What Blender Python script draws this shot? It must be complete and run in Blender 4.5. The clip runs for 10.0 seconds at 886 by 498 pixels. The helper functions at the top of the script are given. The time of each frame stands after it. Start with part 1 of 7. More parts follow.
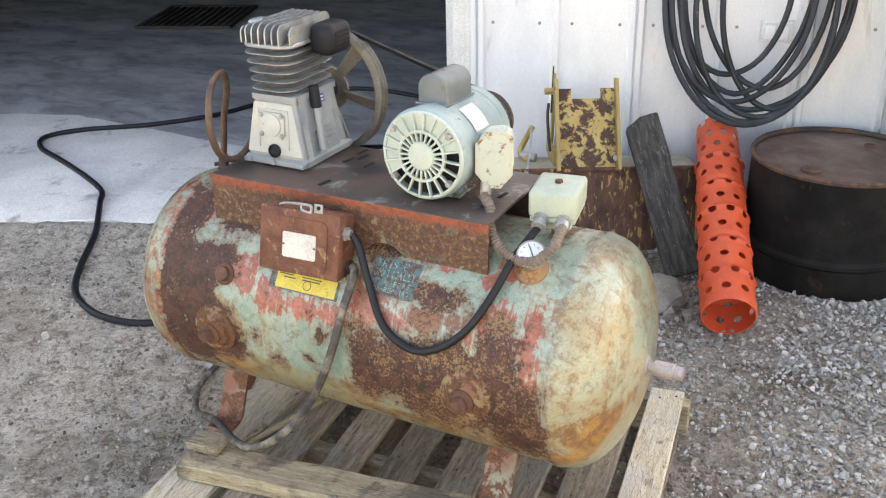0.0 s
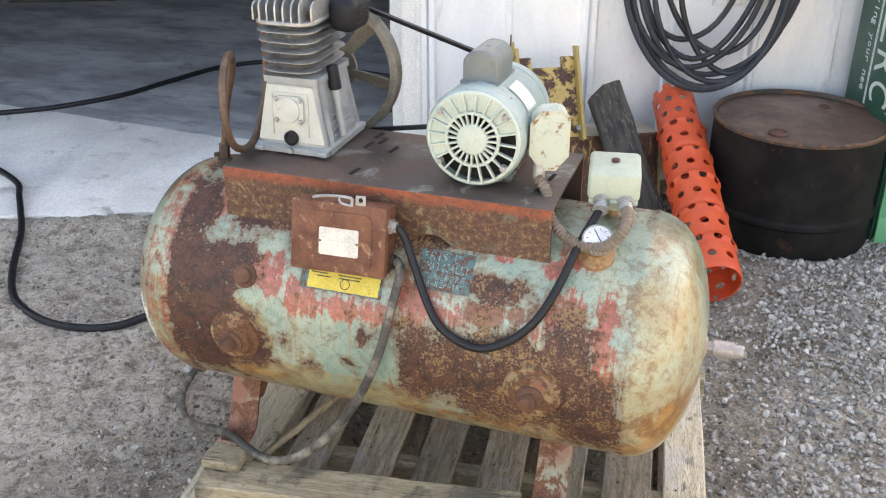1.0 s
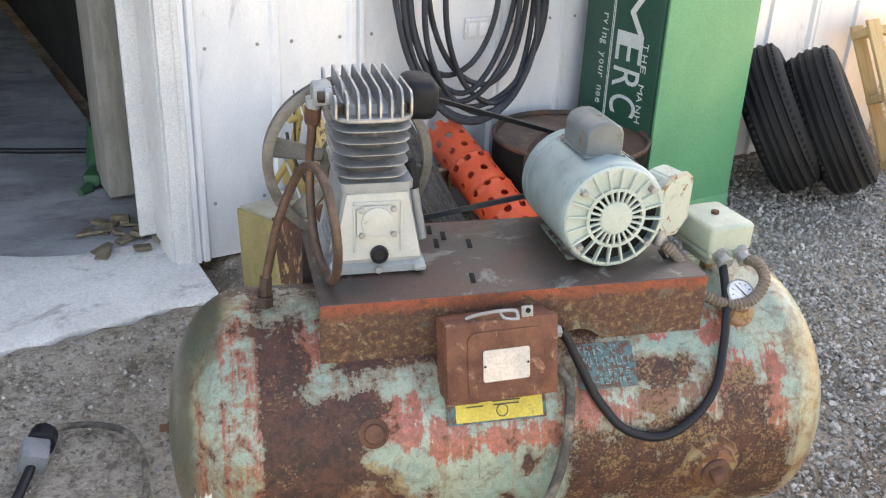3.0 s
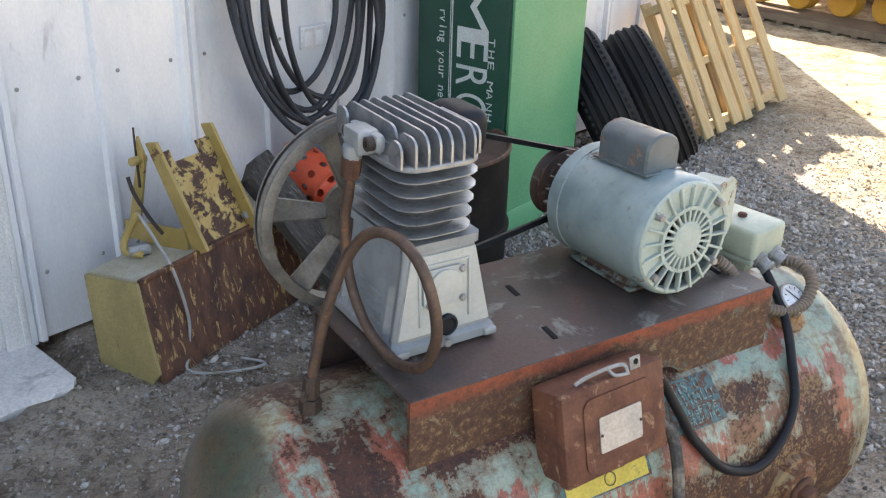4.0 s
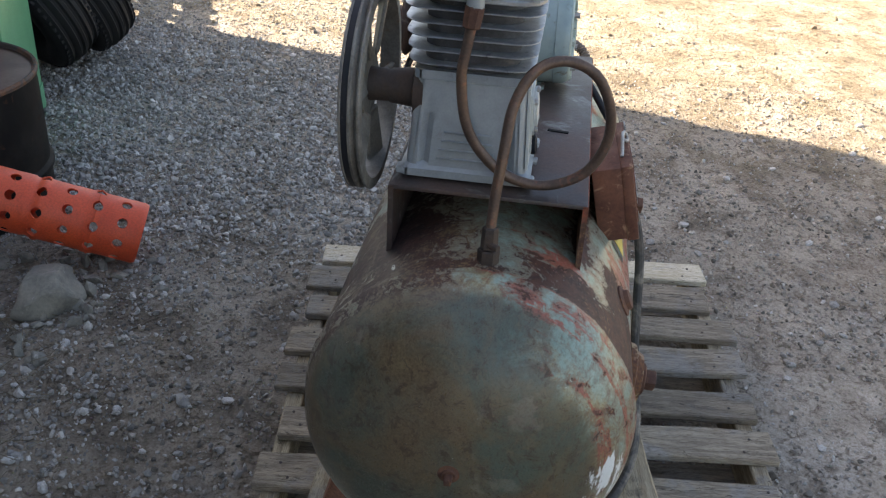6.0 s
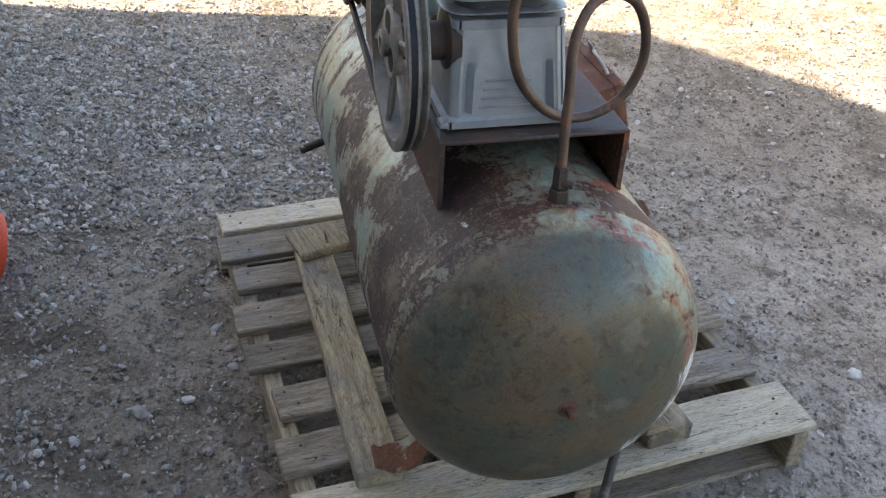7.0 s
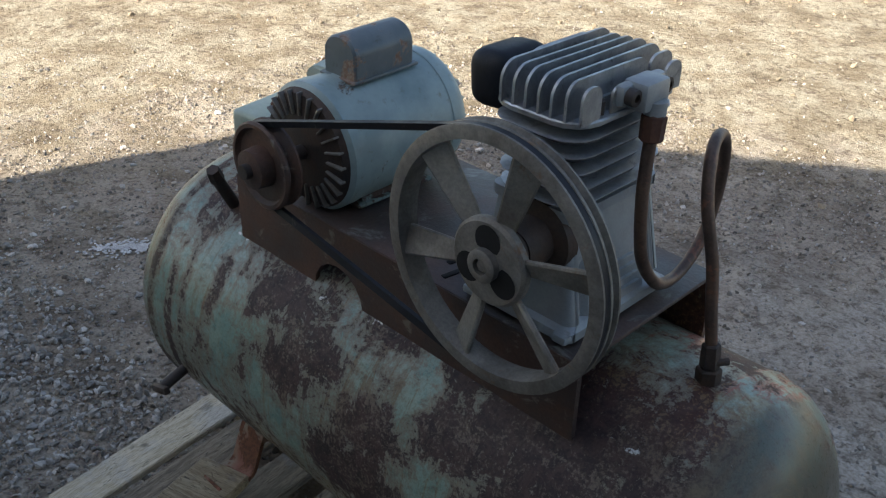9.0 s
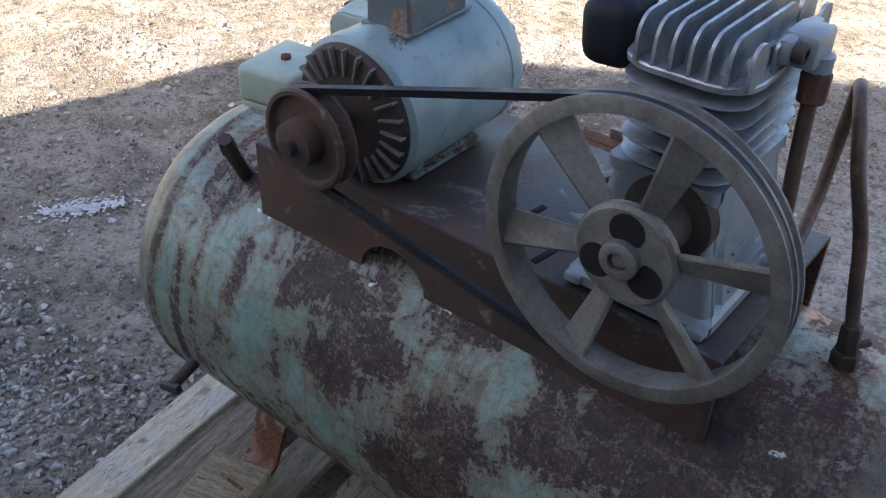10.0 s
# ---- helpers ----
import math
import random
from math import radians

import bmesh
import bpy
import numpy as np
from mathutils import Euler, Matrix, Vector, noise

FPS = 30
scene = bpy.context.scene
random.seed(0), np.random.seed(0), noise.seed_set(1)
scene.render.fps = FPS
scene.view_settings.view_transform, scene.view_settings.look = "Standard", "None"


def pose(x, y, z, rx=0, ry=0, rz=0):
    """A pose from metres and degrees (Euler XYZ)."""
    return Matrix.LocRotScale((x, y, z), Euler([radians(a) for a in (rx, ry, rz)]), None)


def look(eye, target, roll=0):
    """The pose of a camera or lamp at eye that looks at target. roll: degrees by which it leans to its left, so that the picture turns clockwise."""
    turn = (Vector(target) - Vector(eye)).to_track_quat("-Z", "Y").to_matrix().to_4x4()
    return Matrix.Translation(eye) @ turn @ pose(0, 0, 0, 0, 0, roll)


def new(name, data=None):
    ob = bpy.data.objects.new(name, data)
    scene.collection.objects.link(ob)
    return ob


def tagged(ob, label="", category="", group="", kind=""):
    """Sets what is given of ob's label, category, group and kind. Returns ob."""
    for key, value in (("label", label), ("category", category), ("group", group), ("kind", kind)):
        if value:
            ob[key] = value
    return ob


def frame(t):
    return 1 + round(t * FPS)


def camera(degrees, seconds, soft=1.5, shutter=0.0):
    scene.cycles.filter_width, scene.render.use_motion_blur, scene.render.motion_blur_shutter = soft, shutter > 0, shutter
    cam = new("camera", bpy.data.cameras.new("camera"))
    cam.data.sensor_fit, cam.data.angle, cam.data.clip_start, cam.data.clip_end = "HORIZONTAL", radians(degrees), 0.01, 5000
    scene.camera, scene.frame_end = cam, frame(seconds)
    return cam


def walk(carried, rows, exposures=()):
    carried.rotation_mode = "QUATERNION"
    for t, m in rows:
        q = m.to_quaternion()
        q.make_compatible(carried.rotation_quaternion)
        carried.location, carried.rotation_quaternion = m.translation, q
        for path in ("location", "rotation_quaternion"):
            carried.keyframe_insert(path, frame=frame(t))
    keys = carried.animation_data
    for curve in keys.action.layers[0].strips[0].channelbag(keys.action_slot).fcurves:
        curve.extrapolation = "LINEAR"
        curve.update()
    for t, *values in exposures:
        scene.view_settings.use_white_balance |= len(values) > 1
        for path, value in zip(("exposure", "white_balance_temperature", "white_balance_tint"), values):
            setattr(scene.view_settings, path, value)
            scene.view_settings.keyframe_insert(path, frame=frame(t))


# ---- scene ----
cam = camera(49.97, 10.0, 1.2)
PATH = [
    (0, (-0.01, 0.041, 1.507), (-0.857, 1.642, 0.656), -1.16),
    (0.5, (-0.103, 0.059, 1.501), (-0.87, 1.692, 0.637), -0.61),
    (1, (-0.398, 0.021, 1.496), (-0.976, 1.703, 0.58), -0.18),
    (1.5, (-0.668, 0.051, 1.476), (-1.008, 1.751, 0.478), 0.3),
    (2, (-0.936, 0.116, 1.494), (-1.046, 1.845, 0.497), 0.92),
    (2.5, (-1.271, 0.113, 1.499), (-1.12, 1.911, 0.633), 1.73),
    (3, (-1.546, 0.237, 1.506), (-1.096, 1.986, 0.648), 2.43),
    (3.2, (-1.611, 0.33, 1.48), (-1.048, 2.05, 0.631), 2.06),
    (4.3, (-2.036, 0.848, 1.453), (-0.883, 2.228, 0.578), 2.19),
    (4.5, (-2.106, 0.963, 1.444), (-0.825, 2.207, 0.542), 2.67),
    (5, (-2.236, 1.206, 1.438), (-0.733, 2.137, 0.504), 2.55),
    (5.5, (-2.48, 1.419, 1.423), (-0.799, 1.986, 0.499), 2.91),
    (6, (-2.647, 1.634, 1.395), (-0.93, 1.833, 0.39), 3.45),
    (6.2, (-2.627, 1.736, 1.373), (-0.96, 1.784, 0.27), 2.91),
    (7.3, (-2.562, 2.266, 1.429), (-0.967, 1.707, 0.361), 2.74),
    (7.5, (-2.439, 2.305, 1.404), (-0.862, 1.648, 0.37), 2.73),
    (8, (-2.22, 2.434, 1.416), (-0.748, 1.518, 0.42), 2.55),
    (8.5, (-2.029, 2.596, 1.454), (-0.708, 1.469, 0.468), 1.44),
    (9, (-1.897, 2.601, 1.428), (-0.693, 1.368, 0.414), 1.48),
    (9.5, (-1.772, 2.547, 1.415), (-0.658, 1.273, 0.347), 2.23),
    (10, (-1.616, 2.596, 1.397), (-0.613, 1.309, 0.239), 1.83),
]
EXPOSURES = [(0, 3.17, 9300, 18), (2, 3.13, 9050, 18), (3, 2.99, 8900, 18), (4.5, 2.45, 7700, 16), (5, 2.55, 7500, 16), (5.5, 2.46, 7600, 16), (6, 2.10, 7500, 15), (7.5, 2.62, 7300, 15), (8.2, 1.80, 6950, 10), (8.5, 1.42, 6950, 7), (9, 1.43, 6750, 10), (9.5, 1.56, 6350, 13), (10, 2.0, 6350, 17)]
walk(cam, [(t, look(eye, target, roll)) for t, eye, target, roll in PATH], EXPOSURES)

# ---- world, sun and exposure ----
SUN_DIR = Vector((0.23, 0.97, 0.665)).normalized()
world = bpy.data.worlds.new("sky")
scene.world = world
world.use_nodes = True
wn = world.node_tree
sky = wn.nodes.new("ShaderNodeTexSky")
sky.sky_type, sky.sun_disc = "NISHITA", False
sky.sun_elevation = math.asin(SUN_DIR.z)
sky.sun_rotation = math.atan2(SUN_DIR.x, SUN_DIR.y)
sky.dust_density, sky.air_density = 2.0, 1.0
wn.links.new(sky.outputs[0], wn.nodes["Background"].inputs[0])
wn.nodes["Background"].inputs[1].default_value = 0.10
sun = new("sun", bpy.data.lights.new("sun", "SUN"))
sun.data.energy, sun.data.angle, sun.data.color = 5.0, radians(0.53), (1.0, 0.94, 0.85)
sun.matrix_basis = look((0, 0, 0), -SUN_DIR)


# ---- materials ----
def nodes_of(name):
    m = bpy.data.materials.new(name)
    m.use_nodes = True
    t = m.node_tree
    return m, t, t.nodes["Principled BSDF"]


def coords(t, scale=(1, 1, 1)):
    c = t.nodes.new("ShaderNodeTexCoord")
    mp = t.nodes.new("ShaderNodeMapping")
    mp.inputs["Scale"].default_value = scale
    t.links.new(c.outputs["Object"], mp.inputs[0])
    return mp.outputs[0]


def noise_tex(t, vec, scale, detail=6, rough=0.6, distort=0.0):
    n = t.nodes.new("ShaderNodeTexNoise")
    n.inputs["Scale"].default_value, n.inputs["Detail"].default_value = scale, detail
    n.inputs["Roughness"].default_value, n.inputs["Distortion"].default_value = rough, distort
    t.links.new(vec, n.inputs["Vector"])
    return n.outputs[0]


def ramp(t, fac, lo, hi):
    r = t.nodes.new("ShaderNodeMapRange")
    r.interpolation_type = "SMOOTHSTEP"
    r.inputs["From Min"].default_value, r.inputs["From Max"].default_value = lo, hi
    t.links.new(fac, r.inputs["Value"])
    return r.outputs[0]


def maths(t, op, a, b=0.0):
    n = t.nodes.new("ShaderNodeMath")
    n.operation = op
    for i, v in enumerate((a, b)):
        if isinstance(v, (int, float)):
            n.inputs[i].default_value = v
        else:
            t.links.new(v, n.inputs[i])
    return n.outputs[0]


def blend(t, fac, a, b, mode="MIX"):
    n = t.nodes.new("ShaderNodeMix")
    n.data_type, n.blend_type = "RGBA", mode
    for i, v in ((0, fac), (6, a), (7, b)):
        if isinstance(v, (int, float)):
            n.inputs[i].default_value = v
        elif isinstance(v, tuple):
            n.inputs[i].default_value = (*v[:3], 1)
        else:
            t.links.new(v, n.inputs[i])
    return n.outputs[2]


def bump(t, bsdf, height, strength, dist=0.003):
    b = t.nodes.new("ShaderNodeBump")
    b.inputs["Strength"].default_value, b.inputs["Distance"].default_value = strength, dist
    t.links.new(height, b.inputs["Height"])
    t.links.new(b.outputs[0], bsdf.inputs["Normal"])


def surface(name, c1, c2, scale=6, grain=120, rough=0.6, rough2=None, metal=0.0, relief=0.15, dirt=None, dirt_at=(0.55, 0.7),
            stretch=(1, 1, 1), spec=0.5, random_tint=0.0, island_tint=0.0, speckle=0.72):
    """Two colours mixed by a broad noise, a fine grain, and a third colour in patches."""
    m, t, p = nodes_of(name)
    v = coords(t, stretch)
    broad = noise_tex(t, v, scale, 8, 0.6, 0.3)
    fine = noise_tex(t, v, grain, 4, 0.7)
    col = blend(t, ramp(t, broad, 0.35, 0.65), c1, c2)
    col = blend(t, ramp(t, fine, 0.3, 0.75), col, blend(t, 1.0, col, (speckle, speckle, speckle), "MULTIPLY"))
    if dirt:
        d = noise_tex(t, v, scale * 2.3, 10, 0.68, 0.6)
        col = blend(t, ramp(t, d, *dirt_at), col, dirt)
    if random_tint or island_tint:
        g = t.nodes.new("ShaderNodeObjectInfo" if random_tint else "ShaderNodeNewGeometry")
        out = g.outputs["Random"] if random_tint else g.outputs["Random Per Island"]
        k = random_tint or island_tint
        r = t.nodes.new("ShaderNodeMapRange")
        r.inputs["To Min"].default_value, r.inputs["To Max"].default_value = 1 - k, 1 + k
        t.links.new(out, r.inputs["Value"])
        h = t.nodes.new("ShaderNodeHueSaturation")
        t.links.new(r.outputs[0], h.inputs["Value"])
        t.links.new(col, h.inputs["Color"])
        col = h.outputs[0]
    t.links.new(col, p.inputs["Base Color"])
    rr = ramp(t, broad, 0.3, 0.7)
    mr = t.nodes.new("ShaderNodeMapRange")
    mr.inputs["To Min"].default_value, mr.inputs["To Max"].default_value = rough, rough2 if rough2 is not None else min(1, rough + 0.15)
    t.links.new(rr, mr.inputs["Value"])
    t.links.new(mr.outputs[0], p.inputs["Roughness"])
    p.inputs["Metallic"].default_value = metal
    p.inputs["Specular IOR Level"].default_value = spec
    if relief:
        bump(t, p, maths(t, "ADD", fine, maths(t, "MULTIPLY", broad, 2.0)), relief)
    return m


def worn_paint(name, paint, paint2, rust=(0.13, 0.05, 0.03), rust2=(0.26, 0.11, 0.045), amount=0.5, scale=9, rough=0.5, stretch=(1, 1, 1), spec=0.5):
    """Paint that has flaked off to rust; amount is the share of rust."""
    m, t, p = nodes_of(name)
    v = coords(t, stretch)
    n = noise_tex(t, v, scale, 12, 0.68, 0.4)
    p.inputs["Specular IOR Level"].default_value = spec
    edge = 0.72 - 0.42 * amount
    mask = ramp(t, n, edge - 0.025, edge + 0.025)
    shade = noise_tex(t, v, scale * 0.6, 5)
    fine = noise_tex(t, v, 160, 5, 0.7)
    pc = blend(t, ramp(t, shade, 0.35, 0.65), paint, paint2)
    pc = blend(t, ramp(t, noise_tex(t, v, scale * 3.3, 8, 0.7), 0.55, 0.75), pc, blend(t, 1.0, pc, (0.7, 0.62, 0.5), "MULTIPLY"))
    rc = blend(t, ramp(t, fine, 0.35, 0.65), rust, rust2)
    col = blend(t, mask, pc, rc)
    t.links.new(col, p.inputs["Base Color"])
    mr = t.nodes.new("ShaderNodeMapRange")
    mr.inputs["To Min"].default_value, mr.inputs["To Max"].default_value = rough, 0.88
    t.links.new(mask, mr.inputs["Value"])
    t.links.new(mr.outputs[0], p.inputs["Roughness"])
    bump(t, p, maths(t, "SUBTRACT", maths(t, "MULTIPLY", fine, 0.5), mask), 0.35, 0.0015)
    return m


def tank_material():
    """Mint paint over red primer over rust; 'wear' holds the shares of rust, red, tan dirt and brown primer,
    'ends' those of the olive end, the stained end, white drips and orange rust."""
    m, t, p = nodes_of("tank_paint")
    v = coords(t)

    def channels(name):
        a = t.nodes.new("ShaderNodeAttribute")
        a.attribute_name = name
        s = t.nodes.new("ShaderNodeSeparateColor")
        t.links.new(a.outputs["Color"], s.inputs[0])
        return [s.outputs[0], s.outputs[1], s.outputs[2], a.outputs["Alpha"]]

    w_rust, w_red, w_tan, w_primer = channels("wear")
    e_olive, e_stain, e_white, e_orange = channels("ends")
    flake = noise_tex(t, v, 20, 15, 0.74, 0.7)
    coarse = noise_tex(t, v, 6.5, 9, 0.66, 0.5)
    fine = noise_tex(t, v, 260, 6, 0.75)
    streak = noise_tex(t, coords(t, (1.0, 0.09, 0.09)), 78, 10, 0.72, 0.2)
    drip = noise_tex(t, coords(t, (1.0, 1.0, 0.12)), 55, 5, 0.6, 0.4)
    speck = noise_tex(t, v, 110, 12, 0.8)
    grit = noise_tex(t, v, 190, 8, 0.75)
    blot = noise_tex(t, v, 42, 12, 0.75, 0.6)
    chip = noise_tex(t, v, 55, 12, 0.75, 0.9)

    def mask(channel, tex, gain, soft=0.035):
        k = maths(t, "ADD", maths(t, "MULTIPLY", maths(t, "SUBTRACT", tex, 0.5), gain), channel)
        return ramp(t, k, 0.5 - soft, 0.5 + soft)

    def mixed(*pairs):
        out = None
        for tex, k in pairs:
            q = maths(t, "MULTIPLY", tex, k)
            out = q if out is None else maths(t, "ADD", out, q)
        return out

    def part_of(fac, k):
        return maths(t, "MULTIPLY", fac, k)

    mint = blend(t, ramp(t, coarse, 0.36, 0.64), (0.235, 0.325, 0.265), (0.37, 0.42, 0.335))
    mint = blend(t, part_of(ramp(t, blot, 0.5, 0.60), 0.75), mint, (0.145, 0.28, 0.25))
    mint = blend(t, part_of(ramp(t, streak, 0.52, 0.68), 0.55), mint, (0.38, 0.33, 0.19))
    mint = blend(t, part_of(ramp(t, maths(t, "ADD", part_of(streak, 0.7), part_of(coarse, 0.3)), 0.545, 0.60), 0.6), mint, (0.23, 0.17, 0.10))
    tan = blend(t, ramp(t, flake, 0.42, 0.6), (0.36, 0.29, 0.145), (0.20, 0.125, 0.055))
    tan = blend(t, part_of(ramp(t, speck, 0.52, 0.66), 0.55), tan, (0.48, 0.44, 0.29))
    col = blend(t, part_of(mask(w_tan, mixed((coarse, 0.5), (blot, 0.5)), 2.6, 0.2), 0.85), mint, tan)
    red = blend(t, ramp(t, speck, 0.4, 0.65), (0.50, 0.115, 0.085), (0.29, 0.055, 0.040))
    col = blend(t, part_of(mask(w_red, mixed((streak, 0.42), (flake, 0.33), (blot, 0.25)), 4.4, 0.07), 0.92), col, red)
    # the stained far end: cream and tan bloom, speckled, orange low down
    bloom = blend(t, ramp(t, coarse, 0.4, 0.6), (0.46, 0.48, 0.345), (0.39, 0.32, 0.18))
    bloom = blend(t, part_of(ramp(t, blot, 0.53, 0.64), 0.6), bloom, (0.30, 0.20, 0.09))
    bloom = blend(t, part_of(ramp(t, speck, 0.58, 0.68), 0.7), bloom, (0.50, 0.46, 0.32))
    col = blend(t, part_of(mask(e_stain, mixed((coarse, 0.6), (flake, 0.4)), 1.6, 0.28), 0.85), col, bloom)
    orange = blend(t, ramp(t, flake, 0.42, 0.6), (0.46, 0.235, 0.055), (0.24, 0.095, 0.03))
    col = blend(t, part_of(mask(e_orange, mixed((flake, 0.5), (coarse, 0.5)), 2.2, 0.16), 0.85), col, orange)
    # smooth brown primer
    primer = blend(t, ramp(t, coarse, 0.4, 0.62), (0.27, 0.105, 0.055), (0.18, 0.075, 0.045))
    col = blend(t, mask(w_primer, mixed((flake, 0.5), (streak, 0.5)), 1.4, 0.06), col, primer)
    # rust in broad fields, broken up by grit; a browner halo round it
    rust = blend(t, ramp(t, blot, 0.40, 0.60), (0.036, 0.016, 0.012), (0.095, 0.036, 0.021))
    rust = blend(t, part_of(ramp(t, coarse, 0.44, 0.60), 0.55), rust, (0.085, 0.030, 0.026))
    # greyer, older rust on the side away from the yard, whose shade is painted in as a darker, bluer tint; the rust is
    # solid at one end, gritty at the other
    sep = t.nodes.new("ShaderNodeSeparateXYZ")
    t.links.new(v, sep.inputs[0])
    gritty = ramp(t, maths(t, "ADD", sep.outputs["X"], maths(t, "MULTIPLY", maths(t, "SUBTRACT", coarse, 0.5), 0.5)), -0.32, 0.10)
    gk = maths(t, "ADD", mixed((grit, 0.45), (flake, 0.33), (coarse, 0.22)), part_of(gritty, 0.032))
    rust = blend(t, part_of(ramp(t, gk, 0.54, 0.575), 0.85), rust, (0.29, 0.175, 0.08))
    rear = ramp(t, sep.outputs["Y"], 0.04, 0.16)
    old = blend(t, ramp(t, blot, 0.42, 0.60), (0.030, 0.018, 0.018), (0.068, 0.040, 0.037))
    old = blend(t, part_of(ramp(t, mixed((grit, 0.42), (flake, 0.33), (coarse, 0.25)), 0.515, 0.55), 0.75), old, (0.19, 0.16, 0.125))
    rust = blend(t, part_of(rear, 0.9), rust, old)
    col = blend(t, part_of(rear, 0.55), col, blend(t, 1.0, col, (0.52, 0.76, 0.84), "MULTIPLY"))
    dots = mixed((flake, 0.40), (speck, 0.24), (blot, 0.24), (streak, 0.12))
    halo = mask(w_rust, maths(t, "ADD", dots, 0.055), 4.2, 0.16)
    col = blend(t, part_of(halo, 0.55), col, (0.20, 0.095, 0.047))
    rm = mask(w_rust, dots, 4.2, 0.05)
    col = blend(t, rm, col, rust)
    # the near end: dark olive varnish-like film, smooth; a thinner coat also darkens the shaded back
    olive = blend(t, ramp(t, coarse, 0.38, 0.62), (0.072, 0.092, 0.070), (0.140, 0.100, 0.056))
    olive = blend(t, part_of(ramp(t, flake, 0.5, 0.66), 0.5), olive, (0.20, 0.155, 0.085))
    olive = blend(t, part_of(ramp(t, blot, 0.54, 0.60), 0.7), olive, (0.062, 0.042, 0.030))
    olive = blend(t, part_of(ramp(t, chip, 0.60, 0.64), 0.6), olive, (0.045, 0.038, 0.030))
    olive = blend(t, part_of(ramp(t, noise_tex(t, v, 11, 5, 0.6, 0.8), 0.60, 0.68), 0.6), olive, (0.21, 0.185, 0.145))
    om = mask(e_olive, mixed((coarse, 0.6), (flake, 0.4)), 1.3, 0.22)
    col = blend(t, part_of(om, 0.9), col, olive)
    col = blend(t, ramp(t, fine, 0.40, 0.70), col, blend(t, 1.0, col, (0.66, 0.62, 0.58), "MULTIPLY"))
    col = blend(t, part_of(ramp(t, chip, 0.665, 0.68), 0.8), col, (0.52, 0.52, 0.42))
    wm = mask(e_white, mixed((drip, 0.5), (speck, 0.3), (flake, 0.2)), 3.2, 0.06)
    col = blend(t, wm, col, (0.74, 0.74, 0.70))
    t.links.new(col, p.inputs["Base Color"])
    mr = t.nodes.new("ShaderNodeMapRange")
    mr.inputs["To Min"].default_value, mr.inputs["To Max"].default_value = 0.30, 0.66
    t.links.new(maths(t, "MULTIPLY", rm, maths(t, "SUBTRACT", 1.0, part_of(om, 0.9))), mr.inputs["Value"])
    t.links.new(maths(t, "ADD", mr.outputs[0], maths(t, "MULTIPLY", maths(t, "SUBTRACT", fine, 0.5), 0.3)), p.inputs["Roughness"])
    h = maths(t, "SUBTRACT", maths(t, "MULTIPLY", speck, 0.6), rm)
    bump(t, p, maths(t, "MULTIPLY", h, maths(t, "SUBTRACT", 1.0, part_of(om, 0.8))), 0.5, 0.0014)
    return m


def plain(name, col, rough=0.5, metal=0.0, spec=0.5):
    return surface(name, col, tuple(c * 0.85 for c in col), 25, 260, rough, None, metal, 0.04, spec=spec)


TANK = tank_material()
PLATE_TOP = surface("mounting_plate_top", (0.052, 0.043, 0.040), (0.110, 0.066, 0.052), 6, 150, 0.34, 0.65, 0, 0.25, (0.17, 0.17, 0.155), (0.55, 0.66))
BOXRUST = surface("rusted_box", (0.21, 0.080, 0.042), (0.125, 0.047, 0.028), 14, 190, 0.62, 0.85, 0, 0.2, (0.34, 0.19, 0.11), (0.56, 0.68))
RUST = surface("brown_rust", (0.16, 0.07, 0.04), (0.09, 0.042, 0.028), 18, 170, 0.75, 0.9, 0, 0.3, (0.24, 0.11, 0.05), (0.58, 0.72))
LEG = worn_paint("leg_paint", (0.24, 0.09, 0.055), (0.26, 0.27, 0.2), (0.10, 0.04, 0.025), (0.19, 0.08, 0.04), 0.6, 14, 0.6)
MOTOR = worn_paint("motor_paint", (0.29, 0.375, 0.375), (0.19, 0.265, 0.27), (0.05, 0.045, 0.045), (0.22, 0.17, 0.13), 0.13, 16, 0.36)
GRILLE = surface("grille_paint", (0.47, 0.53, 0.47), (0.40, 0.465, 0.41), 20, 200, 0.45, 0.6, 0, 0.04, (0.33, 0.32, 0.24), (0.6, 0.72), speckle=0.88)
CAPBOX = worn_paint("capacitor_paint", (0.15, 0.175, 0.18), (0.10, 0.125, 0.135), (0.21, 0.12, 0.08), (0.30, 0.24, 0.19), 0.26, 16, 0.34)
JUNCTION = worn_paint("junction_box_paint", (0.47, 0.53, 0.46), (0.42, 0.47, 0.40), (0.20, 0.10, 0.06), (0.30, 0.17, 0.10), 0.24, 15, 0.5)
SWITCH = surface("switch_box_paint", (0.41, 0.47, 0.38), (0.36, 0.42, 0.345), 20, 200, 0.38, 0.55, 0, 0.04, (0.36, 0.34, 0.24), (0.6, 0.7), speckle=0.88)
CAST = surface("cast_aluminium_paint", (0.335, 0.365, 0.375), (0.265, 0.29, 0.30), 14, 300, 0.32, 0.48, 0.2, 0.05, (0.22, 0.225, 0.22), (0.60, 0.72), speckle=0.9)
# paler than CAST, which is held darker for the less lit sides
CREAM = surface("cream_cast_front", (0.50, 0.525, 0.495), (0.43, 0.455, 0.44), 16, 280, 0.4, 0.55, 0.1, 0.05, (0.34, 0.31, 0.24), (0.60, 0.70), speckle=0.9)
FIN = surface("fin_aluminium", (0.485, 0.505, 0.515), (0.31, 0.325, 0.335), 22, 300, 0.34, 0.5, 0.7, 0.06, (0.09, 0.09, 0.095), (0.54, 0.80), speckle=0.86)
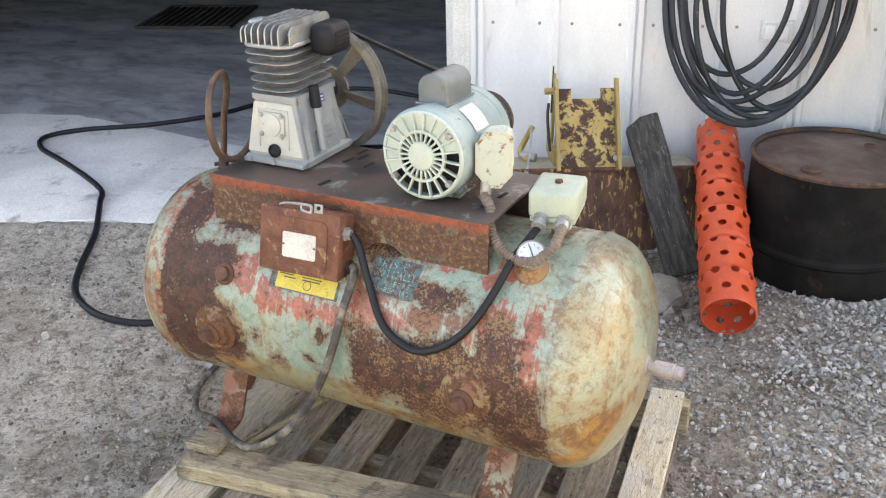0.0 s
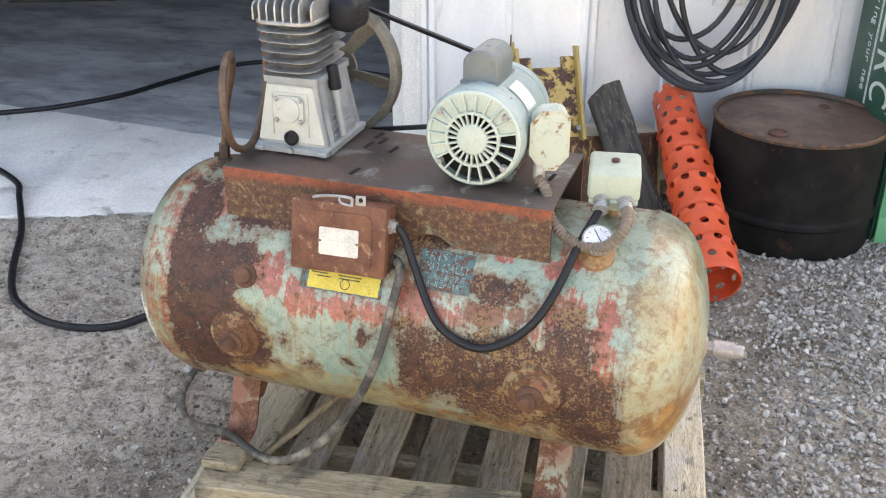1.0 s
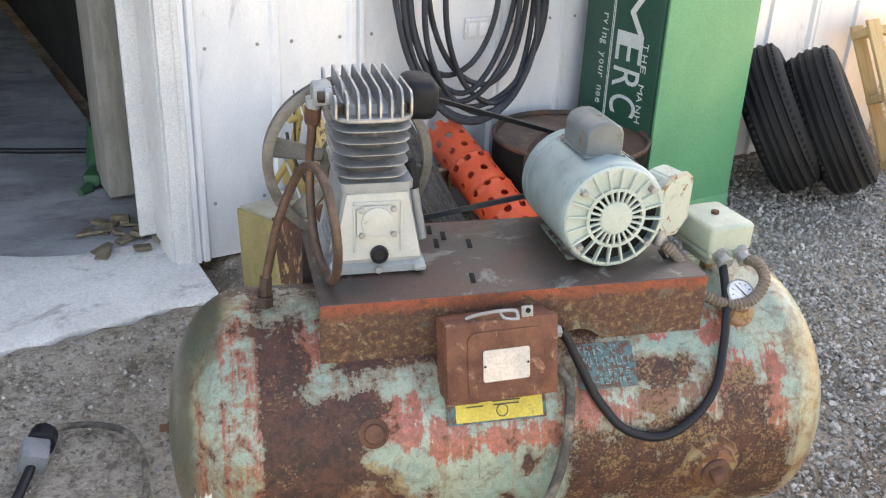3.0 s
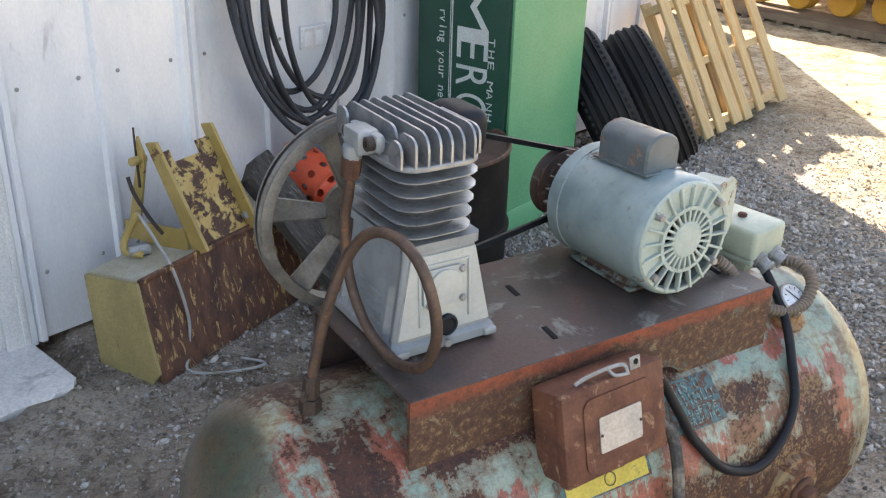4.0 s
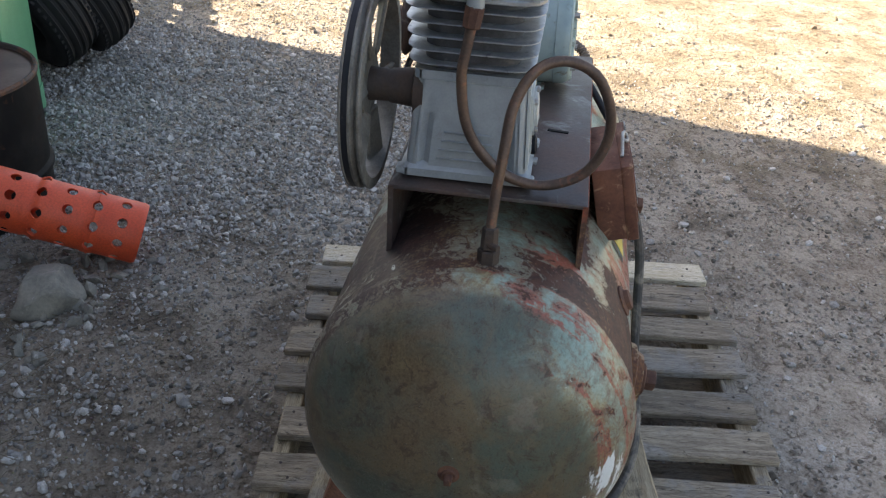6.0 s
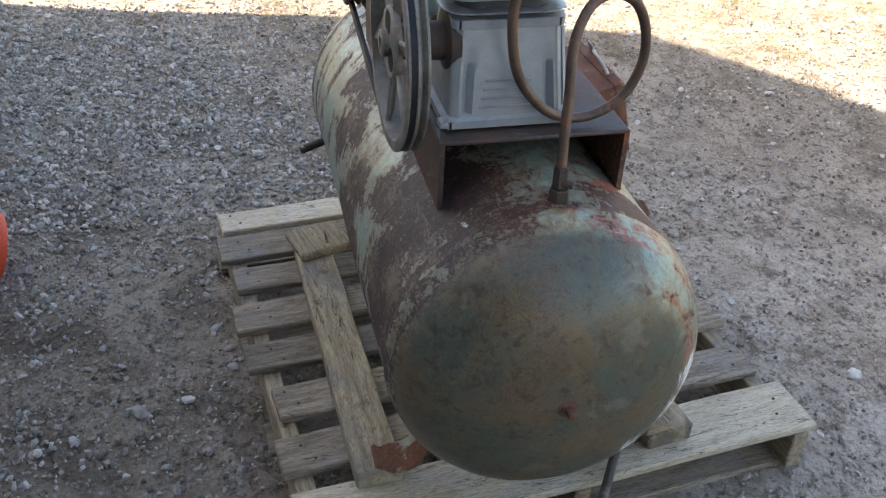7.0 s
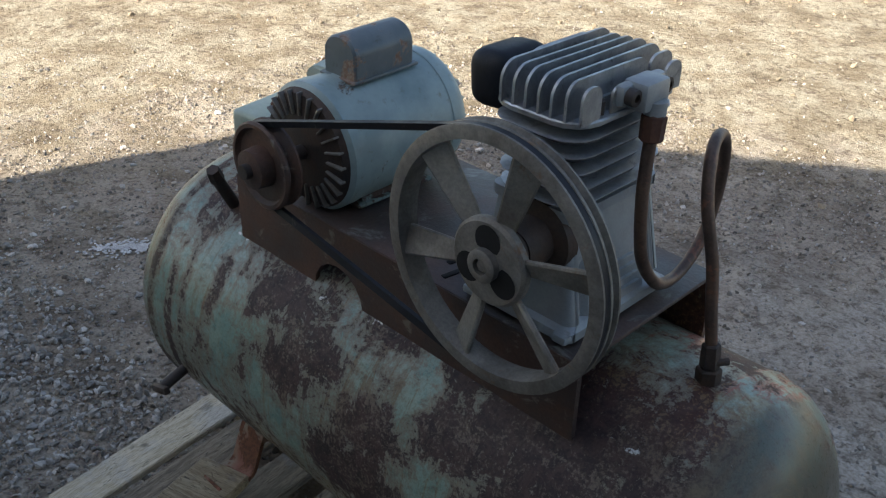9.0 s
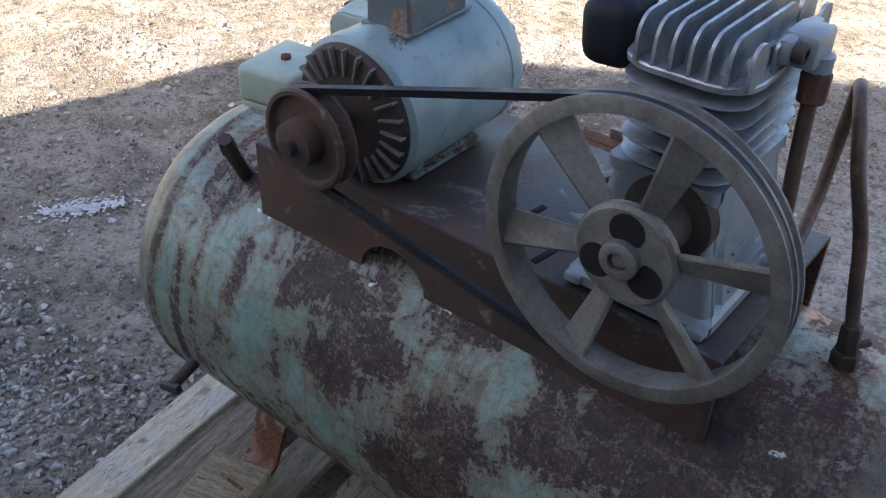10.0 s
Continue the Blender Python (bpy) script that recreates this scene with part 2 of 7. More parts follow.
# darkened so that the gaps between the fins look shaded
BARREL = surface("shaded_cylinder_core", (0.10, 0.10, 0.105), (0.055, 0.054, 0.056), 14, 200, 0.45, 0.6, 0.4, 0.08, (0.16, 0.15, 0.14), (0.58, 0.7))
IRON = surface("cast_iron_grey", (0.27, 0.255, 0.225), (0.165, 0.15, 0.13), 16, 220, 0.5, 0.7, 0.4, 0.18, (0.20, 0.13, 0.08), (0.58, 0.72))
DARKIRON = surface("dark_iron", (0.055, 0.045, 0.04), (0.09, 0.06, 0.045), 22, 220, 0.55, 0.75, 0.3, 0.2)
STEEL = surface("dull_steel", (0.42, 0.42, 0.41), (0.32, 0.31, 0.29), 30, 260, 0.38, 0.55, 0.35, 0.06)
PIPE = surface("oxidised_copper", (0.165, 0.105, 0.075), (0.105, 0.07, 0.055), 20, 220, 0.4, 0.58, 0.5, 0.1, (0.25, 0.11, 0.07), (0.55, 0.7))
CONDUIT = surface("flexible_conduit", (0.20, 0.155, 0.12), (0.27, 0.22, 0.18), 30, 220, 0.5, 0.7, 0.5, 0.1)
RUBBER = surface("black_rubber", (0.011, 0.012, 0.015), (0.018, 0.018, 0.022), 20, 220, 0.36, 0.6, 0, 0.06, (0.09, 0.085, 0.078), (0.60, 0.74), spec=0.3)
DUSTY = surface("dusty_rubber", (0.045, 0.042, 0.040), (0.10, 0.088, 0.075), 8, 200, 0.6, 0.8, 0, 0.08, (0.30, 0.255, 0.20), (0.42, 0.74), spec=0.35)
BLACK = plain("black_plastic", (0.010, 0.012, 0.017), 0.46, spec=0.28)
# near-black fill that draws the shade inside holes, slots and recesses
DARKHOLE = plain("hole_shade", (0.012, 0.011, 0.01), 0.9)
ALU = surface("aluminium_plate", (0.58, 0.585, 0.59), (0.50, 0.505, 0.51), 25, 200, 0.35, 0.5, 0.6, 0.03, (0.45, 0.42, 0.38), (0.66, 0.78))
BLANK = surface("white_label", (0.66, 0.67, 0.64), (0.60, 0.61, 0.58), 25, 200, 0.5, 0.6, 0, 0.02, (0.4, 0.38, 0.33), (0.68, 0.78))
YELLOW = surface("yellow_sticker", (0.72, 0.56, 0.09), (0.66, 0.50, 0.08), 25, 200, 0.5, 0.6, 0, 0.04, (0.25, 0.2, 0.08), (0.63, 0.7))
TEAL = surface("teal_stencil", (0.095, 0.20, 0.195), (0.07, 0.135, 0.14), 40, 200, 0.6, 0.7, 0, 0.05, (0.12, 0.05, 0.032), (0.49, 0.54))
PALETEXT = surface("pale_lettering", (0.30, 0.43, 0.40), (0.22, 0.34, 0.32), 60, 200, 0.6, 0.7, 0, 0.0, (0.11, 0.08, 0.06), (0.5, 0.56))
INK = plain("dark_print", (0.10, 0.09, 0.05), 0.6)
BRASS = surface("tarnished_brass", (0.36, 0.26, 0.13), (0.27, 0.16, 0.08), 30, 200, 0.45, 0.6, 0.6, 0.1)
WHITEFACE = plain("dial_white", (0.78, 0.80, 0.82), 0.4)
BLUE = plain("blue_sticker", (0.05, 0.11, 0.42), 0.45)


def timber(name, c1, c2, grey, stretch, wear=0.5, tint=0.2):
    """Sawn wood: long grain, grey weathering in patches, dark checks along the grain, stains."""
    m, t, p = nodes_of(name)
    v = coords(t, stretch)
    long_ = noise_tex(t, v, 9, 9, 0.62, 0.3)
    grain = noise_tex(t, v, 60, 8, 0.7, 0.4)
    patch = noise_tex(t, coords(t), 7, 8, 0.65, 0.4)
    check = noise_tex(t, v, 5.5, 3, 0.5, 0.8)
    col = blend(t, ramp(t, long_, 0.36, 0.64), c1, c2)
    col = blend(t, maths(t, "MULTIPLY", ramp(t, patch, 0.62 - 0.25 * wear, 0.74 - 0.2 * wear), 0.75), col, grey)
    col = blend(t, ramp(t, grain, 0.42, 0.66), col, blend(t, 1.0, col, (0.58, 0.53, 0.47), "MULTIPLY"))
    col = blend(t, maths(t, "MULTIPLY", ramp(t, noise_tex(t, coords(t), 13, 10, 0.7), 0.60, 0.68), 0.65), col, (0.085, 0.068, 0.05))
    split = ramp(t, maths(t, "ABSOLUTE", maths(t, "SUBTRACT", check, 0.5)), 0.008, 0.0)
    col = blend(t, maths(t, "MULTIPLY", split, 0.85), col, (0.035, 0.026, 0.018))
    g = t.nodes.new("ShaderNodeObjectInfo")
    r = t.nodes.new("ShaderNodeMapRange")
    r.inputs["To Min"].default_value, r.inputs["To Max"].default_value = 1 - tint, 1 + tint
    t.links.new(g.outputs["Random"], r.inputs["Value"])
    hs = t.nodes.new("ShaderNodeHueSaturation")
    t.links.new(r.outputs[0], hs.inputs["Value"])
    t.links.new(col, hs.inputs["Color"])
    t.links.new(hs.outputs[0], p.inputs["Base Color"])
    p.inputs["Roughness"].default_value = 0.85
    bump(t, p, maths(t, "SUBTRACT", maths(t, "ADD", grain, long_), maths(t, "MULTIPLY", split, 2.0)), 0.6, 0.003)
    return m


WOOD = timber("weathered_wood", (0.36, 0.295, 0.215), (0.20, 0.158, 0.115), (0.27, 0.255, 0.235), (9, 1, 9), 0.5, 0.25)
WOODX = timber("weathered_wood_long", (0.47, 0.39, 0.265), (0.30, 0.235, 0.15), (0.24, 0.225, 0.20), (1, 9, 9), 0.55, 0.15)
DECKPALE = timber("pale_deck", (0.68, 0.60, 0.46), (0.52, 0.44, 0.31), (0.56, 0.53, 0.48), (9, 1, 9), 0.4, 0.08)
ROTTEN = timber("rotten_board", (0.50, 0.41, 0.275), (0.36, 0.28, 0.18), (0.085, 0.075, 0.065), (0.6, 10, 10), 0.62)
PALEWOOD = surface("pale_new_wood", (0.58, 0.42, 0.21), (0.50, 0.34, 0.16), 8, 90, 0.7, 0.85, 0, 0.2, (0.38, 0.25, 0.12), (0.6, 0.75), (9, 9, 1), random_tint=0.12)
DARKWOOD = surface("charred_plank", (0.032, 0.029, 0.027), (0.085, 0.076, 0.066), 9, 80, 0.8, 0.95, 0, 1.0, (0.17, 0.155, 0.13), (0.56, 0.66), (8, 8, 1.2))
WALLPAINT = surface("white_sheet_metal", (0.88, 0.88, 0.88), (0.74, 0.755, 0.78), 2.6, 160, 0.30, 0.50, 0.1, 0.05, (0.47, 0.475, 0.49), (0.575, 0.74), (1.5, 1.5, 0.5), speckle=0.9)
TRIMPAINT = surface("white_trim", (0.80, 0.80, 0.79), (0.72, 0.72, 0.72), 5, 160, 0.4, 0.55, 0, 0.04, (0.45, 0.43, 0.4), (0.62, 0.72))
# near-black: the gloom of the garage interior is put into this colour
INNERWALL = surface("gloom_inner_wall", (0.020, 0.019, 0.018), (0.012, 0.0115, 0.0115), 2, 60, 0.85, 0.95, 0, 0.1)
JAMBWOOD = surface("grey_jamb", (0.34, 0.33, 0.30), (0.26, 0.25, 0.23), 6, 80, 0.8, 0.9, 0, 0.2, (0.17, 0.16, 0.14), (0.58, 0.7), (6, 6, 1))
# stained, and darker than the apron so the slab fades into the dim garage
CONCRETE = surface("stained_dim_concrete", (0.47, 0.475, 0.49), (0.27, 0.272, 0.285), 1.6, 110, 0.5, 0.8, 0, 0.15, (0.13, 0.13, 0.14), (0.46, 0.74), (1, 1.9, 1))
SLABTOP = surface("pale_apron_concrete", (0.82, 0.79, 0.75), (0.66, 0.64, 0.61), 2.2, 110, 0.78, 0.9, 0, 0.2, (0.33, 0.32, 0.305), (0.55, 0.70))
STONE = surface("gravel_stone", (0.49, 0.46, 0.42), (0.29, 0.262, 0.23), 30, 200, 0.8, 0.95, 0, 0.2, island_tint=0.45)
LOOSEROCK = surface("loose_rock", (0.52, 0.495, 0.46), (0.36, 0.335, 0.30), 1.5, 9, 0.8, 0.95, 0, 0.3, random_tint=0.35)
ROCK = surface("field_rock", (0.33, 0.30, 0.245), (0.21, 0.195, 0.165), 10, 120, 0.8, 0.95, 0, 0.5, (0.42, 0.40, 0.36), (0.6, 0.7))
ORANGE = surface("orange_plastic", (0.80, 0.105, 0.035), (0.72, 0.085, 0.03), 8, 200, 0.42, 0.55, 0, 0.04, (0.55, 0.12, 0.06), (0.64, 0.76))
DRUMBLACK = worn_paint("drum_black_paint", (0.010, 0.0095, 0.0095), (0.018, 0.017, 0.016), (0.03, 0.018, 0.014), (0.05, 0.029, 0.02), 0.22, 12, 0.6, spec=0.08)
DRUMTOP = surface("drum_top_rust", (0.16, 0.085, 0.06), (0.105, 0.062, 0.05), 4, 120, 0.45, 0.65, 0.15, 0.12, (0.22, 0.14, 0.10), (0.45, 0.75))
DRUMRIM = worn_paint("drum_rim_rust", (0.04, 0.03, 0.026), (0.07, 0.045, 0.035), (0.10, 0.05, 0.033), (0.16, 0.08, 0.045), 0.5, 14, 0.7)
BUCKET = surface("bucket_worn", (0.150, 0.062, 0.034), (0.070, 0.034, 0.026), 7, 150, 0.55, 0.8, 0, 0.25, (0.43, 0.27, 0.11), (0.555, 0.625), (3.6, 3.6, 1.1))
BUCKETSIDE = surface("bucket_side_paint", (0.42, 0.33, 0.14), (0.34, 0.27, 0.12), 6, 140, 0.6, 0.75, 0, 0.12, (0.20, 0.14, 0.08), (0.62, 0.74))
BUCKETTOP = surface("bucket_top_dusty", (0.46, 0.43, 0.34), (0.38, 0.34, 0.24), 8, 140, 0.7, 0.85, 0, 0.12, (0.30, 0.24, 0.14), (0.58, 0.7))
YELLOWARM = worn_paint("yellow_arm", (0.42, 0.30, 0.10), (0.34, 0.23, 0.07), (0.12, 0.06, 0.035), (0.20, 0.10, 0.05), 0.22, 16, 0.5)
YELLOWWORN = worn_paint("yellow_plate_worn", (0.52, 0.37, 0.13), (0.44, 0.29, 0.09), (0.06, 0.034, 0.028), (0.11, 0.055, 0.035), 0.52, 17, 0.55)
GREENDARK = surface("dark_green_panel", (0.012, 0.085, 0.055), (0.010, 0.07, 0.047), 4, 200, 0.38, 0.5, 0, 0.02)
GREENLIGHT = surface("green_panel", (0.12, 0.40, 0.21), (0.10, 0.36, 0.19), 3, 200, 0.34, 0.45, 0, 0.02, (0.13, 0.34, 0.2), (0.6, 0.75))
GREENTOOL = plain("green_tool_paint", (0.03, 0.12, 0.06), 0.5)
SIGNWHITE = surface("sign_white", (0.66, 0.70, 0.68), (0.58, 0.64, 0.61), 8, 150, 0.5, 0.6, 0, 0.0)
TYRE = surface("tyre_rubber", (0.010, 0.010, 0.011), (0.018, 0.018, 0.018), 10, 180, 0.62, 0.8, 0, 0.12, (0.045, 0.042, 0.04), (0.62, 0.78), spec=0.3)
MACHINE = worn_paint("machine_yellow", (0.52, 0.30, 0.04), (0.42, 0.24, 0.04), (0.10, 0.06, 0.04), (0.18, 0.11, 0.06), 0.3, 3, 0.6)
TRACKS = surface("track_steel", (0.12, 0.10, 0.08), (0.19, 0.16, 0.12), 4, 80, 0.7, 0.85, 0.3, 0.3)
ROPE = plain("grey_cord", (0.42, 0.42, 0.40), 0.8)
HOSE = surface("grey_black_hose", (0.016, 0.019, 0.024), (0.04, 0.046, 0.056), 5, 160, 0.45, 0.6, 0, 0.05, (0.15, 0.15, 0.15), (0.6, 0.76), spec=0.35)
STRAW = surface("dry_stalks", (0.24, 0.19, 0.12), (0.15, 0.12, 0.085), 30, 200, 0.9, 0.95, 0, 0.1, island_tint=0.4)
TARP = surface("grate_steel", (0.03, 0.028, 0.026), (0.05, 0.045, 0.04), 6, 100, 0.7, 0.85, 0, 0.2)


def ground_material():
    m, t, p = nodes_of("dirt_and_gravel")
    v = coords(t)
    broad = noise_tex(t, v, 0.9, 8, 0.62, 0.4)
    mid = noise_tex(t, v, 5, 10, 0.65, 0.3)
    fine = noise_tex(t, v, 95, 8, 0.75)
    clump = noise_tex(t, v, 15, 12, 0.72, 0.6)
    lump = noise_tex(t, v, 34, 9, 0.68, 0.9)
    vor = t.nodes.new("ShaderNodeTexVoronoi")
    vor.inputs["Scale"].default_value, vor.inputs["Randomness"].default_value = 85, 1.0
    t.links.new(v, vor.inputs["Vector"])
    chips = ramp(t, vor.outputs["Distance"], 0.10, 0.34)
    few = maths(t, "MULTIPLY", maths(t, "SUBTRACT", 1.0, chips), ramp(t, lump, 0.44, 0.58))
    col = blend(t, ramp(t, broad, 0.38, 0.62), (0.36, 0.30, 0.235), (0.52, 0.445, 0.36))
    col = blend(t, maths(t, "MULTIPLY", ramp(t, mid, 0.46, 0.64), 0.75), col, (0.18, 0.142, 0.108))
    tint = blend(t, 0.6, (0.51, 0.465, 0.405), vor.outputs["Color"], "SOFT_LIGHT")
    col = blend(t, maths(t, "MULTIPLY", few, 0.75), col, tint)
    # pale dust tracked off the concrete
    u = t.nodes.new("ShaderNodeAttribute")
    u.attribute_name = "dust"
    du = maths(t, "ADD", u.outputs["Fac"], maths(t, "MULTIPLY", maths(t, "SUBTRACT", mid, 0.5), 1.5))
    pale = blend(t, ramp(t, clump, 0.42, 0.60), (0.70, 0.635, 0.55), (0.47, 0.41, 0.34))
    col = blend(t, maths(t, "MULTIPLY", ramp(t, du, 0.3, 0.8), 0.75), col, pale)
    # sandy open yard away from the building; the tan sets in where its shadow ends
    a = t.nodes.new("ShaderNodeAttribute")
    a.attribute_name = "sand"
    k = maths(t, "ADD", a.outputs["Fac"], maths(t, "MULTIPLY", maths(t, "SUBTRACT", mid, 0.5), 0.9))
    sand = blend(t, ramp(t, mid, 0.42, 0.6), (0.51, 0.46, 0.335), (0.36, 0.30, 0.20))
    sand = blend(t, maths(t, "MULTIPLY", ramp(t, clump, 0.52, 0.60), 0.75), sand, (0.22, 0.165, 0.105))
    col = blend(t, maths(t, "MULTIPLY", ramp(t, k, 0.3, 0.75), 0.85), col, sand)
    # damp patches, then crumbs and grains with shade painted dark into the hollows
    wet = t.nodes.new("ShaderNodeAttribute")
    wet.attribute_name = "damp"
    damp = maths(t, "ADD", noise_tex(t, v, 2.4, 10, 0.7, 0.5), maths(t, "MULTIPLY", wet.outputs["Fac"], 0.22))
    col = blend(t, maths(t, "MULTIPLY", ramp(t, damp, 0.50, 0.60), 0.55), col, blend(t, 1.0, col, (0.60, 0.55, 0.50), "MULTIPLY"))
    col = blend(t, ramp(t, lump, 0.50, 0.64), col, blend(t, 1.0, col, (0.52, 0.49, 0.46), "MULTIPLY"))
    col = blend(t, ramp(t, fine, 0.42, 0.68), col, blend(t, 1.0, col, (0.58, 0.55, 0.52), "MULTIPLY"))
    col = blend(t, maths(t, "MULTIPLY", ramp(t, clump, 0.56, 0.63), 0.6), col, (0.145, 0.115, 0.088))
    t.links.new(col, p.inputs["Base Color"])
    p.inputs["Roughness"].default_value, p.inputs["Specular IOR Level"].default_value = 0.92, 0.3
    h = maths(t, "ADD", maths(t, "MULTIPLY", fine, 0.45), maths(t, "SUBTRACT", maths(t, "MULTIPLY", mid, 0.8), clump))
    h = maths(t, "ADD", maths(t, "SUBTRACT", h, maths(t, "MULTIPLY", lump, 0.8)), maths(t, "MULTIPLY", few, 0.5))
    bump(t, p, h, 1.0, 0.016)
    return m


def flange_material():
    m, t, p = nodes_of("flange_rust")
    v = coords(t)
    sep = t.nodes.new("ShaderNodeSeparateXYZ")
    t.links.new(v, sep.inputs[0])
    big, mid, speck, fine = noise_tex(t, v, 9, 10, 0.7, 0.5), noise_tex(t, v, 30, 12, 0.74, 0.6), noise_tex(t, v, 95, 10, 0.8), noise_tex(t, v, 230, 5, 0.7)
    h = maths(t, "ADD", sep.outputs["Z"], maths(t, "MULTIPLY", maths(t, "SUBTRACT", mid, 0.5), 0.10))
    low = blend(t, ramp(t, speck, 0.42, 0.62), (0.075, 0.036, 0.026), (0.17, 0.085, 0.045))
    low = blend(t, maths(t, "MULTIPLY", ramp(t, speck, 0.55, 0.6), 0.7), low, (0.27, 0.19, 0.09))
    low = blend(t, maths(t, "MULTIPLY", ramp(t, mid, 0.58, 0.62), 0.8), low, (0.30, 0.26, 0.15))
    low = blend(t, maths(t, "MULTIPLY", ramp(t, big, 0.56, 0.63), 0.7), low, (0.12, 0.16, 0.125))
    bend = blend(t, ramp(t, mid, 0.4, 0.62), (0.36, 0.085, 0.038), (0.17, 0.06, 0.035))
    col = blend(t, ramp(t, h, 0.652, 0.668), low, bend)
    col = blend(t, ramp(t, fine, 0.4, 0.72), col, blend(t, 1.0, col, (0.65, 0.6, 0.57), "MULTIPLY"))
    t.links.new(col, p.inputs["Base Color"])
    p.inputs["Roughness"].default_value = 0.66
    bump(t, p, maths(t, "ADD", speck, fine), 0.4, 0.0015)
    return m


FLANGE = flange_material()
BACKFLANGE = surface("dark_flange_rust", (0.062, 0.042, 0.035), (0.11, 0.058, 0.040), 12, 170, 0.5, 0.75, 0, 0.25, (0.17, 0.14, 0.11), (0.58, 0.68))
GROUND = ground_material()

# ---- building helpers ----
ONE = Matrix.Identity(4)


def world_of(ob):
    return ONE if ob is None else world_of(ob.parent) @ ob.matrix_basis


def finish(bm, sharp=0.6):
    bmesh.ops.recalc_face_normals(bm, faces=bm.faces)
    for f in bm.faces:
        f.smooth = True
    for e in bm.edges:
        e.smooth = not (len(e.link_faces) == 2 and e.calc_face_angle(0) > sharp)


def part(name, bm, material, parent=None, label="", at=ONE, sharp=0.6):
    """Links a bmesh, drawn in the frame `at`, as one mesh object under a thing or a part."""
    finish(bm, sharp)
    me = bpy.data.meshes.new(name)
    bm.to_mesh(me)
    bm.free()
    me.transform(world_of(parent).inverted() @ at)
    me.materials.append(material)
    ob = new(name, me)
    ob.parent = parent
    return tagged(ob, label)


def solid(name, bm, material, label, category, at=ONE, origin=None, kind="", group="", sharp=0.6):
    """A top-level thing of one mesh."""
    ob = part(name, bm, material, None, "", ONE, sharp)
    ob.data.transform(at)
    if origin is not None:
        ob.data.transform(Matrix.Translation(-Vector(origin)))
        ob.matrix_basis = Matrix.Translation(origin)
    return tagged(ob, label, category, group, kind)


def thing(name, m, label, category, group=""):
    ob = new(name)
    ob.empty_display_size = 0.1
    ob.matrix_basis = m
    return tagged(ob, label, category, group)


def box(bm, c, size, rot=None, bev=0.0, seg=2):
    m = Matrix.Translation(c) @ (rot or ONE) @ Matrix.Diagonal((*size, 1))
    r = bmesh.ops.create_cube(bm, size=1, matrix=m)
    if bev:
        es = list({e for v in r["verts"] for e in v.link_edges})
        bmesh.ops.bevel(bm, geom=es, offset=bev, segments=seg, affect="EDGES", profile=0.5)
    return bm


def turned(bm, prof, m=ONE, n=32, caps=True):
    """Turns a profile of (radius, height) round the z axis of m."""
    rings = []
    for r, h in prof:
        rings.append([bm.verts.new(m @ Vector((r * math.cos(2 * math.pi * i / n), r * math.sin(2 * math.pi * i / n), h))) for i in range(n)])
    for a, b in zip(rings, rings[1:]):
        for i in range(n):
            bm.faces.new((a[i], a[(i + 1) % n], b[(i + 1) % n], b[i]))
    if caps:
        for ring in (rings[0], rings[-1]):
            bm.faces.new(ring)
    return bm


def rod(bm, p0, p1, r0, r1=None, n=16, bev=0.0):
    p0, p1 = Vector(p0), Vector(p1)
    d = p1 - p0
    m = Matrix.Translation(p0) @ d.to_track_quat("Z", "Y").to_matrix().to_4x4()
    r1 = r0 if r1 is None else r1
    L = d.length
    prof = [(r0, 0), (r1, L)] if not bev else [(r0 - bev, 0), (r0, bev), (r1, L - bev), (r1 - bev, L)]
    return turned(bm, prof, m, n)


def prism(bm, poly, depth, m=ONE):
    """A polygon in x, y of m, thickened along its z by depth, half to each side."""
    a = [bm.verts.new(m @ Vector((x, y, -depth / 2))) for x, y in poly]
    b = [bm.verts.new(m @ Vector((x, y, depth / 2))) for x, y in poly]
    bm.faces.new(a[::-1])
    bm.faces.new(b)
    for i in range(len(poly)):
        j = (i + 1) % len(poly)
        bm.faces.new((a[i], a[j], b[j], b[i]))
    return bm


def round_poly(w, h, r, n=5):
    out = []
    for cx, cy, a0 in ((w / 2 - r, h / 2 - r, 0), (-w / 2 + r, h / 2 - r, 90), (-w / 2 + r, -h / 2 + r, 180), (w / 2 - r, -h / 2 + r, 270)):
        for i in range(n + 1):
            a = radians(a0 + 90 * i / n)
            out.append((cx + r * math.cos(a), cy + r * math.sin(a)))
    return out


def smooth_line(pts, step=0.012, closed=False):
    """Catmull-Rom through the points, at even steps."""
    P = [Vector(p) for p in pts]
    out = []
    n = len(P)
    for i in range(n if closed else n - 1):
        if closed:
            a, b, c, d = P[i - 1], P[i], P[(i + 1) % n], P[(i + 2) % n]
        else:
            a, b, c, d = P[max(i - 1, 0)], P[i], P[i + 1], P[min(i + 2, n - 1)]
        k = max(2, int((c - b).length / step))
        for j in range(k):
            u = j / k
            out.append(0.5 * (2 * b + (c - a) * u + (2 * a - 5 * b + 4 * c - d) * u * u + (3 * b - a - 3 * c + d) * u ** 3))
    if not closed:
        out.append(P[-1])
    return out


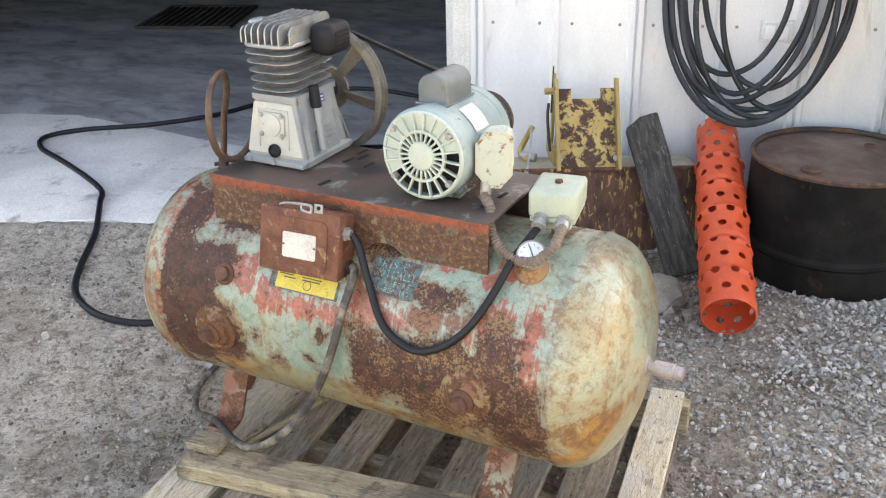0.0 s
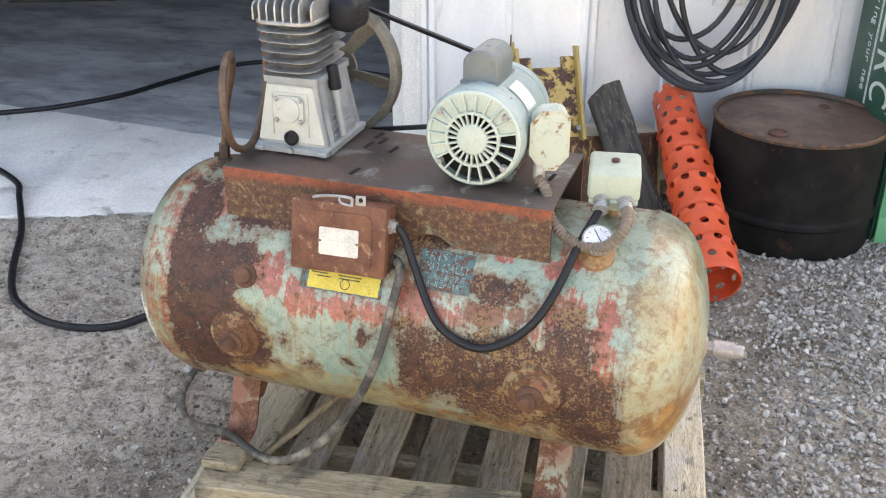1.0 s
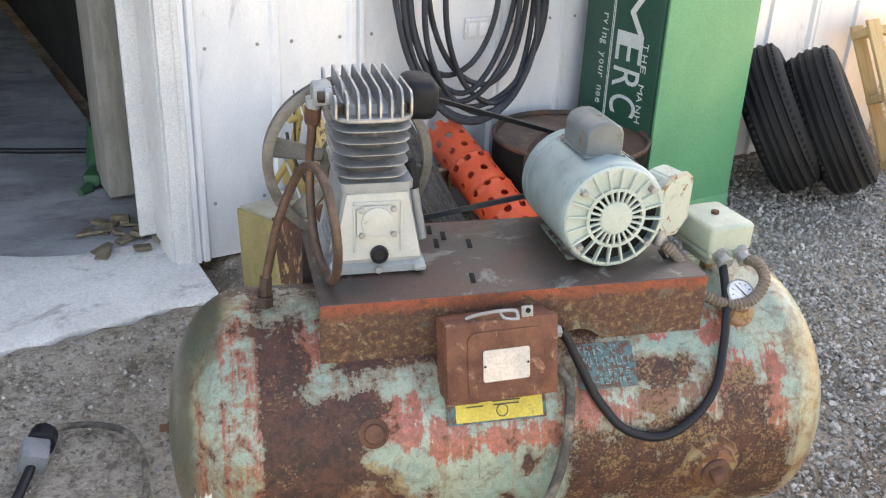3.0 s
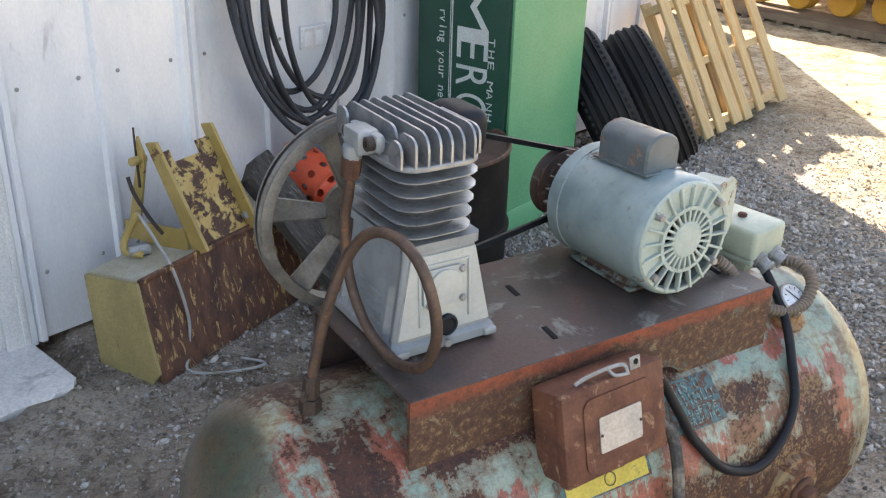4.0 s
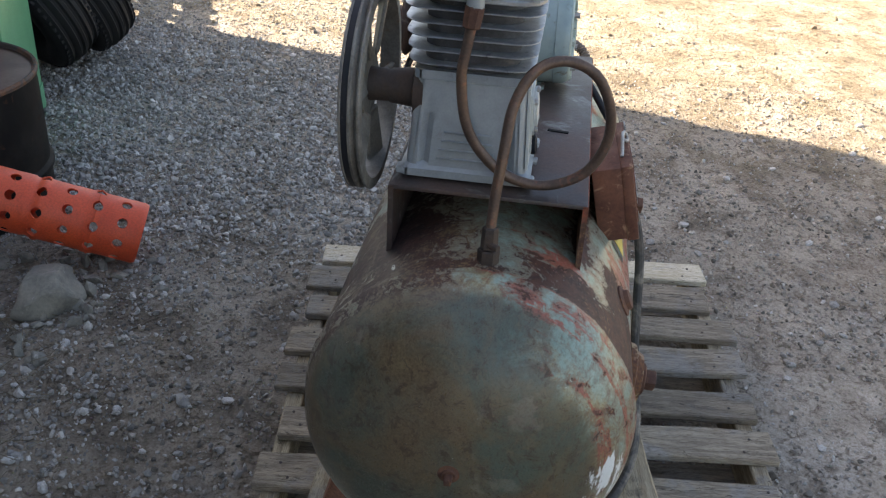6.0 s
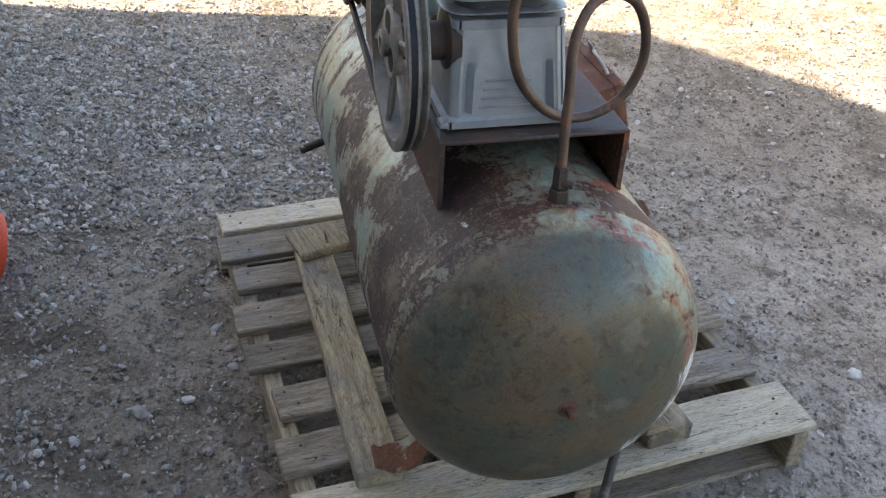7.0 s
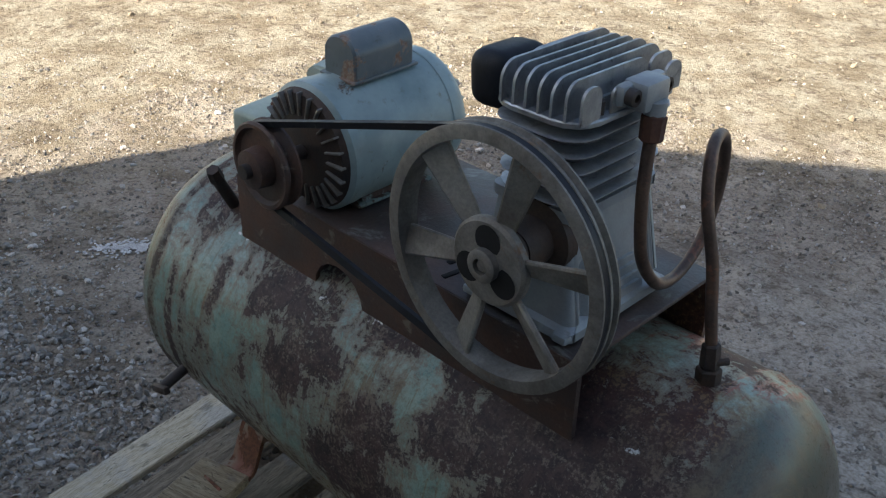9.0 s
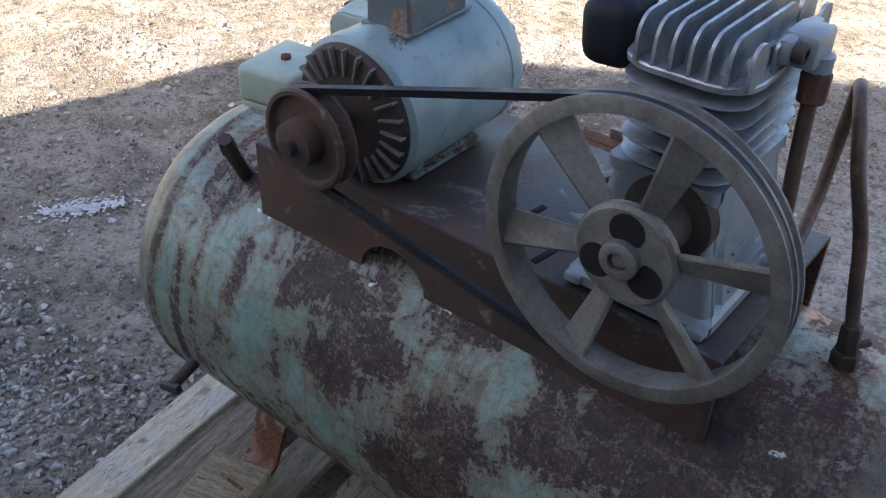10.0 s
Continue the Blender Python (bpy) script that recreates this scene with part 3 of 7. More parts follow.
def sweep(bm, line, r, n=10, closed=False, ripple=0.0, pitch=2):
    """A round bar along a line; ripple makes it corrugated."""
    rings = []
    up = Vector((0.13, 0.31, 0.94)).normalized()
    cnt = len(line)
    for i, p in enumerate(line):
        t = (line[(i + 1) % cnt] - line[i - 1]) if closed else (line[min(i + 1, cnt - 1)] - line[max(i - 1, 0)])
        t = t.normalized() if t.length > 1e-9 else Vector((0, 0, 1))
        side = t.cross(up)
        side = side.normalized() if side.length > 1e-3 else t.orthogonal().normalized()
        up = side.cross(t).normalized()
        rr = r * (1 + (ripple if (i // pitch) % 2 else 0))
        rings.append([bm.verts.new(p + rr * (math.cos(2 * math.pi * k / n) * side + math.sin(2 * math.pi * k / n) * up)) for k in range(n)])
    pairs = list(zip(rings, rings[1:])) + ([(rings[-1], rings[0])] if closed else [])
    for a, b in pairs:
        for k in range(n):
            bm.faces.new((a[k], a[(k + 1) % n], b[(k + 1) % n], b[k]))
    if not closed:
        bm.faces.new(rings[0])
        bm.faces.new(rings[-1][::-1])
    return bm


def rough_up(bm, amp, freq, seed=0.0):
    for v in bm.verts:
        v.co += amp * Vector(noise.noise_vector(v.co * freq + Vector((seed, seed * 0.7, 3.1))))
    return bm


def B():
    return bmesh.new()

# ---- the setting: building, slab, ground ----
GZ = -0.05
YAW = 17.0
BK = pose(-1.31, 3.53, 0, 0, 0, 28)          # frame of the bucket and the plank, set askew to the wall
WM = pose(-1.31, 3.505, 0, 0, 0, YAW)          # wall frame: x along the wall, -y out of it, z up
RIB = 0.305
WALL_L, WALL_R = -0.372, 3.35
DOOR_L = -4.6


def wall_top(s):
    """A gable with its ridge over the door, out of view and sloped to cast the yard's shadow edge."""
    return 4.27 - 0.296 * abs(s + 1.83)


def ribbed_sheet(bm, s0, s1, z0, z1f, thick=0.03, first=-0.020):
    """Ribbed metal cladding between s0 and s1, its face at y = 0, its ribs proud of it."""
    prof = [(s0, 0.0)]
    k = math.ceil((s0 - first + 0.03) / RIB)
    while first + k * RIB < s1 - 0.03:
        c = first + k * RIB
        if k % 2:
            pts = ((-0.034, 0), (-0.024, -0.020), (-0.007, -0.020), (0.0, -0.004), (0.007, -0.020), (0.024, -0.020), (0.034, 0))
        else:
            pts = ((-0.018, 0), (-0.010, -0.016), (0.010, -0.016), (0.018, 0))
        prof += [(c + a, b) for a, b in pts]
        k += 1
    prof.append((s1, 0.0))
    fr = [(bm.verts.new((a, b, z0)), bm.verts.new((a, b, z1f(a)))) for a, b in prof]
    bk = [(bm.verts.new((a, thick, z0)), bm.verts.new((a, thick, z1f(a)))) for a, b in (prof[0], prof[-1])]
    for (a0, a1), (b0, b1) in zip(fr, fr[1:]):
        bm.faces.new((a0, b0, b1, a1))
    (l0, l1), (r0, r1) = bk
    bm.faces.new((r0, l0, l1, r1))
    bm.faces.new((l0, fr[0][0], fr[0][1], l1))
    bm.faces.new((fr[-1][0], r0, r1, fr[-1][1]))
    bm.faces.new([v[1] for v in fr] + [r1, l1])
    bm.faces.new([v[0] for v in fr][::-1] + [l0, r0])
    return bm


wall_front = solid("wall_front", ribbed_sheet(B(), WALL_L, WALL_R, GZ + 0.02, wall_top), WALLPAINT,
                   "white ribbed sheet metal wall with screws and grime", "wall", WM, kind="structure", sharp=0.3)
# unseen wall, added to narrow the opening and cut the light indoors
solid("wall_left_blocker", ribbed_sheet(B(), -7.0, DOOR_L, GZ, wall_top), WALLPAINT,
                  "unseen white ribbed wall added beyond the door to keep light out", "wall", WM, kind="structure", sharp=0.3)
# header out of view, its lower edge brought down to dim the garage
bm = B()
prism(bm, [(DOOR_L, 2.35), (WALL_L, 2.35), (WALL_L, wall_top(WALL_L)), (-1.83, wall_top(-1.83)), (DOOR_L, wall_top(DOOR_L))], 0.06, pose(0, 0.03, 0, 90))
solid("wall_header", bm, WALLPAINT, "unseen white sheet metal above the door, set low to dim the garage", "wall", WM, kind="structure")

# screws in rows beside the ribs
bm = B()
turned(bm, [(0.0065, 0.0), (0.0065, -0.002), (0.004, -0.005)], pose(0, 0, 0, -90), 8)
screw_mesh = None
for k in range(-1, 11):
    for row in (0.18, 0.73, 1.28):
        for off in (-0.062, 0.062):
            s = -0.020 + k * RIB + off
            if s < WALL_L + 0.02 or s > 3.0:
                continue
            if screw_mesh is None:
                ob = part("screw", bm, STEEL, wall_front)
                screw_mesh = ob.data
            else:
                ob = new("screw", screw_mesh)
                ob.parent = wall_front
            ob.matrix_basis = WM @ pose(s, -0.001, row)

# corner trim of the door opening: an outer angle, a grey return and an inner strip
bm = B()
box(bm, (WALL_L - 0.012, -0.008, 1.33), (0.075, 0.014, 2.72), None, 0.003)
box(bm, (WALL_L + 0.012, -0.016, 1.33), (0.02, 0.01, 2.72), None, 0.002)
solid("trim_outer", bm, TRIMPAINT, "white folded metal corner trim", "trim", WM, kind="structure")
bm = B()
box(bm, (WALL_L - 0.048, 0.105, 1.33), (0.018, 0.20, 2.72), None, 0.002)
solid("trim_return", bm, TRIMPAINT, "white metal return of the door opening", "trim", WM, kind="structure")
bm = B()
box(bm, (WALL_L - 0.085, 0.215, 1.35), (0.060, 0.020, 2.68), None, 0.003)
solid("trim_inner", bm, TRIMPAINT, "white inner jamb strip with screws", "trim", WM, kind="structure")
bm = B()
box(bm, (WALL_L - 0.075, 0.75, 1.35), (0.10, 0.22, 2.7), None, 0.006)
box(bm, (WALL_L + 0.01, 0.80, 1.35), (0.06, 0.12, 2.7), None, 0.006)
solid("jamb_post", bm, JAMBWOOD, "weathered grey door post inside the opening", "post", WM, kind="structure")

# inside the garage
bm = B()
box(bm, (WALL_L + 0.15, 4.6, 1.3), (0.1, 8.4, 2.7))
solid("wall_inner_right", bm, INNERWALL, "inner garage wall, near-black to stand for the unlit room", "wall", WM, kind="structure")
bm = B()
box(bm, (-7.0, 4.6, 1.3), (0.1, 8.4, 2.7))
solid("wall_inner_left", bm, INNERWALL, "inner garage wall, near-black to stand for the unlit room", "wall", WM, kind="structure")
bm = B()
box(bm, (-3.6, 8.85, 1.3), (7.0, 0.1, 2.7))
solid("wall_inner_back", bm, INNERWALL, "back garage wall, near-black to stand for the unlit room", "wall", WM, kind="structure")
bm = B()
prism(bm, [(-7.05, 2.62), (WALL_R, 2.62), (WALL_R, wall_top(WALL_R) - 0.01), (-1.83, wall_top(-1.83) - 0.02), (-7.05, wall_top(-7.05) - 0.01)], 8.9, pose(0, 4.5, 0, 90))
solid("ceiling", bm, INNERWALL, "garage ceiling, near-black to stand for the unlit room", "ceiling", WM, kind="structure")
bm = B()
box(bm, (WALL_R - 0.05, 4.5, 1.28), (0.1, 8.9, 2.66))
solid("wall_side", bm, WALLPAINT, "white side wall of the shed", "wall", WM, kind="structure")
# low lean-to added beyond the shed's end, askew to it, to cast the tongue of shadow on the yard
bm = B()
prism(bm, [(0, GZ), (2.15, GZ), (2.15, 0.95), (1.35, 1.72), (0.3, 1.05), (0, 1.0)], 3.0, pose(-1.31, 3.50, 0, 0, 0, 28) @ pose(3.852, 1.65, 0, 90))
solid("shadow_lean_to", bm, WALLPAINT, "made-up pale lean-to, shaped to cast a tongue of shadow", "wall", kind="structure")

# slab: garage floor and apron with a broken front edge
edge = [(-8.2, 0.25), (-3.318, 2.40), (-2.95, 2.57), (-2.726, 2.645), (-2.405, 2.80), (-2.1, 2.90), (-1.925, 2.985), (-1.70, 3.07), (-1.585, 3.09), (-1.56, 3.16)]
fine_edge = []
for (x0, y0), (x1, y1) in zip(edge, edge[1:]):
    k = max(1, int(math.hypot(x1 - x0, y1 - y0) / 0.035)) if x0 > -5 else 8
    for i in range(k):
        u = i / k
        x, y = x0 + (x1 - x0) * u, y0 + (y1 - y0) * u
        w = 0.018 * noise.noise(Vector((x * 9, y * 9, 0))) + 0.012 * noise.noise(Vector((x * 31, y * 31, 2)))
        fine_edge.append((x + w, y - w))
# the line, wandering, where the dusty apron gives way to stained floor painted darker for fading light
dim_line = [(WALL_L + 0.02, 0.24)]
for i in range(1, 90):
    x = WALL_L + 0.02 - 6.6 * i / 90
    dim_line.append((x, 0.24 + 0.68 * min(1.0, max(0.0, (-0.75 - x) / 1.9)) + 0.09 * noise.noise(Vector((x * 2.3, 1, 0))) + 0.035 * noise.noise(Vector((x * 9, 3, 0)))))
back = [WM @ Vector((WALL_L + 0.02, -0.02, 0))] + [WM @ Vector((x, y, 0)) for x, y in dim_line]
poly = fine_edge + [(v.x, v.y) for v in back]
bm = B()
n = len(poly)
low = [bm.verts.new((x, y, GZ - 0.12)) for x, y in poly]
mid = [bm.verts.new((x, y, GZ + 0.024)) for x, y in poly]
top = [bm.verts.new((x * 0.996 - 0.004, y + 0.010 if i < len(fine_edge) else y, GZ + 0.028)) for i, (x, y) in enumerate(poly)]
for a, b in ((low, mid), (mid, top)):
    for i in range(n):
        bm.faces.new((a[i], a[(i + 1) % n], b[(i + 1) % n], b[i]))
bm.faces.new(top)
bmesh.ops.triangulate(bm, faces=[f for f in bm.faces if len(f.verts) > 4])
solid("apron", bm, SLABTOP, "pale dusty concrete apron with a broken edge", "slab", kind="structure")
bm = B()
prism(bm, dim_line[::-1] + [(WALL_L + 0.02, 8.8), (-7.0, 8.8), (-7.0, dim_line[-1][1])], 0.14, WM @ pose(0, 0, GZ - 0.042))
solid("floor", bm, CONCRETE, "stained concrete garage floor, darkened for the fading light indoors", "floor", kind="structure")


# ground: one sheet, fine near the subject, coarse to the horizon
def graded(a, b, step, far):
    inner = list(np.arange(a, b + 1e-6, step))
    out, d = [], step
    x = b
    while x < far:
        d *= 1.35
        x += d
        out.append(x)
    lo, d, x = [], step, a
    while x > -far:
        d *= 1.35
        x -= d
        lo.append(x)
    return lo[::-1] + inner + out


def ground_z(x, y):
    near = 1 / (1 + (max(abs(x) - 6, 0) + max(abs(y) - 6, 0)) * 0.2)
    bank = 0.0
    if x < -1.55:                               # dirt banked against the apron
        d = 3.07 + (x + 1.6) * 0.4 - y
        bank = 0.020 / (1 + (max(d, 0.0) / 0.10) ** 2) if d > -0.05 else -0.03
    return GZ + bank + near * (0.016 * noise.noise(Vector((x * 1.3, y * 1.3, 0))) + 0.007 * noise.noise(Vector((x * 5, y * 5, 1))) + 0.004 * noise.noise(Vector((x * 14, y * 14, 2))))


gx, gy = graded(-4.0, 3.6, 0.045, 400), graded(-2.6, 5.0, 0.045, 400)
co = [(x, y, ground_z(x, y)) for y in gy for x in gx]
W = len(gx)
faces = [(j * W + i, j * W + i + 1, (j + 1) * W + i + 1, (j + 1) * W + i) for j in range(len(gy) - 1) for i in range(W - 1)]
me = bpy.data.meshes.new("ground")
me.from_pydata(co, [], faces)
me.polygons.foreach_set("use_smooth", [True] * len(faces))
att = me.attributes.new("sand", "FLOAT", "POINT")
n_out = np.array([0.469, -0.883])
sand = []
for x, y, z in co:
    d = (x + 1.31) * n_out[0] + (y - 3.50) * n_out[1]
    e = x - (0.95 + 0.235 * (y - 0.46))
    sand.append(min(1.0, max(0.0, 0.5 + 0.42 * max(d - 3.9, min(e, 1.2) * 0.6))))
att.data.foreach_set("value", sand)
dust = [min(1.0, max(0.0, 0.34 + (-1.15 - x - 0.35 * (y - 1.6)) * 0.6)) * min(1.0, max(0.0, (y + 1.4) * 0.5)) for x, y, z in co]
dust = [max(d, 0.70 - 0.35 * ((x + 2.1) ** 2 / 0.5 + (y - 1.75) ** 2 / 0.5), 0.62 - 0.5 * ((x + 0.8) ** 2 / 1.1 + (y - 0.8) ** 2 / 0.32)) for d, (x, y, z) in zip(dust, co)]
me.attributes.new("dust", "FLOAT", "POINT").data.foreach_set("value", dust)
wet = [max(0.0, 1 - math.hypot((x + 1.22) / .55, (y - 2.68) / .45)) + 0.6 * max(0.0, 1 - math.hypot((x - .15) / .5, (y - 1.75) / .35)) for x, y, z in co]
me.attributes.new("damp", "FLOAT", "POINT").data.foreach_set("value", wet)
me.materials.append(GROUND)
ground = tagged(new("ground", me), "grey dirt yard strewn with gravel, sandy further out", "ground", kind="structure")

# ---- gravel ----
ico = bmesh.new()
bmesh.ops.create_icosphere(ico, subdivisions=1, radius=1)
ICO_V = np.array([v.co[:] for v in ico.verts])
ICO_F = np.array([[v.index for v in f.verts] for f in ico.faces])
ico.free()
rng = np.random.default_rng(5)


def stones(name, spots, label, material=STONE):
    vs, fs = [], []
    for i, (x, y, r) in enumerate(spots):
        q = rng.normal(size=(3, 3))
        q, _ = np.linalg.qr(q)
        v = ICO_V * (1 + 0.28 * rng.normal(size=(len(ICO_V), 1)).clip(-1.6, 1.6)) * np.array([1.0, rng.uniform(0.6, 0.95), rng.uniform(0.45, 0.8)]) * r
        v = v @ q.T
        vs.append(v + np.array([x, y, ground_z(x, y) + r * rng.uniform(0.05, 0.45)]))
        fs.append(ICO_F + i * len(ICO_V))
    vs, fs = np.concatenate(vs), np.concatenate(fs)
    me = bpy.data.meshes.new(name)
    me.from_pydata(vs.tolist(), [], fs.tolist())
    me.materials.append(material)
    return tagged(new(name, me), label, "gravel", kind="stuff")


def on_slab(x, y):
    p = WM.inverted() @ Vector((x, y, 0))
    if p.x > -0.45:
        return p.y > -0.02
    return y > 3.07 + (x + 1.6) * 0.4 - 0.02


def gravelly(x, y):
    """How much of the ground is covered by loose stone: dense towards the wall and the drum, thin over the packed dirt."""
    n1 = noise.noise(Vector((x * 1.7, y * 1.7, 4))) + 0.5 * noise.noise(Vector((x * 4.3, y * 4.3, 8)))
    band = (y - 1.62 - 0.10 * x) * 1.1 * min(1.0, max(0.25, (x + 0.9) * 1.4))
    if x < -1.35:
        band -= (-1.35 - x) * 1.6
    return min(1.0, max(0.15, 0.36 + band + 0.45 * n1))


def under_pallet(x, y):
    u, w = (x + .925) * .9936 + (y - 1.645) * .1132, -(x + .925) * .1132 + (y - 1.645) * .9936
    return abs(u) < .54 and abs(w) < .50


spots = []
while len(spots) < 14000:                       # clean crushed stone beside the wall
    x, y = rng.uniform(-1.3, 1.9), rng.uniform(1.75, 4.4)
    if on_slab(x, y) or rng.uniform() > gravelly(x, y) ** 1.5 or under_pallet(x, y):
        continue
    if x - (1.35 + 0.235 * (y - 2.0)) > -0.25 * rng.uniform():
        continue
    if x < -0.25 + 0.2 * noise.noise(Vector((x * 3, y * 3, 9))) and rng.uniform() < 0.78:
        continue
    spots.append((x, y, 0.0048 + 0.0092 * rng.beta(1.4, 2.8) + (0.007 if rng.uniform() < 0.03 else 0)))
stones("crushed_stone", spots, "clean grey crushed stone beside the wall")
spots = []
while len(spots) < 42000:                       # small loose stones over the dirt
    x, y = rng.uniform(-3.9, 2.6), rng.uniform(-1.9, 4.0)
    if on_slab(x, y):
        continue
    if (x + 1.31) * 0.469 - (y - 3.50) * 0.883 > 4.05 and rng.uniform() < 0.8:
        continue
    if rng.uniform() > gravelly(x, y) ** 0.8:
        continue
    spots.append((x, y, 0.0026 + 0.0078 * rng.beta(1.1, 4.4) + (0.006 if rng.uniform() < 0.02 else 0)))
stones("loose_gravel", spots, "small loose stones scattered over grey dirt")
spots = []
while len(spots) < 1500:                        # stones and clods of the open yard
    x, y = rng.uniform(-4, 7), rng.uniform(-6, 5)
    if x < 1.5 and y > -0.3:
        continue
    spots.append((x, y, 0.008 + 0.02 * rng.beta(1.2, 5)))
stones("yard_stones", spots, "tan clods and stones on the sunlit yard", surface("tan_clod", (0.36, 0.29, 0.20), (0.28, 0.22, 0.15), 20, 100, 0.9, island_tint=0.3))

spots = []
while len(spots) < 15000:                       # crumbs of the dirt itself
    x, y = rng.uniform(-2.9, 1.5), rng.uniform(-0.7, 3.2)
    if on_slab(x, y) or noise.noise(Vector((x * 2.1, y * 2.1, 17))) < rng.uniform(-0.5, 0.3):
        continue
    spots.append((x, y, 0.0038 + 0.0100 * rng.beta(1.2, 4)))
stones("dirt_crumbs", spots, "brown-grey crumbs and pebbles on the packed dirt", surface("dirt_crumb", (0.38, 0.335, 0.285), (0.23, 0.195, 0.16), 20, 150, 0.9, island_tint=0.55))

# larger single stones lying on the dirt
rock_meshes = []
for i in range(7):
    bm = B()
    bmesh.ops.create_icosphere(bm, subdivisions=1 + (i % 2), radius=1)
    for v in bm.verts:
        v.co = Vector((v.co.x, v.co.y * (.62 + .05 * i), v.co.z * (.42 + .04 * (i % 4)))) * (1 + .30 * noise.noise(v.co * 1.3 + Vector((i * 5.0, 0, 0))) + .10 * noise.noise(v.co * 3.1 + Vector((0, i * 3.0, 0))))
    me = bpy.data.meshes.new("stone")
    bm.to_mesh(me)
    bm.free()
    me.materials.append(LOOSEROCK)
    rock_meshes.append(me)
placed = 0
while placed < 280:
    x, y = rng.uniform(-2.6, 1.5), rng.uniform(.2, 3.3)
    if on_slab(x, y) or under_pallet(x, y) or rng.uniform() > .25 + .75 * gravelly(x, y):
        continue
    r = .0095 + .013 * rng.beta(1.2, 3.2)
    ob = new("stone", rock_meshes[placed % 7])
    ob.parent = ground
    ob.matrix_basis = pose(x, y, ground_z(x, y) + r * .22, rng.uniform(-20, 20), rng.uniform(-20, 20), rng.uniform(0, 360)) @ Matrix.Diagonal((r, r, r, 1))
    placed += 1

# dry stalks and litter by the bucket
bm = B()
for i in range(260):
    p = BK @ Vector((rng.uniform(-0.45, 0.5), -rng.uniform(0.42, 0.85), 0))
    a, L = rng.uniform(0, 6.28), rng.uniform(0.02, 0.09)
    z = ground_z(p.x, p.y) + 0.006 + rng.uniform(0, 0.02)
    q = Vector((p.x + L * math.cos(a), p.y + L * math.sin(a), z + rng.uniform(-0.01, 0.025)))
    rod(bm, (p.x, p.y, z), q, 0.0012, 0.0006, 4)
solid("dry_stalks", bm, STRAW, "dry weed stalks and litter on the gravel", "weeds", kind="stuff")

# ---- the air compressor ----
TY, TZ, TR = 1.713, 0.452, 0.251
TX0, TX1, HEAD, HEAD_L = -1.515, -0.550, 0.128, 0.146
comp = thing("air_compressor", pose(-1.03, TY, 0.085), "old rusted horizontal tank air compressor on a pallet", "compressor")


def on_tank(x, deg, r=TR):
    a = radians(deg)
    return Vector((x, TY - r * math.cos(a), TZ + r * math.sin(a)))


def tank_radius(x):
    """Radius of the tank's shell at x: straight shell, dished ends."""
    if TX0 <= x <= TX1:
        return TR
    d = (TX0 - x) if x < TX0 else (x - TX1)
    return TR * max(0.0, 1 - (d / (HEAD_L if x < TX0 else HEAD)) ** 2.15) ** (1 / 2.15)


# wear: x, angle round the shell, half width along x, half width in degrees
RUST_SPOTS = [(-1.457, 22, .045, 44), (-1.400, 16, .062, 24), (-1.364, 37, .055, 8), (-1.338, -11, .066, 12), (-1.352, 6, .036, 4), (-1.482, 50, .020, 17), (-1.42, -16, .06, 14),
              (-1.184, -12, .031, 5), (-1.066, 8, .014, 5), (-1.101, -7, .02, 4), (-.950, -4, .045, 20), (-.871, 0, .060, 16), (-.788, -11, .095, 18), (-.758, 15, .048, 7),
              (-.660, 11, .050, 24), (-.607, -14, .058, 22), (-.812, 40, .055, 6), (-.932, 56, .062, 8), (-1.242, -1, .02, 4), (-1.31, 54, .07, 5), (-1.11, 55, .14, 5)]
RED_SPOTS = [(-1.424, 61, .036, 13), (-1.267, 29, .042, 12), (-1.313, 33, .02, 5), (-1.201, 21, .045, 9), (-1.121, 19, .062, 6), (-1.042, 20, .042, 6), (-.956, 28, .048, 10), (-.886, 25, .032, 7),
             (-.706, 52, .025, 5), (-.658, 41, .038, 6), (-.685, 32, .029, 7), (-.644, 21, .034, 11), (-.594, 19, .024, 28), (-.804, 53, .024, 3), (-.732, 24, .024, 5), (-.66, 57, .04, 5)]
MINT_SPOTS = [(-1.162, -5, .113, 14), (-1.241, 5, .051, 10), (-1.408, 45, .060, 5), (-1.286, 41, .025, 4), (-1.321, 17, .025, 5), (-.803, 49, .059, 4), (-.912, 52, .049, 4), (-.628, 53, .036, 14),
              (-.696, 45, .019, 5), (-1.02, -8, .03, 11), (-1.289, 50, .06, 2.5), (-.61, 74, .08, 12), (-1.13, -26, .17, 10),
              (-.618, 160, .030, 25), (-.679, 150, .042, 18), (-.719, 131, .041, 8), (-.760, 165, .045, 15), (-1.02, 138, .024, 6), (-1.17, 141, .032, 9), (-1.083, 144, .02, 5), (-.874, 170, .026, 10),
              (-1.168, 129, .018, 3), (-.94, 184, .06, 9), (-1.25, 168, .04, 10)]
BACK_RUST = [(-.614, 174, .012, 26), (-.648, 150, .009, 30), (-.728, 150, .013, 16), (-.892, 137, .060, 7), (-1.00, 148, .042, 9), (-1.25, 147, .055, 9), (-1.31, 136, .045, 8), (-1.12, 160, .05, 8),
             (-1.104, 128, .04, 5), (-.929, 160, .05, 7), (-1.222, 129, .03, 6), (-.83, 142, .022, 6), (-1.38, 128, .07, 16), (-1.40, 165, .06, 16), (-.80, 118, .14, 8), (-1.12, 180, .12, 9)]
PRIMER_SPOTS = [(-.824, 28, .075, 7), (-.752, 30, .042, 6), (-.70, 12, .03, 12)]
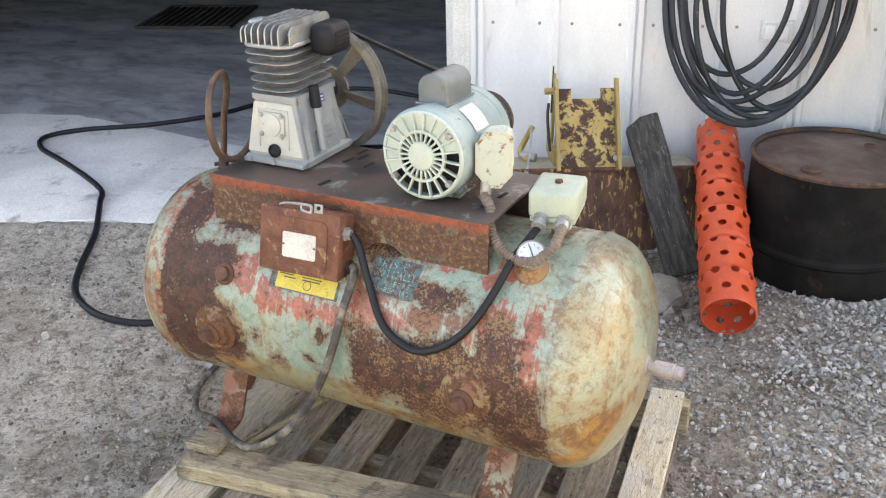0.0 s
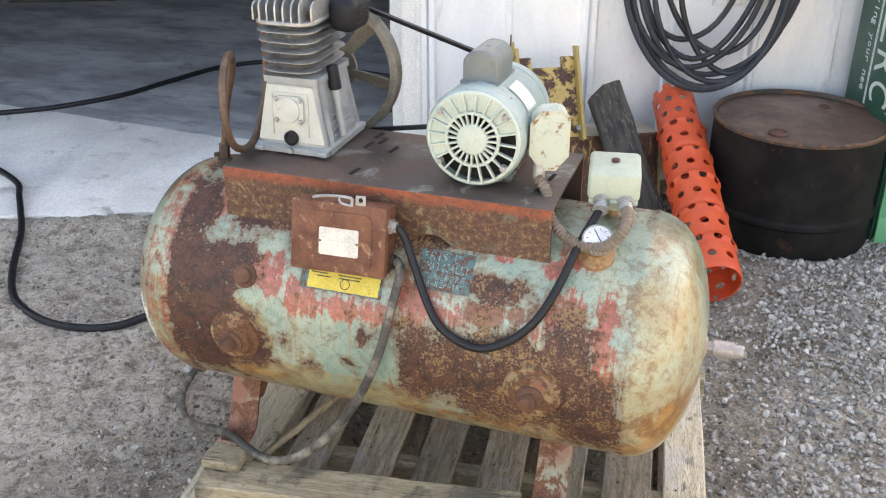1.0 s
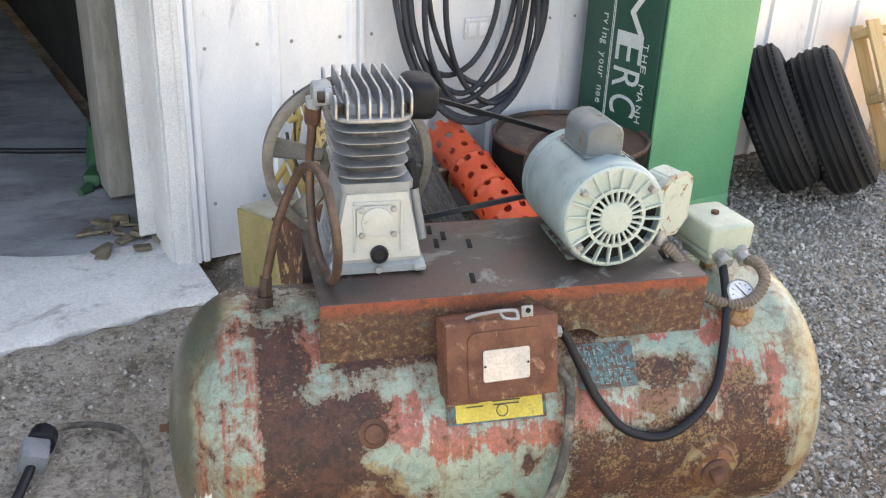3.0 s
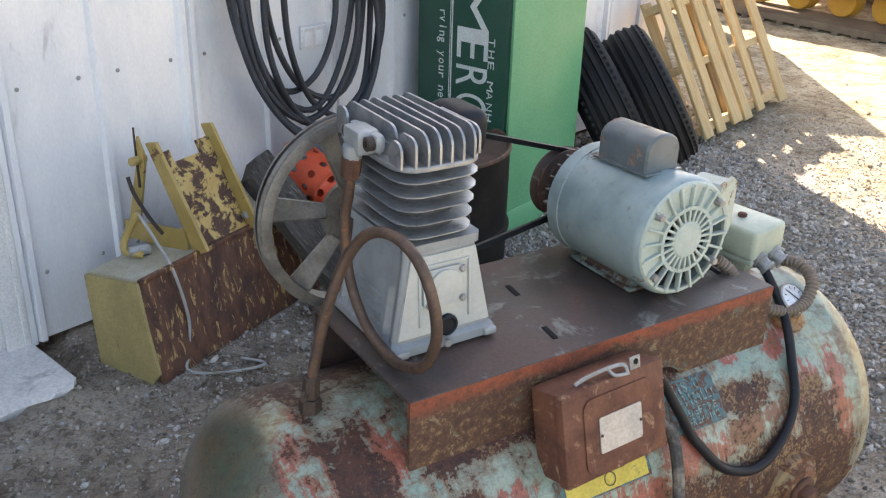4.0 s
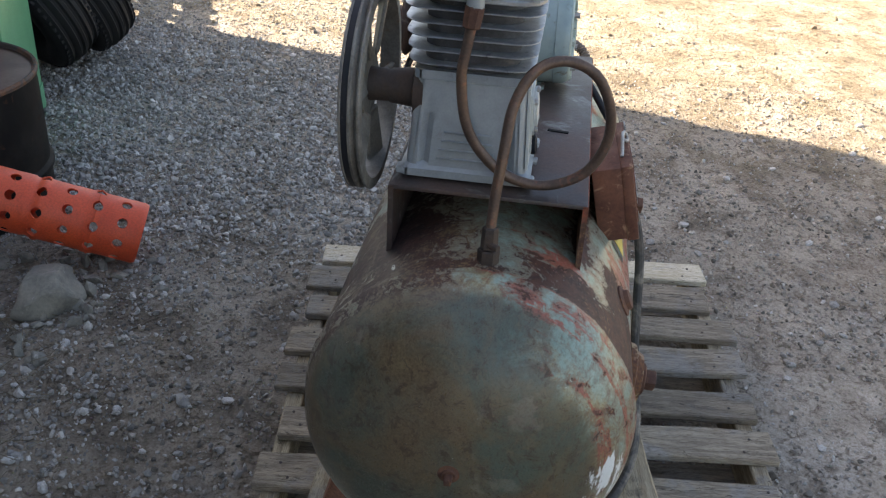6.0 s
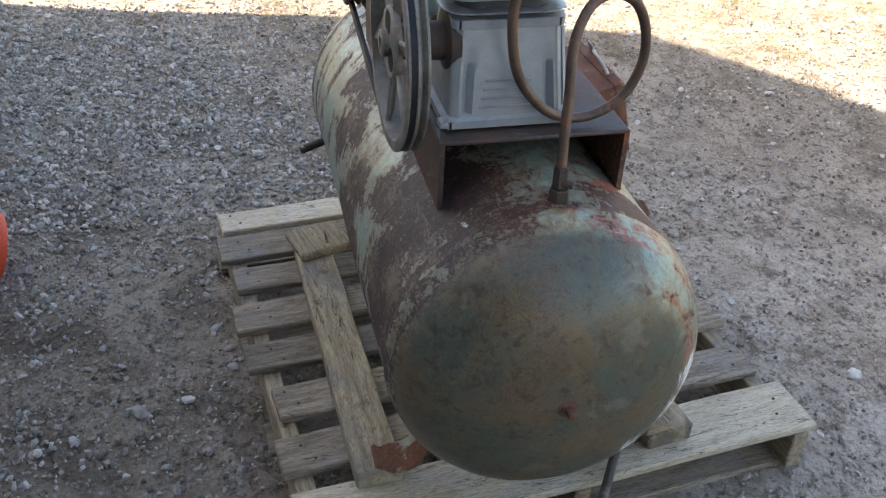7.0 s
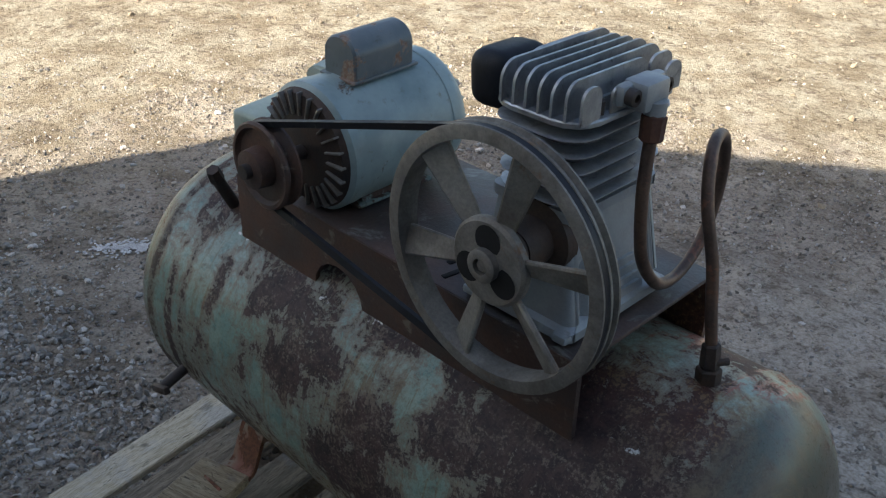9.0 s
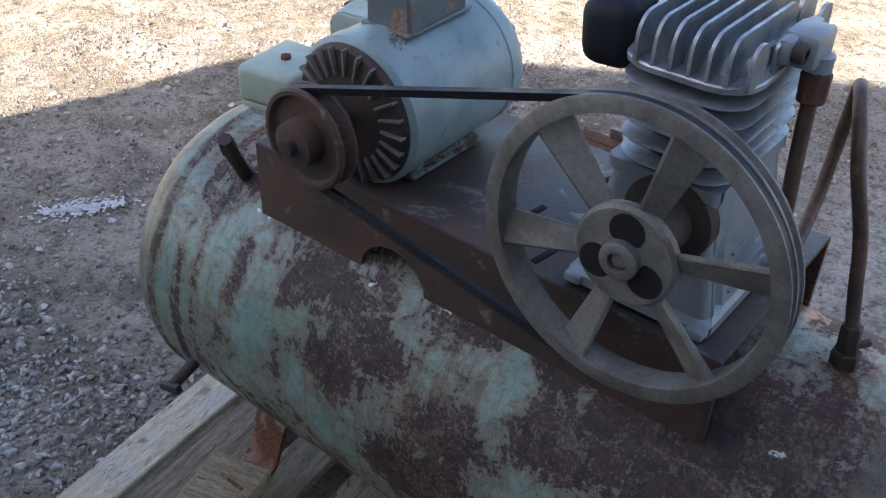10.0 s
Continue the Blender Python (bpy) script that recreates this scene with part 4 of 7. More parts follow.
ORANGE_SPOTS = [(-.47, -20, .05, 16), (-.52, -34, .07, 9), (-.63, -30, .10, 7), (-.85, -32, .16, 6), (-1.1, -46, .2, 6), (-1.36, -28, .12, 6)]
CRUST = [(-.947, 131.5, .028, 2.4), (-1.046, 129, .034, 3.4), (-.996, 131, .018, 2.2), (-1.46, 121, .05, 2.0), (-.72, 128, .03, 2)]
PLUGS = [(-1.350, -4.0), (-0.717, -3.0)]


def spot(lst, x, deg):
    v = 0.0
    for cx, cd, wx, wd in lst:
        q = ((x - cx) / wx) ** 2 + ((deg - cd) / wd) ** 2
        v = max(v, 1 / (1 + q * q))
    return v


def tank_wear(x, deg):
    rust = 0.285 + 0.60 * spot(RUST_SPOTS, x, deg) + 0.40 * spot(BACK_RUST, x, deg) - 0.34 * spot(MINT_SPOTS, x, deg)
    red = 0.235 + 0.52 * spot(RED_SPOTS, x, deg) - 0.20 * spot(MINT_SPOTS, x, deg)
    tan = 0.32 + (0.30 if deg < -16 or deg > 194 else 0.0)
    primer = 0.62 * spot(PRIMER_SPOTS, x, deg)
    if x < TX0 + 0.016:
        rust, red, tan = (0.30 if deg < 60 else 0.33), red * 0.8 + 0.1, tan + (0.26 if x < TX0 - 0.07 or deg < 20 else 0.05)
    elif x > TX1:
        rust, red, tan = rust * 0.55, red * 0.85, tan + 0.05
    if abs(x - TX0 - 0.016) < 0.012:                    # scorched, scuffed weld
        rust, red = rust + 0.16, red + 0.12
    if TX0 - 0.050 < x < TX0 + 0.014:
        red, tan = red + 0.15, tan + 0.12
    if deg > 80 and (abs(x - TX1) < 0.012 or abs(x + 0.605) < 0.008):
        rust += 0.24
    for px, pd in PLUGS:
        r = math.hypot(x - px, radians(deg - pd) * TR)
        if r < 0.085:
            tan += 0.45
            rust += 0.16 if r > 0.055 else 0.05
    if deg > 90:
        k = min(1.0, (deg - 90) / 15) * (1.0 if deg < 215 else 0.3)
        tan -= 0.14 * k
        rust += (0.15 + (0.1 if x < -1.28 else 0.0) if x < -0.62 else 0.04) * k
        red -= 0.05
    return rust, red, tan, primer


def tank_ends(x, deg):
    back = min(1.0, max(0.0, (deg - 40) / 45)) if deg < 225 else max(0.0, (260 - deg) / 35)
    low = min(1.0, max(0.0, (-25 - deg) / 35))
    # the end's film lies heavier towards the back and underside
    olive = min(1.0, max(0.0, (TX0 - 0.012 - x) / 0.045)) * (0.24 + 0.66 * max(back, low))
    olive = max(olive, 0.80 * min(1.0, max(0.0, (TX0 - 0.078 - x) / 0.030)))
    # film spread over the back of the shell to darken its shaded side
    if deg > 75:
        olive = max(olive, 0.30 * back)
    stain = min(1.0, max(0.0, (x - TX1 + 0.008) / 0.016)) * (0.62 - 0.42 * back)
    # the same darkening for the back of the far end
    if x > TX1 - 0.05:
        olive = max(olive, 0.50 * back * min(1.0, max(0.0, (x - TX1 + 0.05) / 0.05)))
    white = 0.98 * spot([(-1.590, -4, .034, 15), (-1.570, -14, .022, 13), (-1.606, -24, .030, 15), (-1.570, -34, .030, 12), (-1.618, -46, .020, 12)], x, deg) + 0.84 * spot(CRUST, x, deg) - 0.42
    orange = 0.62 * spot(ORANGE_SPOTS, x, deg) + (0.12 if x > TX1 and deg < 10 else 0.0)
    return olive, stain, white, orange


xs = [TX0 - HEAD_L * math.sin(math.pi / 2 * (1 - i / 16)) for i in range(0, 16)] + list(np.linspace(TX0, TX1, 110)) + [TX1 + HEAD * math.sin(math.pi / 2 * i / 16) for i in range(1, 17)]
NA = 160
bm = B()
layer = bm.verts.layers.float_color.new("wear")
ends = bm.verts.layers.float_color.new("ends")
rings = []
for x in xs:
    r = tank_radius(x)
    if r < 1e-4:
        v = bm.verts.new((x, TY, TZ))
        v[layer] = (0.2, 0.1, 0.6, 0)
        v[ends] = (0.9, 0, 0, 0) if x < TX0 else (0, 0.62, 0, 0)
        rings.append([v])
        continue
    # faint weld beads where the ends meet the shell
    bead = 0.0028 * math.exp(-((x - TX0) / 0.006) ** 2) + 0.0028 * math.exp(-((x - TX1) / 0.006) ** 2)
    ring = []
    for k in range(NA):
        deg = 360 * k / NA - 100
        p = on_tank(x, deg, r + bead + 0.0016 * noise.noise(Vector((x * 9, math.cos(radians(deg)) * 3, math.sin(radians(deg)) * 3))))
        v = bm.verts.new(p)
        v[layer] = tank_wear(x, deg)
        v[ends] = tank_ends(x, deg)
        ring.append(v)
    rings.append(ring)
for a, b in zip(rings, rings[1:]):
    for k in range(NA):
        k2 = (k + 1) % NA
        if len(a) == 1:
            bm.faces.new((a[0], b[k2], b[k]))
        elif len(b) == 1:
            bm.faces.new((a[k], a[k2], b[0]))
        else:
            bm.faces.new((a[k], a[k2], b[k2], b[k]))
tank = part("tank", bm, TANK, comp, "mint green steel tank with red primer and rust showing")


def tank_frame(x, deg, r=TR):
    """A frame on the shell: x along the tank, y round it upwards, z outwards."""
    a = radians(deg)
    out = Vector((0, -math.cos(a), math.sin(a)))
    up = Vector((0, math.sin(a), math.cos(a)))
    m = Matrix((Vector((1, 0, 0)), up, out)).transposed().to_4x4()
    return Matrix.Translation(on_tank(x, deg, r)) @ m


# bungs with square plugs on the shell
for x, deg in PLUGS:
    m = tank_frame(x, deg, TR - 0.006)
    bm = B()
    turned(bm, [(0.058, 0.0), (0.055, 0.010), (0.046, 0.013), (0.040, 0.024), (0.030, 0.026)], m, 40)
    part("plug_boss", bm, worn_paint("boss_paint", (0.27, 0.20, 0.10), (0.22, 0.09, 0.05), (0.085, 0.034, 0.02), (0.17, 0.075, 0.032), 0.62, 26, 0.55), tank, "rusty welded bung ring")
    bm = B()
    turned(bm, [(0.027, 0.024), (0.027, 0.030), (0.024, 0.032)], m, 30)
    box(bm, m @ Vector((0, 0, 0.040)), (0.026, 0.026, 0.022), m.to_3x3().to_4x4() @ pose(0, 0, 0, 0, 0, 25), 0.003)
    part("pipe_plug", bm, RUST, tank, "square-headed rusty pipe plug")
bm = B()
m = tank_frame(-1.327, 27, TR - 0.004)
turned(bm, [(0.026, 0), (0.025, 0.006), (0.017, 0.009), (0.015, 0.016), (0.010, 0.017)], m, 28)
part("pipe_plug", bm, RUST, tank, "small rusty plug in the shell")
# plug in the near end
bm = B()
m = pose(TX0 - HEAD_L * 0.985, TY + 0.008, TZ + 0.004, 0, -90, 0)
turned(bm, [(0.020, -0.010), (0.019, 0.001), (0.011, 0.003), (0.010, 0.006)], m, 24)
box(bm, m @ Vector((0, 0, 0.012)), (0.011, 0.011, 0.016), m.to_3x3().to_4x4(), 0.002)
part("pipe_plug", bm, RUST, tank, "rusty plug in the tank's end")
# valve stub in the far end
bm = B()
m = pose(TX1 + HEAD - 0.006, TY, TZ - 0.006, 0, 90, 0)
turned(bm, [(0.024, -0.004), (0.022, 0.008), (0.012, 0.010), (0.012, 0.020), (0.017, 0.021), (0.017, 0.060), (0.014, 0.062), (0.014, 0.080)], m, 18)
part("outlet_nipple", bm, surface("pinkish_fitting", (0.50, 0.42, 0.40), (0.40, 0.36, 0.34), 30, 200, 0.3, 0.5, 0.3, 0.05), tank, "pale outlet coupling on the tank's end")
# drain stub low on the back
bm = B()
rod(bm, on_tank(-0.62, 200, TR - 0.005), on_tank(-0.62, 200, TR + 0.05), 0.010, 0.010, 12)
box(bm, on_tank(-0.62, 200, TR + 0.055), (0.05, 0.012, 0.014), pose(0, 0, 0, 0, 20, 0), 0.003)
part("drain_cock", bm, DARKIRON, tank, "dark drain cock")

# four legs: bent plates with curled feet
for lx, side in ((-1.405, -1), (-0.685, -1), (-1.405, 1), (-0.685, 1)):
    bm = B()
    y0 = 0.105 * side
    prof = [(y0 * 0.75, TZ - 0.20), (y0 * 1.15, 0.26), (y0 * 1.45, 0.20), (y0 * 1.62, 0.155), (y0 * 1.72, 0.137), (y0 * 1.95, 0.128), (y0 * 2.25, 0.130), (y0 * 2.38, 0.140)]
    L = smooth_line([(lx, TY + y, z) for y, z in prof], 0.012)
    w = 0.034
    ra = []
    for i, p in enumerate(L):
        t = (L[min(i + 1, len(L) - 1)] - L[max(i - 1, 0)]).normalized()
        nrm = Vector((1, 0, 0)).cross(t) * 0.004
        e = Vector((w * (1.0 if i < len(L) - 3 else 0.75), 0, 0))
        ra.append([bm.verts.new(p + a) for a in (-e - nrm, e - nrm, e + nrm, -e + nrm)])
    for a, b in zip(ra, ra[1:]):
        for k in range(4):
            bm.faces.new((a[k], a[(k + 1) % 4], b[(k + 1) % 4], b[k]))
    bm.faces.new(ra[0])
    bm.faces.new(ra[-1][::-1])
    for s2 in (-1, 1):                          # stiffening flanges
        prism(bm, [(y0 * 0.7, TZ - 0.2), (y0 * 1.13, 0.26), (y0 * 1.43, 0.20), (y0 * 1.25, 0.195), (y0 * 0.8, 0.24)], 0.006, Matrix.Translation((lx + s2 * 0.031, TY, 0)) @ Matrix(((0, 0, 1, 0), (1, 0, 0, 0), (0, 1, 0, 0), (0, 0, 0, 1))))
    part("leg", bm, LEG, tank, "rusty red bent plate leg with curled foot")

# mounting plate: a channel over the tank
PX0, PX1, PY0, PY1, PZ = -1.402, -0.720, 1.570, 1.865, 0.766
bm = B()
box(bm, ((PX0 + PX1) / 2, (PY0 + PY1) / 2, PZ - 0.004), (PX1 - PX0, PY1 - PY0, 0.008), None, 0.003)
mount = part("mounting_plate", bm, PLATE_TOP, comp, "rusted steel mounting plate")
for side, y in ((-1, PY0), (1, PY1)):
    bm = B()
    z_at = TZ + math.sqrt(TR ** 2 - (TY - y) ** 2)
    lo = z_at - (0.032 if side < 0 else 0.006)
    xm = -0.955 if side < 0 else -0.965
    arch = [(xm - 0.055 * math.cos(a), lo + 0.055 * math.sin(a)) for a in np.linspace(0, math.pi, 9)]
    outline = [(PX0, PZ - 0.002), (PX0, lo), *arch, (PX1, lo), (PX1, PZ - 0.002)]
    prism(bm, outline, 0.008, Matrix.Translation((0, y + 0.004 * side * -1 - 0.001 * side * -1, 0)) @ Matrix(((1, 0, 0, 0), (0, 0, -1, 0), (0, 1, 0, 0), (0, 0, 0, 1))))
    part("flange", bm, FLANGE if side < 0 else BACKFLANGE, mount, "orange-red rusted flange welded to the tank" if side < 0 else "dark rusted flange welded to the tank")
for x, y in ((-1.135, 1.625), (-1.105, 1.76), (-1.145, 1.80), (-1.165, 1.77), (-0.765, 1.66), (-0.755, 1.72), (-1.165, 1.83)):
    bm = B()
    box(bm, (x, y, PZ + 0.0006), (0.009, 0.036, 0.002), pose(0, 0, 0, 0, 0, -8), 0.0008)
    part("slot", bm, DARKHOLE, mount, "bolt slot, its dark inside painted on")

# pump: crankcase
CX, CY = -1.292, 1.757


def loft(bm, secs, cap=True):
    rings = [[bm.verts.new((x, y, z)) for x, y in poly] for poly, z in secs]
    for a, b in zip(rings, rings[1:]):
        n = len(a)
        for k in range(n):
            bm.faces.new((a[k], a[(k + 1) % n], b[(k + 1) % n], b[k]))
    if cap:
        bm.faces.new(rings[0][::-1])
        bm.faces.new(rings[-1])
    return bm


def rr(w, d, r, cx=CX, cy=CY):
    return [(cx + x, cy + y) for x, y in round_poly(w, d, r, 4)]


bm = B()


def fluted(w, d, r, cut):
    """A rounded rectangle with a hollow near each end of its two long sides."""
    out = []
    for x, y in round_poly(w, d, r, 4):
        out.append((CX + x, CY + y))
    q = len(out) // 4
    hollow = [(y, c) for y, c in ((-.5, 0), (-.30, .0), (0, 1.0), (.30, .0), (.5, 0))]
    y0 = d / 2 - r - .012
    left = [(CX - w / 2 + cut * c, CY + s * y0 + k * .030) for s in (1, -1) for k, c in [(-h, c) for h, c in hollow]]
    right = [(CX + w / 2 - cut * c, CY + s * y0 + k * .030) for s in (-1, 1) for k, c in hollow]
    return out[:2 * q] + left + out[2 * q:] + right


loft(bm, [(fluted(.168, .196, .012, 0), .772), (fluted(.168, .196, .012, 0), .784), (fluted(.158, .180, .014, 0), .789), (fluted(.1575, .1795, .014, .010), .792),
          (fluted(.136, .173, .014, .010), .848), (fluted(.131, .171, .014, .007), .862), (fluted(.128, .170, .014, 0), .869), (fluted(.114, .164, .014, 0), .915),
          (fluted(.122, .170, .012, 0), .917), (fluted(.122, .170, .012, 0), .930)])
crank = part("crankcase", bm, CAST, comp, "pale grey cast crankcase")
# ribs and recesses on the sides
for side in (-1, 1):
    for k in range(4):
        bm = B()
        z = .802 + .013 * k
        w = .077 - .0238 * (z - .79) / .125
        box(bm, (CX + side * (w + .0025), CY, z), (.006, .088 - .006 * k, .003), None, .001)
        part("side_rib", bm, CAST, crank)
# front: frame, cover with four bolts, sight glass, drain
tilt = math.degrees(math.atan2(.008, .125))


def front(x, z, off=0.0):
    y = CY - .0900 + .008 * (z - .79) / .125 - off
    return Vector((CX + x, y, z))


FRM = pose(0, 0, 0, 90 - tilt)
bm = B()
prism(bm, [(-.074, -.056), (.074, -.056), (.051, .060), (-.051, .060)], .004, Matrix.Translation(front(0, .852, .001)) @ FRM)
part("front_face", bm, CREAM, crank, "cream front face, paler for the light it catches")
bm = B()
for a, b in ((-.042, .812), (.042, .812)):
    box(bm, front(a * .95, .852, .004), (.004, .004, .085), pose(0, 0, 0, -tilt), .0012)
box(bm, front(0, .897, .004), (.082, .004, .004), None, .0012)
part("front_rib", bm, CREAM, crank)
bm = B()
oct_ = [(-.034, -.022), (-.024, -.032), (.024, -.032), (.034, -.022), (.034, .022), (.024, .028), (-.024, .028), (-.034, .022)]
prism(bm, oct_, .007, Matrix.Translation(front(-.002, .864, .005)) @ FRM)
turned(bm, [(.027, .0), (.026, .004), (.020, .005)], Matrix.Translation(front(-.002, .864, .008)) @ pose(0, 0, 0, 90 - tilt), 24)
part("cover_plate", bm, CREAM, crank, "round bearing cover")
for x, z in ((-.028, .886), (.026, .886), (-.028, .842), (.026, .842)):
    bm = B()
    turned(bm, [(.0055, 0), (.0055, .004), (.004, .0055)], Matrix.Translation(front(x, z, .008)) @ pose(0, 0, 0, 90 - tilt), 6)
    part("bolt", bm, STEEL, crank)
bm = B()
turned(bm, [(.0155, 0), (.0155, .006), (.012, .008), (.010, .005)], Matrix.Translation(front(.002, .805, .004)) @ pose(0, 0, 0, 90 - tilt), 24)
part("sight_glass", bm, BLACK, crank, "black oil sight glass")
bm = B()
rod(bm, front(0, .779, -.002), front(0, .779, .014), .007, .006, 8)
part("drain_plug", bm, STEEL, crank)
for sx, sy in ((-1, -1), (1, -1), (-1, 1), (1, 1)):
    bm = B()
    box(bm, (CX + sx * .072, CY + sy * .092, .778), (.022, .024, .012), None, .004)
    part("foot", bm, CAST, crank)
# breather: silver tube with a black grip
bm = B()
rod(bm, (CX + .090, CY - .030, .800), (CX + .073, CY - .022, .898), .0085, .0085, 14)
part("breather_tube", bm, CAST, crank)
bm = B()
rod(bm, (CX + .0735, CY - .022, .894), (CX + .066, CY - .019, .944), .0125, .012, 16, .002)
part("breather_grip", bm, BLACK, crank, "black rubber grip")
bm = B()
box(bm, (CX + .0605, CY + .012, .905), (.0012, .030, .019), pose(0, 0, 0, 0, -8, 0))
part("sticker", bm, BLUE, crank, "small blue sticker")
bm = B()
for z in (.909, .901):
    box(bm, (CX + .0612, CY + .012, z), (.0012, .020, .003), pose(0, 0, 0, 0, -8, 0))
part("sticker_print", bm, BLANK, crank, "pale print bars")

# cylinder with level cooling fins
HX, HY = CX - .006, CY + .004
bm = B()
loft(bm, [(rr(.088, .140, .03, HX, HY), .928), (rr(.088, .140, .03, HX, HY), 1.036)])
cyl = part("cylinder", bm, BARREL, comp, "aluminium cylinder")
for k in range(5):
    bm = B()
    z = .939 + .0202 * k
    w, d = .121 + .0022 * k, .186 + .0035 * k
    loft(bm, [(rr(w - .004, d - .004, .034, HX, HY), z), (rr(w, d, .036, HX, HY), z + .0010), (rr(w, d, .036, HX, HY), z + .0022), (rr(w - .004, d - .004, .034, HX, HY), z + .0032)])
    part("cooling_fin", bm, FIN, cyl)
# head: plate, block and upright fins
bm = B()
loft(bm, [(rr(.129, .194, .036, HX, HY), 1.0350), (rr(.133, .198, .038, HX, HY), 1.0368), (rr(.133, .198, .038, HX, HY), 1.0412), (rr(.130, .195, .036, HX, HY), 1.0430)])
loft(bm, [(rr(.108, .150, .02, HX, HY), 1.042), (rr(.100, .135, .02, HX, HY), 1.058)])
head = part("cylinder_head", bm, FIN, comp, "finned aluminium cylinder head")
UPRIGHT = Matrix(((0, 0, 1, 0), (1, 0, 0, 0), (0, 1, 0, 0), (0, 0, 0, 1)))


def fin_outline(y0, y1, hgt, r=.018):
    """A tab with rounded upper corners, from y0 to y1."""
    out = [(y0, 0), (y1, 0)] + [(y1 - r + r * math.cos(a), hgt - r + r * math.sin(a)) for a in np.linspace(0, math.pi / 2, 6)]
    return out + [(y0 + r + r * math.cos(a), hgt - r + r * math.sin(a)) for a in np.linspace(math.pi / 2, math.pi, 6)]


for k in range(8):
    x = HX - .0612 + .01755 * k
    if k == 0:                                  # three low tabs beside the elbow's flange
        tabs = ((-.090, -.058, .034, .014), (-.030, .040, .030, .010), (.060, .092, .040, .014))
    elif k == 1:                                # a step over the bolt pocket
        tabs = ((-.096, -.052, .040, .014), (-.046, .096, .043, .018))
    elif k == 7:
        tabs = ((-.082, .030, .038, .016),)
    else:
        tabs = ((-.098, .098, .0445 + .0008 * math.sin(k * 2.3), .022),)
    for y0, y1, hgt, r in tabs:
        bm = B()
        prism(bm, fin_outline(y0, y1, hgt, r), .0036, Matrix.Translation((x, HY, 1.0415)) @ pose(0, 0, 0, .5 * math.sin(k * 1.7), 0, .5 * math.sin(k * 3.1)) @ UPRIGHT)
        part("head_fin", bm, FIN, head)
for x in (-.052, .052):
    for y in (-.064, .050):
        bm = B()
        turned(bm, [(.008, -.004), (.008, .012), (.006, .013)], Matrix.Translation((HX + x, HY + y, 1.046)), 6)
        part("head_bolt", bm, DARKIRON, head)
# discharge elbow with two socket screws
EX, EY = CX - .094, 1.756
bm = B()
box(bm, (EX + .014, EY + .001, 1.060), (.034, .046, .034), None, .006)
box(bm, (EX + .022, EY + .001, 1.062), (.016, .082, .026), None, .007)
rod(bm, (EX, EY, 1.054), (EX, EY, 1.034), .0125, .0125, 14)
part("discharge_elbow", bm, CAST, head, "pale cast elbow")
for y in (EY - .029, EY + .031):
    bm = B()
    turned(bm, [(.0095, 0), (.0095, .010), (.0080, .011), (.0048, .011), (.0048, .004)], Matrix.Translation((EX + .015, y, 1.062)) @ pose(0, 0, 0, 0, -90, 0), 14)
    part("socket_screw", bm, DARKIRON, head)
# air filter box
bm = B()
box(bm, (CX + .088, 1.787, 1.043), (.062, .090, .070), pose(0, 0, 0, 0, 4, 0), .020, 4)
box(bm, (CX + .068, 1.787, 1.043), (.014, .05, .045), None, .004)
flt = part("air_filter", bm, BLACK, comp, "black plastic intake filter box")
bm = B()
box(bm, (CX + .1185, 1.787, 1.044), (.003, .056, .034), pose(0, 0, 0, 0, 4, 0), .002)
part("filter_recess", bm, DARKHOLE, flt)
for z in (1.034, 1.044, 1.054):
    bm = B()
    box(bm, (CX + .1195, 1.787, z), (.004, .050, .004), None, .001)
    part("filter_slat", bm, BLACK, flt)

# flywheel and crank hub
FY = 1.926
FM = Matrix.Translation((-1.306, FY - .0135, .884)) @ pose(0, 0, 0, -90)       # z of the frame points to +y
bm = B()
R = .159
prof = [(.142, -.019), (.156, -.019), (R, -.0172), (R, -.014), (.151, -.0078), (R, -.002), (R, .002), (.151, .0078), (R, .014), (R, .0172), (.156, .019), (.142, .019), (.140, .0)]
prof = [(r, z * .84) for r, z in prof]
turned(bm, prof + [prof[0]], FM, 72, False)
fly = part("flywheel", bm, IRON, comp, "grey cast iron flywheel with two belt grooves")
bm = B()
turned(bm, [(.012, .016), (.050, .014), (.054, .010), (.054, .002), (.012, .002)], FM, 40)
part("hub_disc", bm, IRON, fly)
for k in range(3):
    bm = B()
    a = 2 * math.pi * k / 3 + .5
    turned(bm, [(.0185, .0150), (.0185, .0154), (.015, .0156)], FM @ Matrix.Translation((.0295 * math.cos(a), .0295 * math.sin(a), .0)), 20)
    part("hub_hole", bm, DARKHOLE, fly)
bm = B()
turned(bm, [(.020, .012), (.020, .024), (.017, .026), (.010, .026), (.010, .018)], FM, 24)
turned(bm, [(.008, .012), (.008, .022), (.006, .023)], FM, 6)
part("hub_collar", bm, IRON, fly)
bm = B()
turned(bm, [(.050, -.085), (.048, -.070), (.030, -.066), (.026, -.03), (.024, -.03), (.026, .004)], FM, 24)
part("crank_shaft_housing", bm, DARKIRON, fly)
for k in range(6):
    bm = B()
    a = 2 * math.pi * k / 6 + .22
    m = FM @ pose(0, 0, 0, 0, 0, math.degrees(a)) @ pose(0.097, 0, 0.002, 24, 0, 0)
    poly = [(-.050, -.012), (.050, -.020), (.050, .020), (-.050, .012)]
    prism(bm, poly, .007, m)
    bmesh.ops.bevel(bm, geom=list(bm.edges), offset=.0022, segments=1, affect="EDGES")
    part("spoke", bm, IRON, fly)

# electric motor
MX, MZ, MR = -0.888, .866, .0965
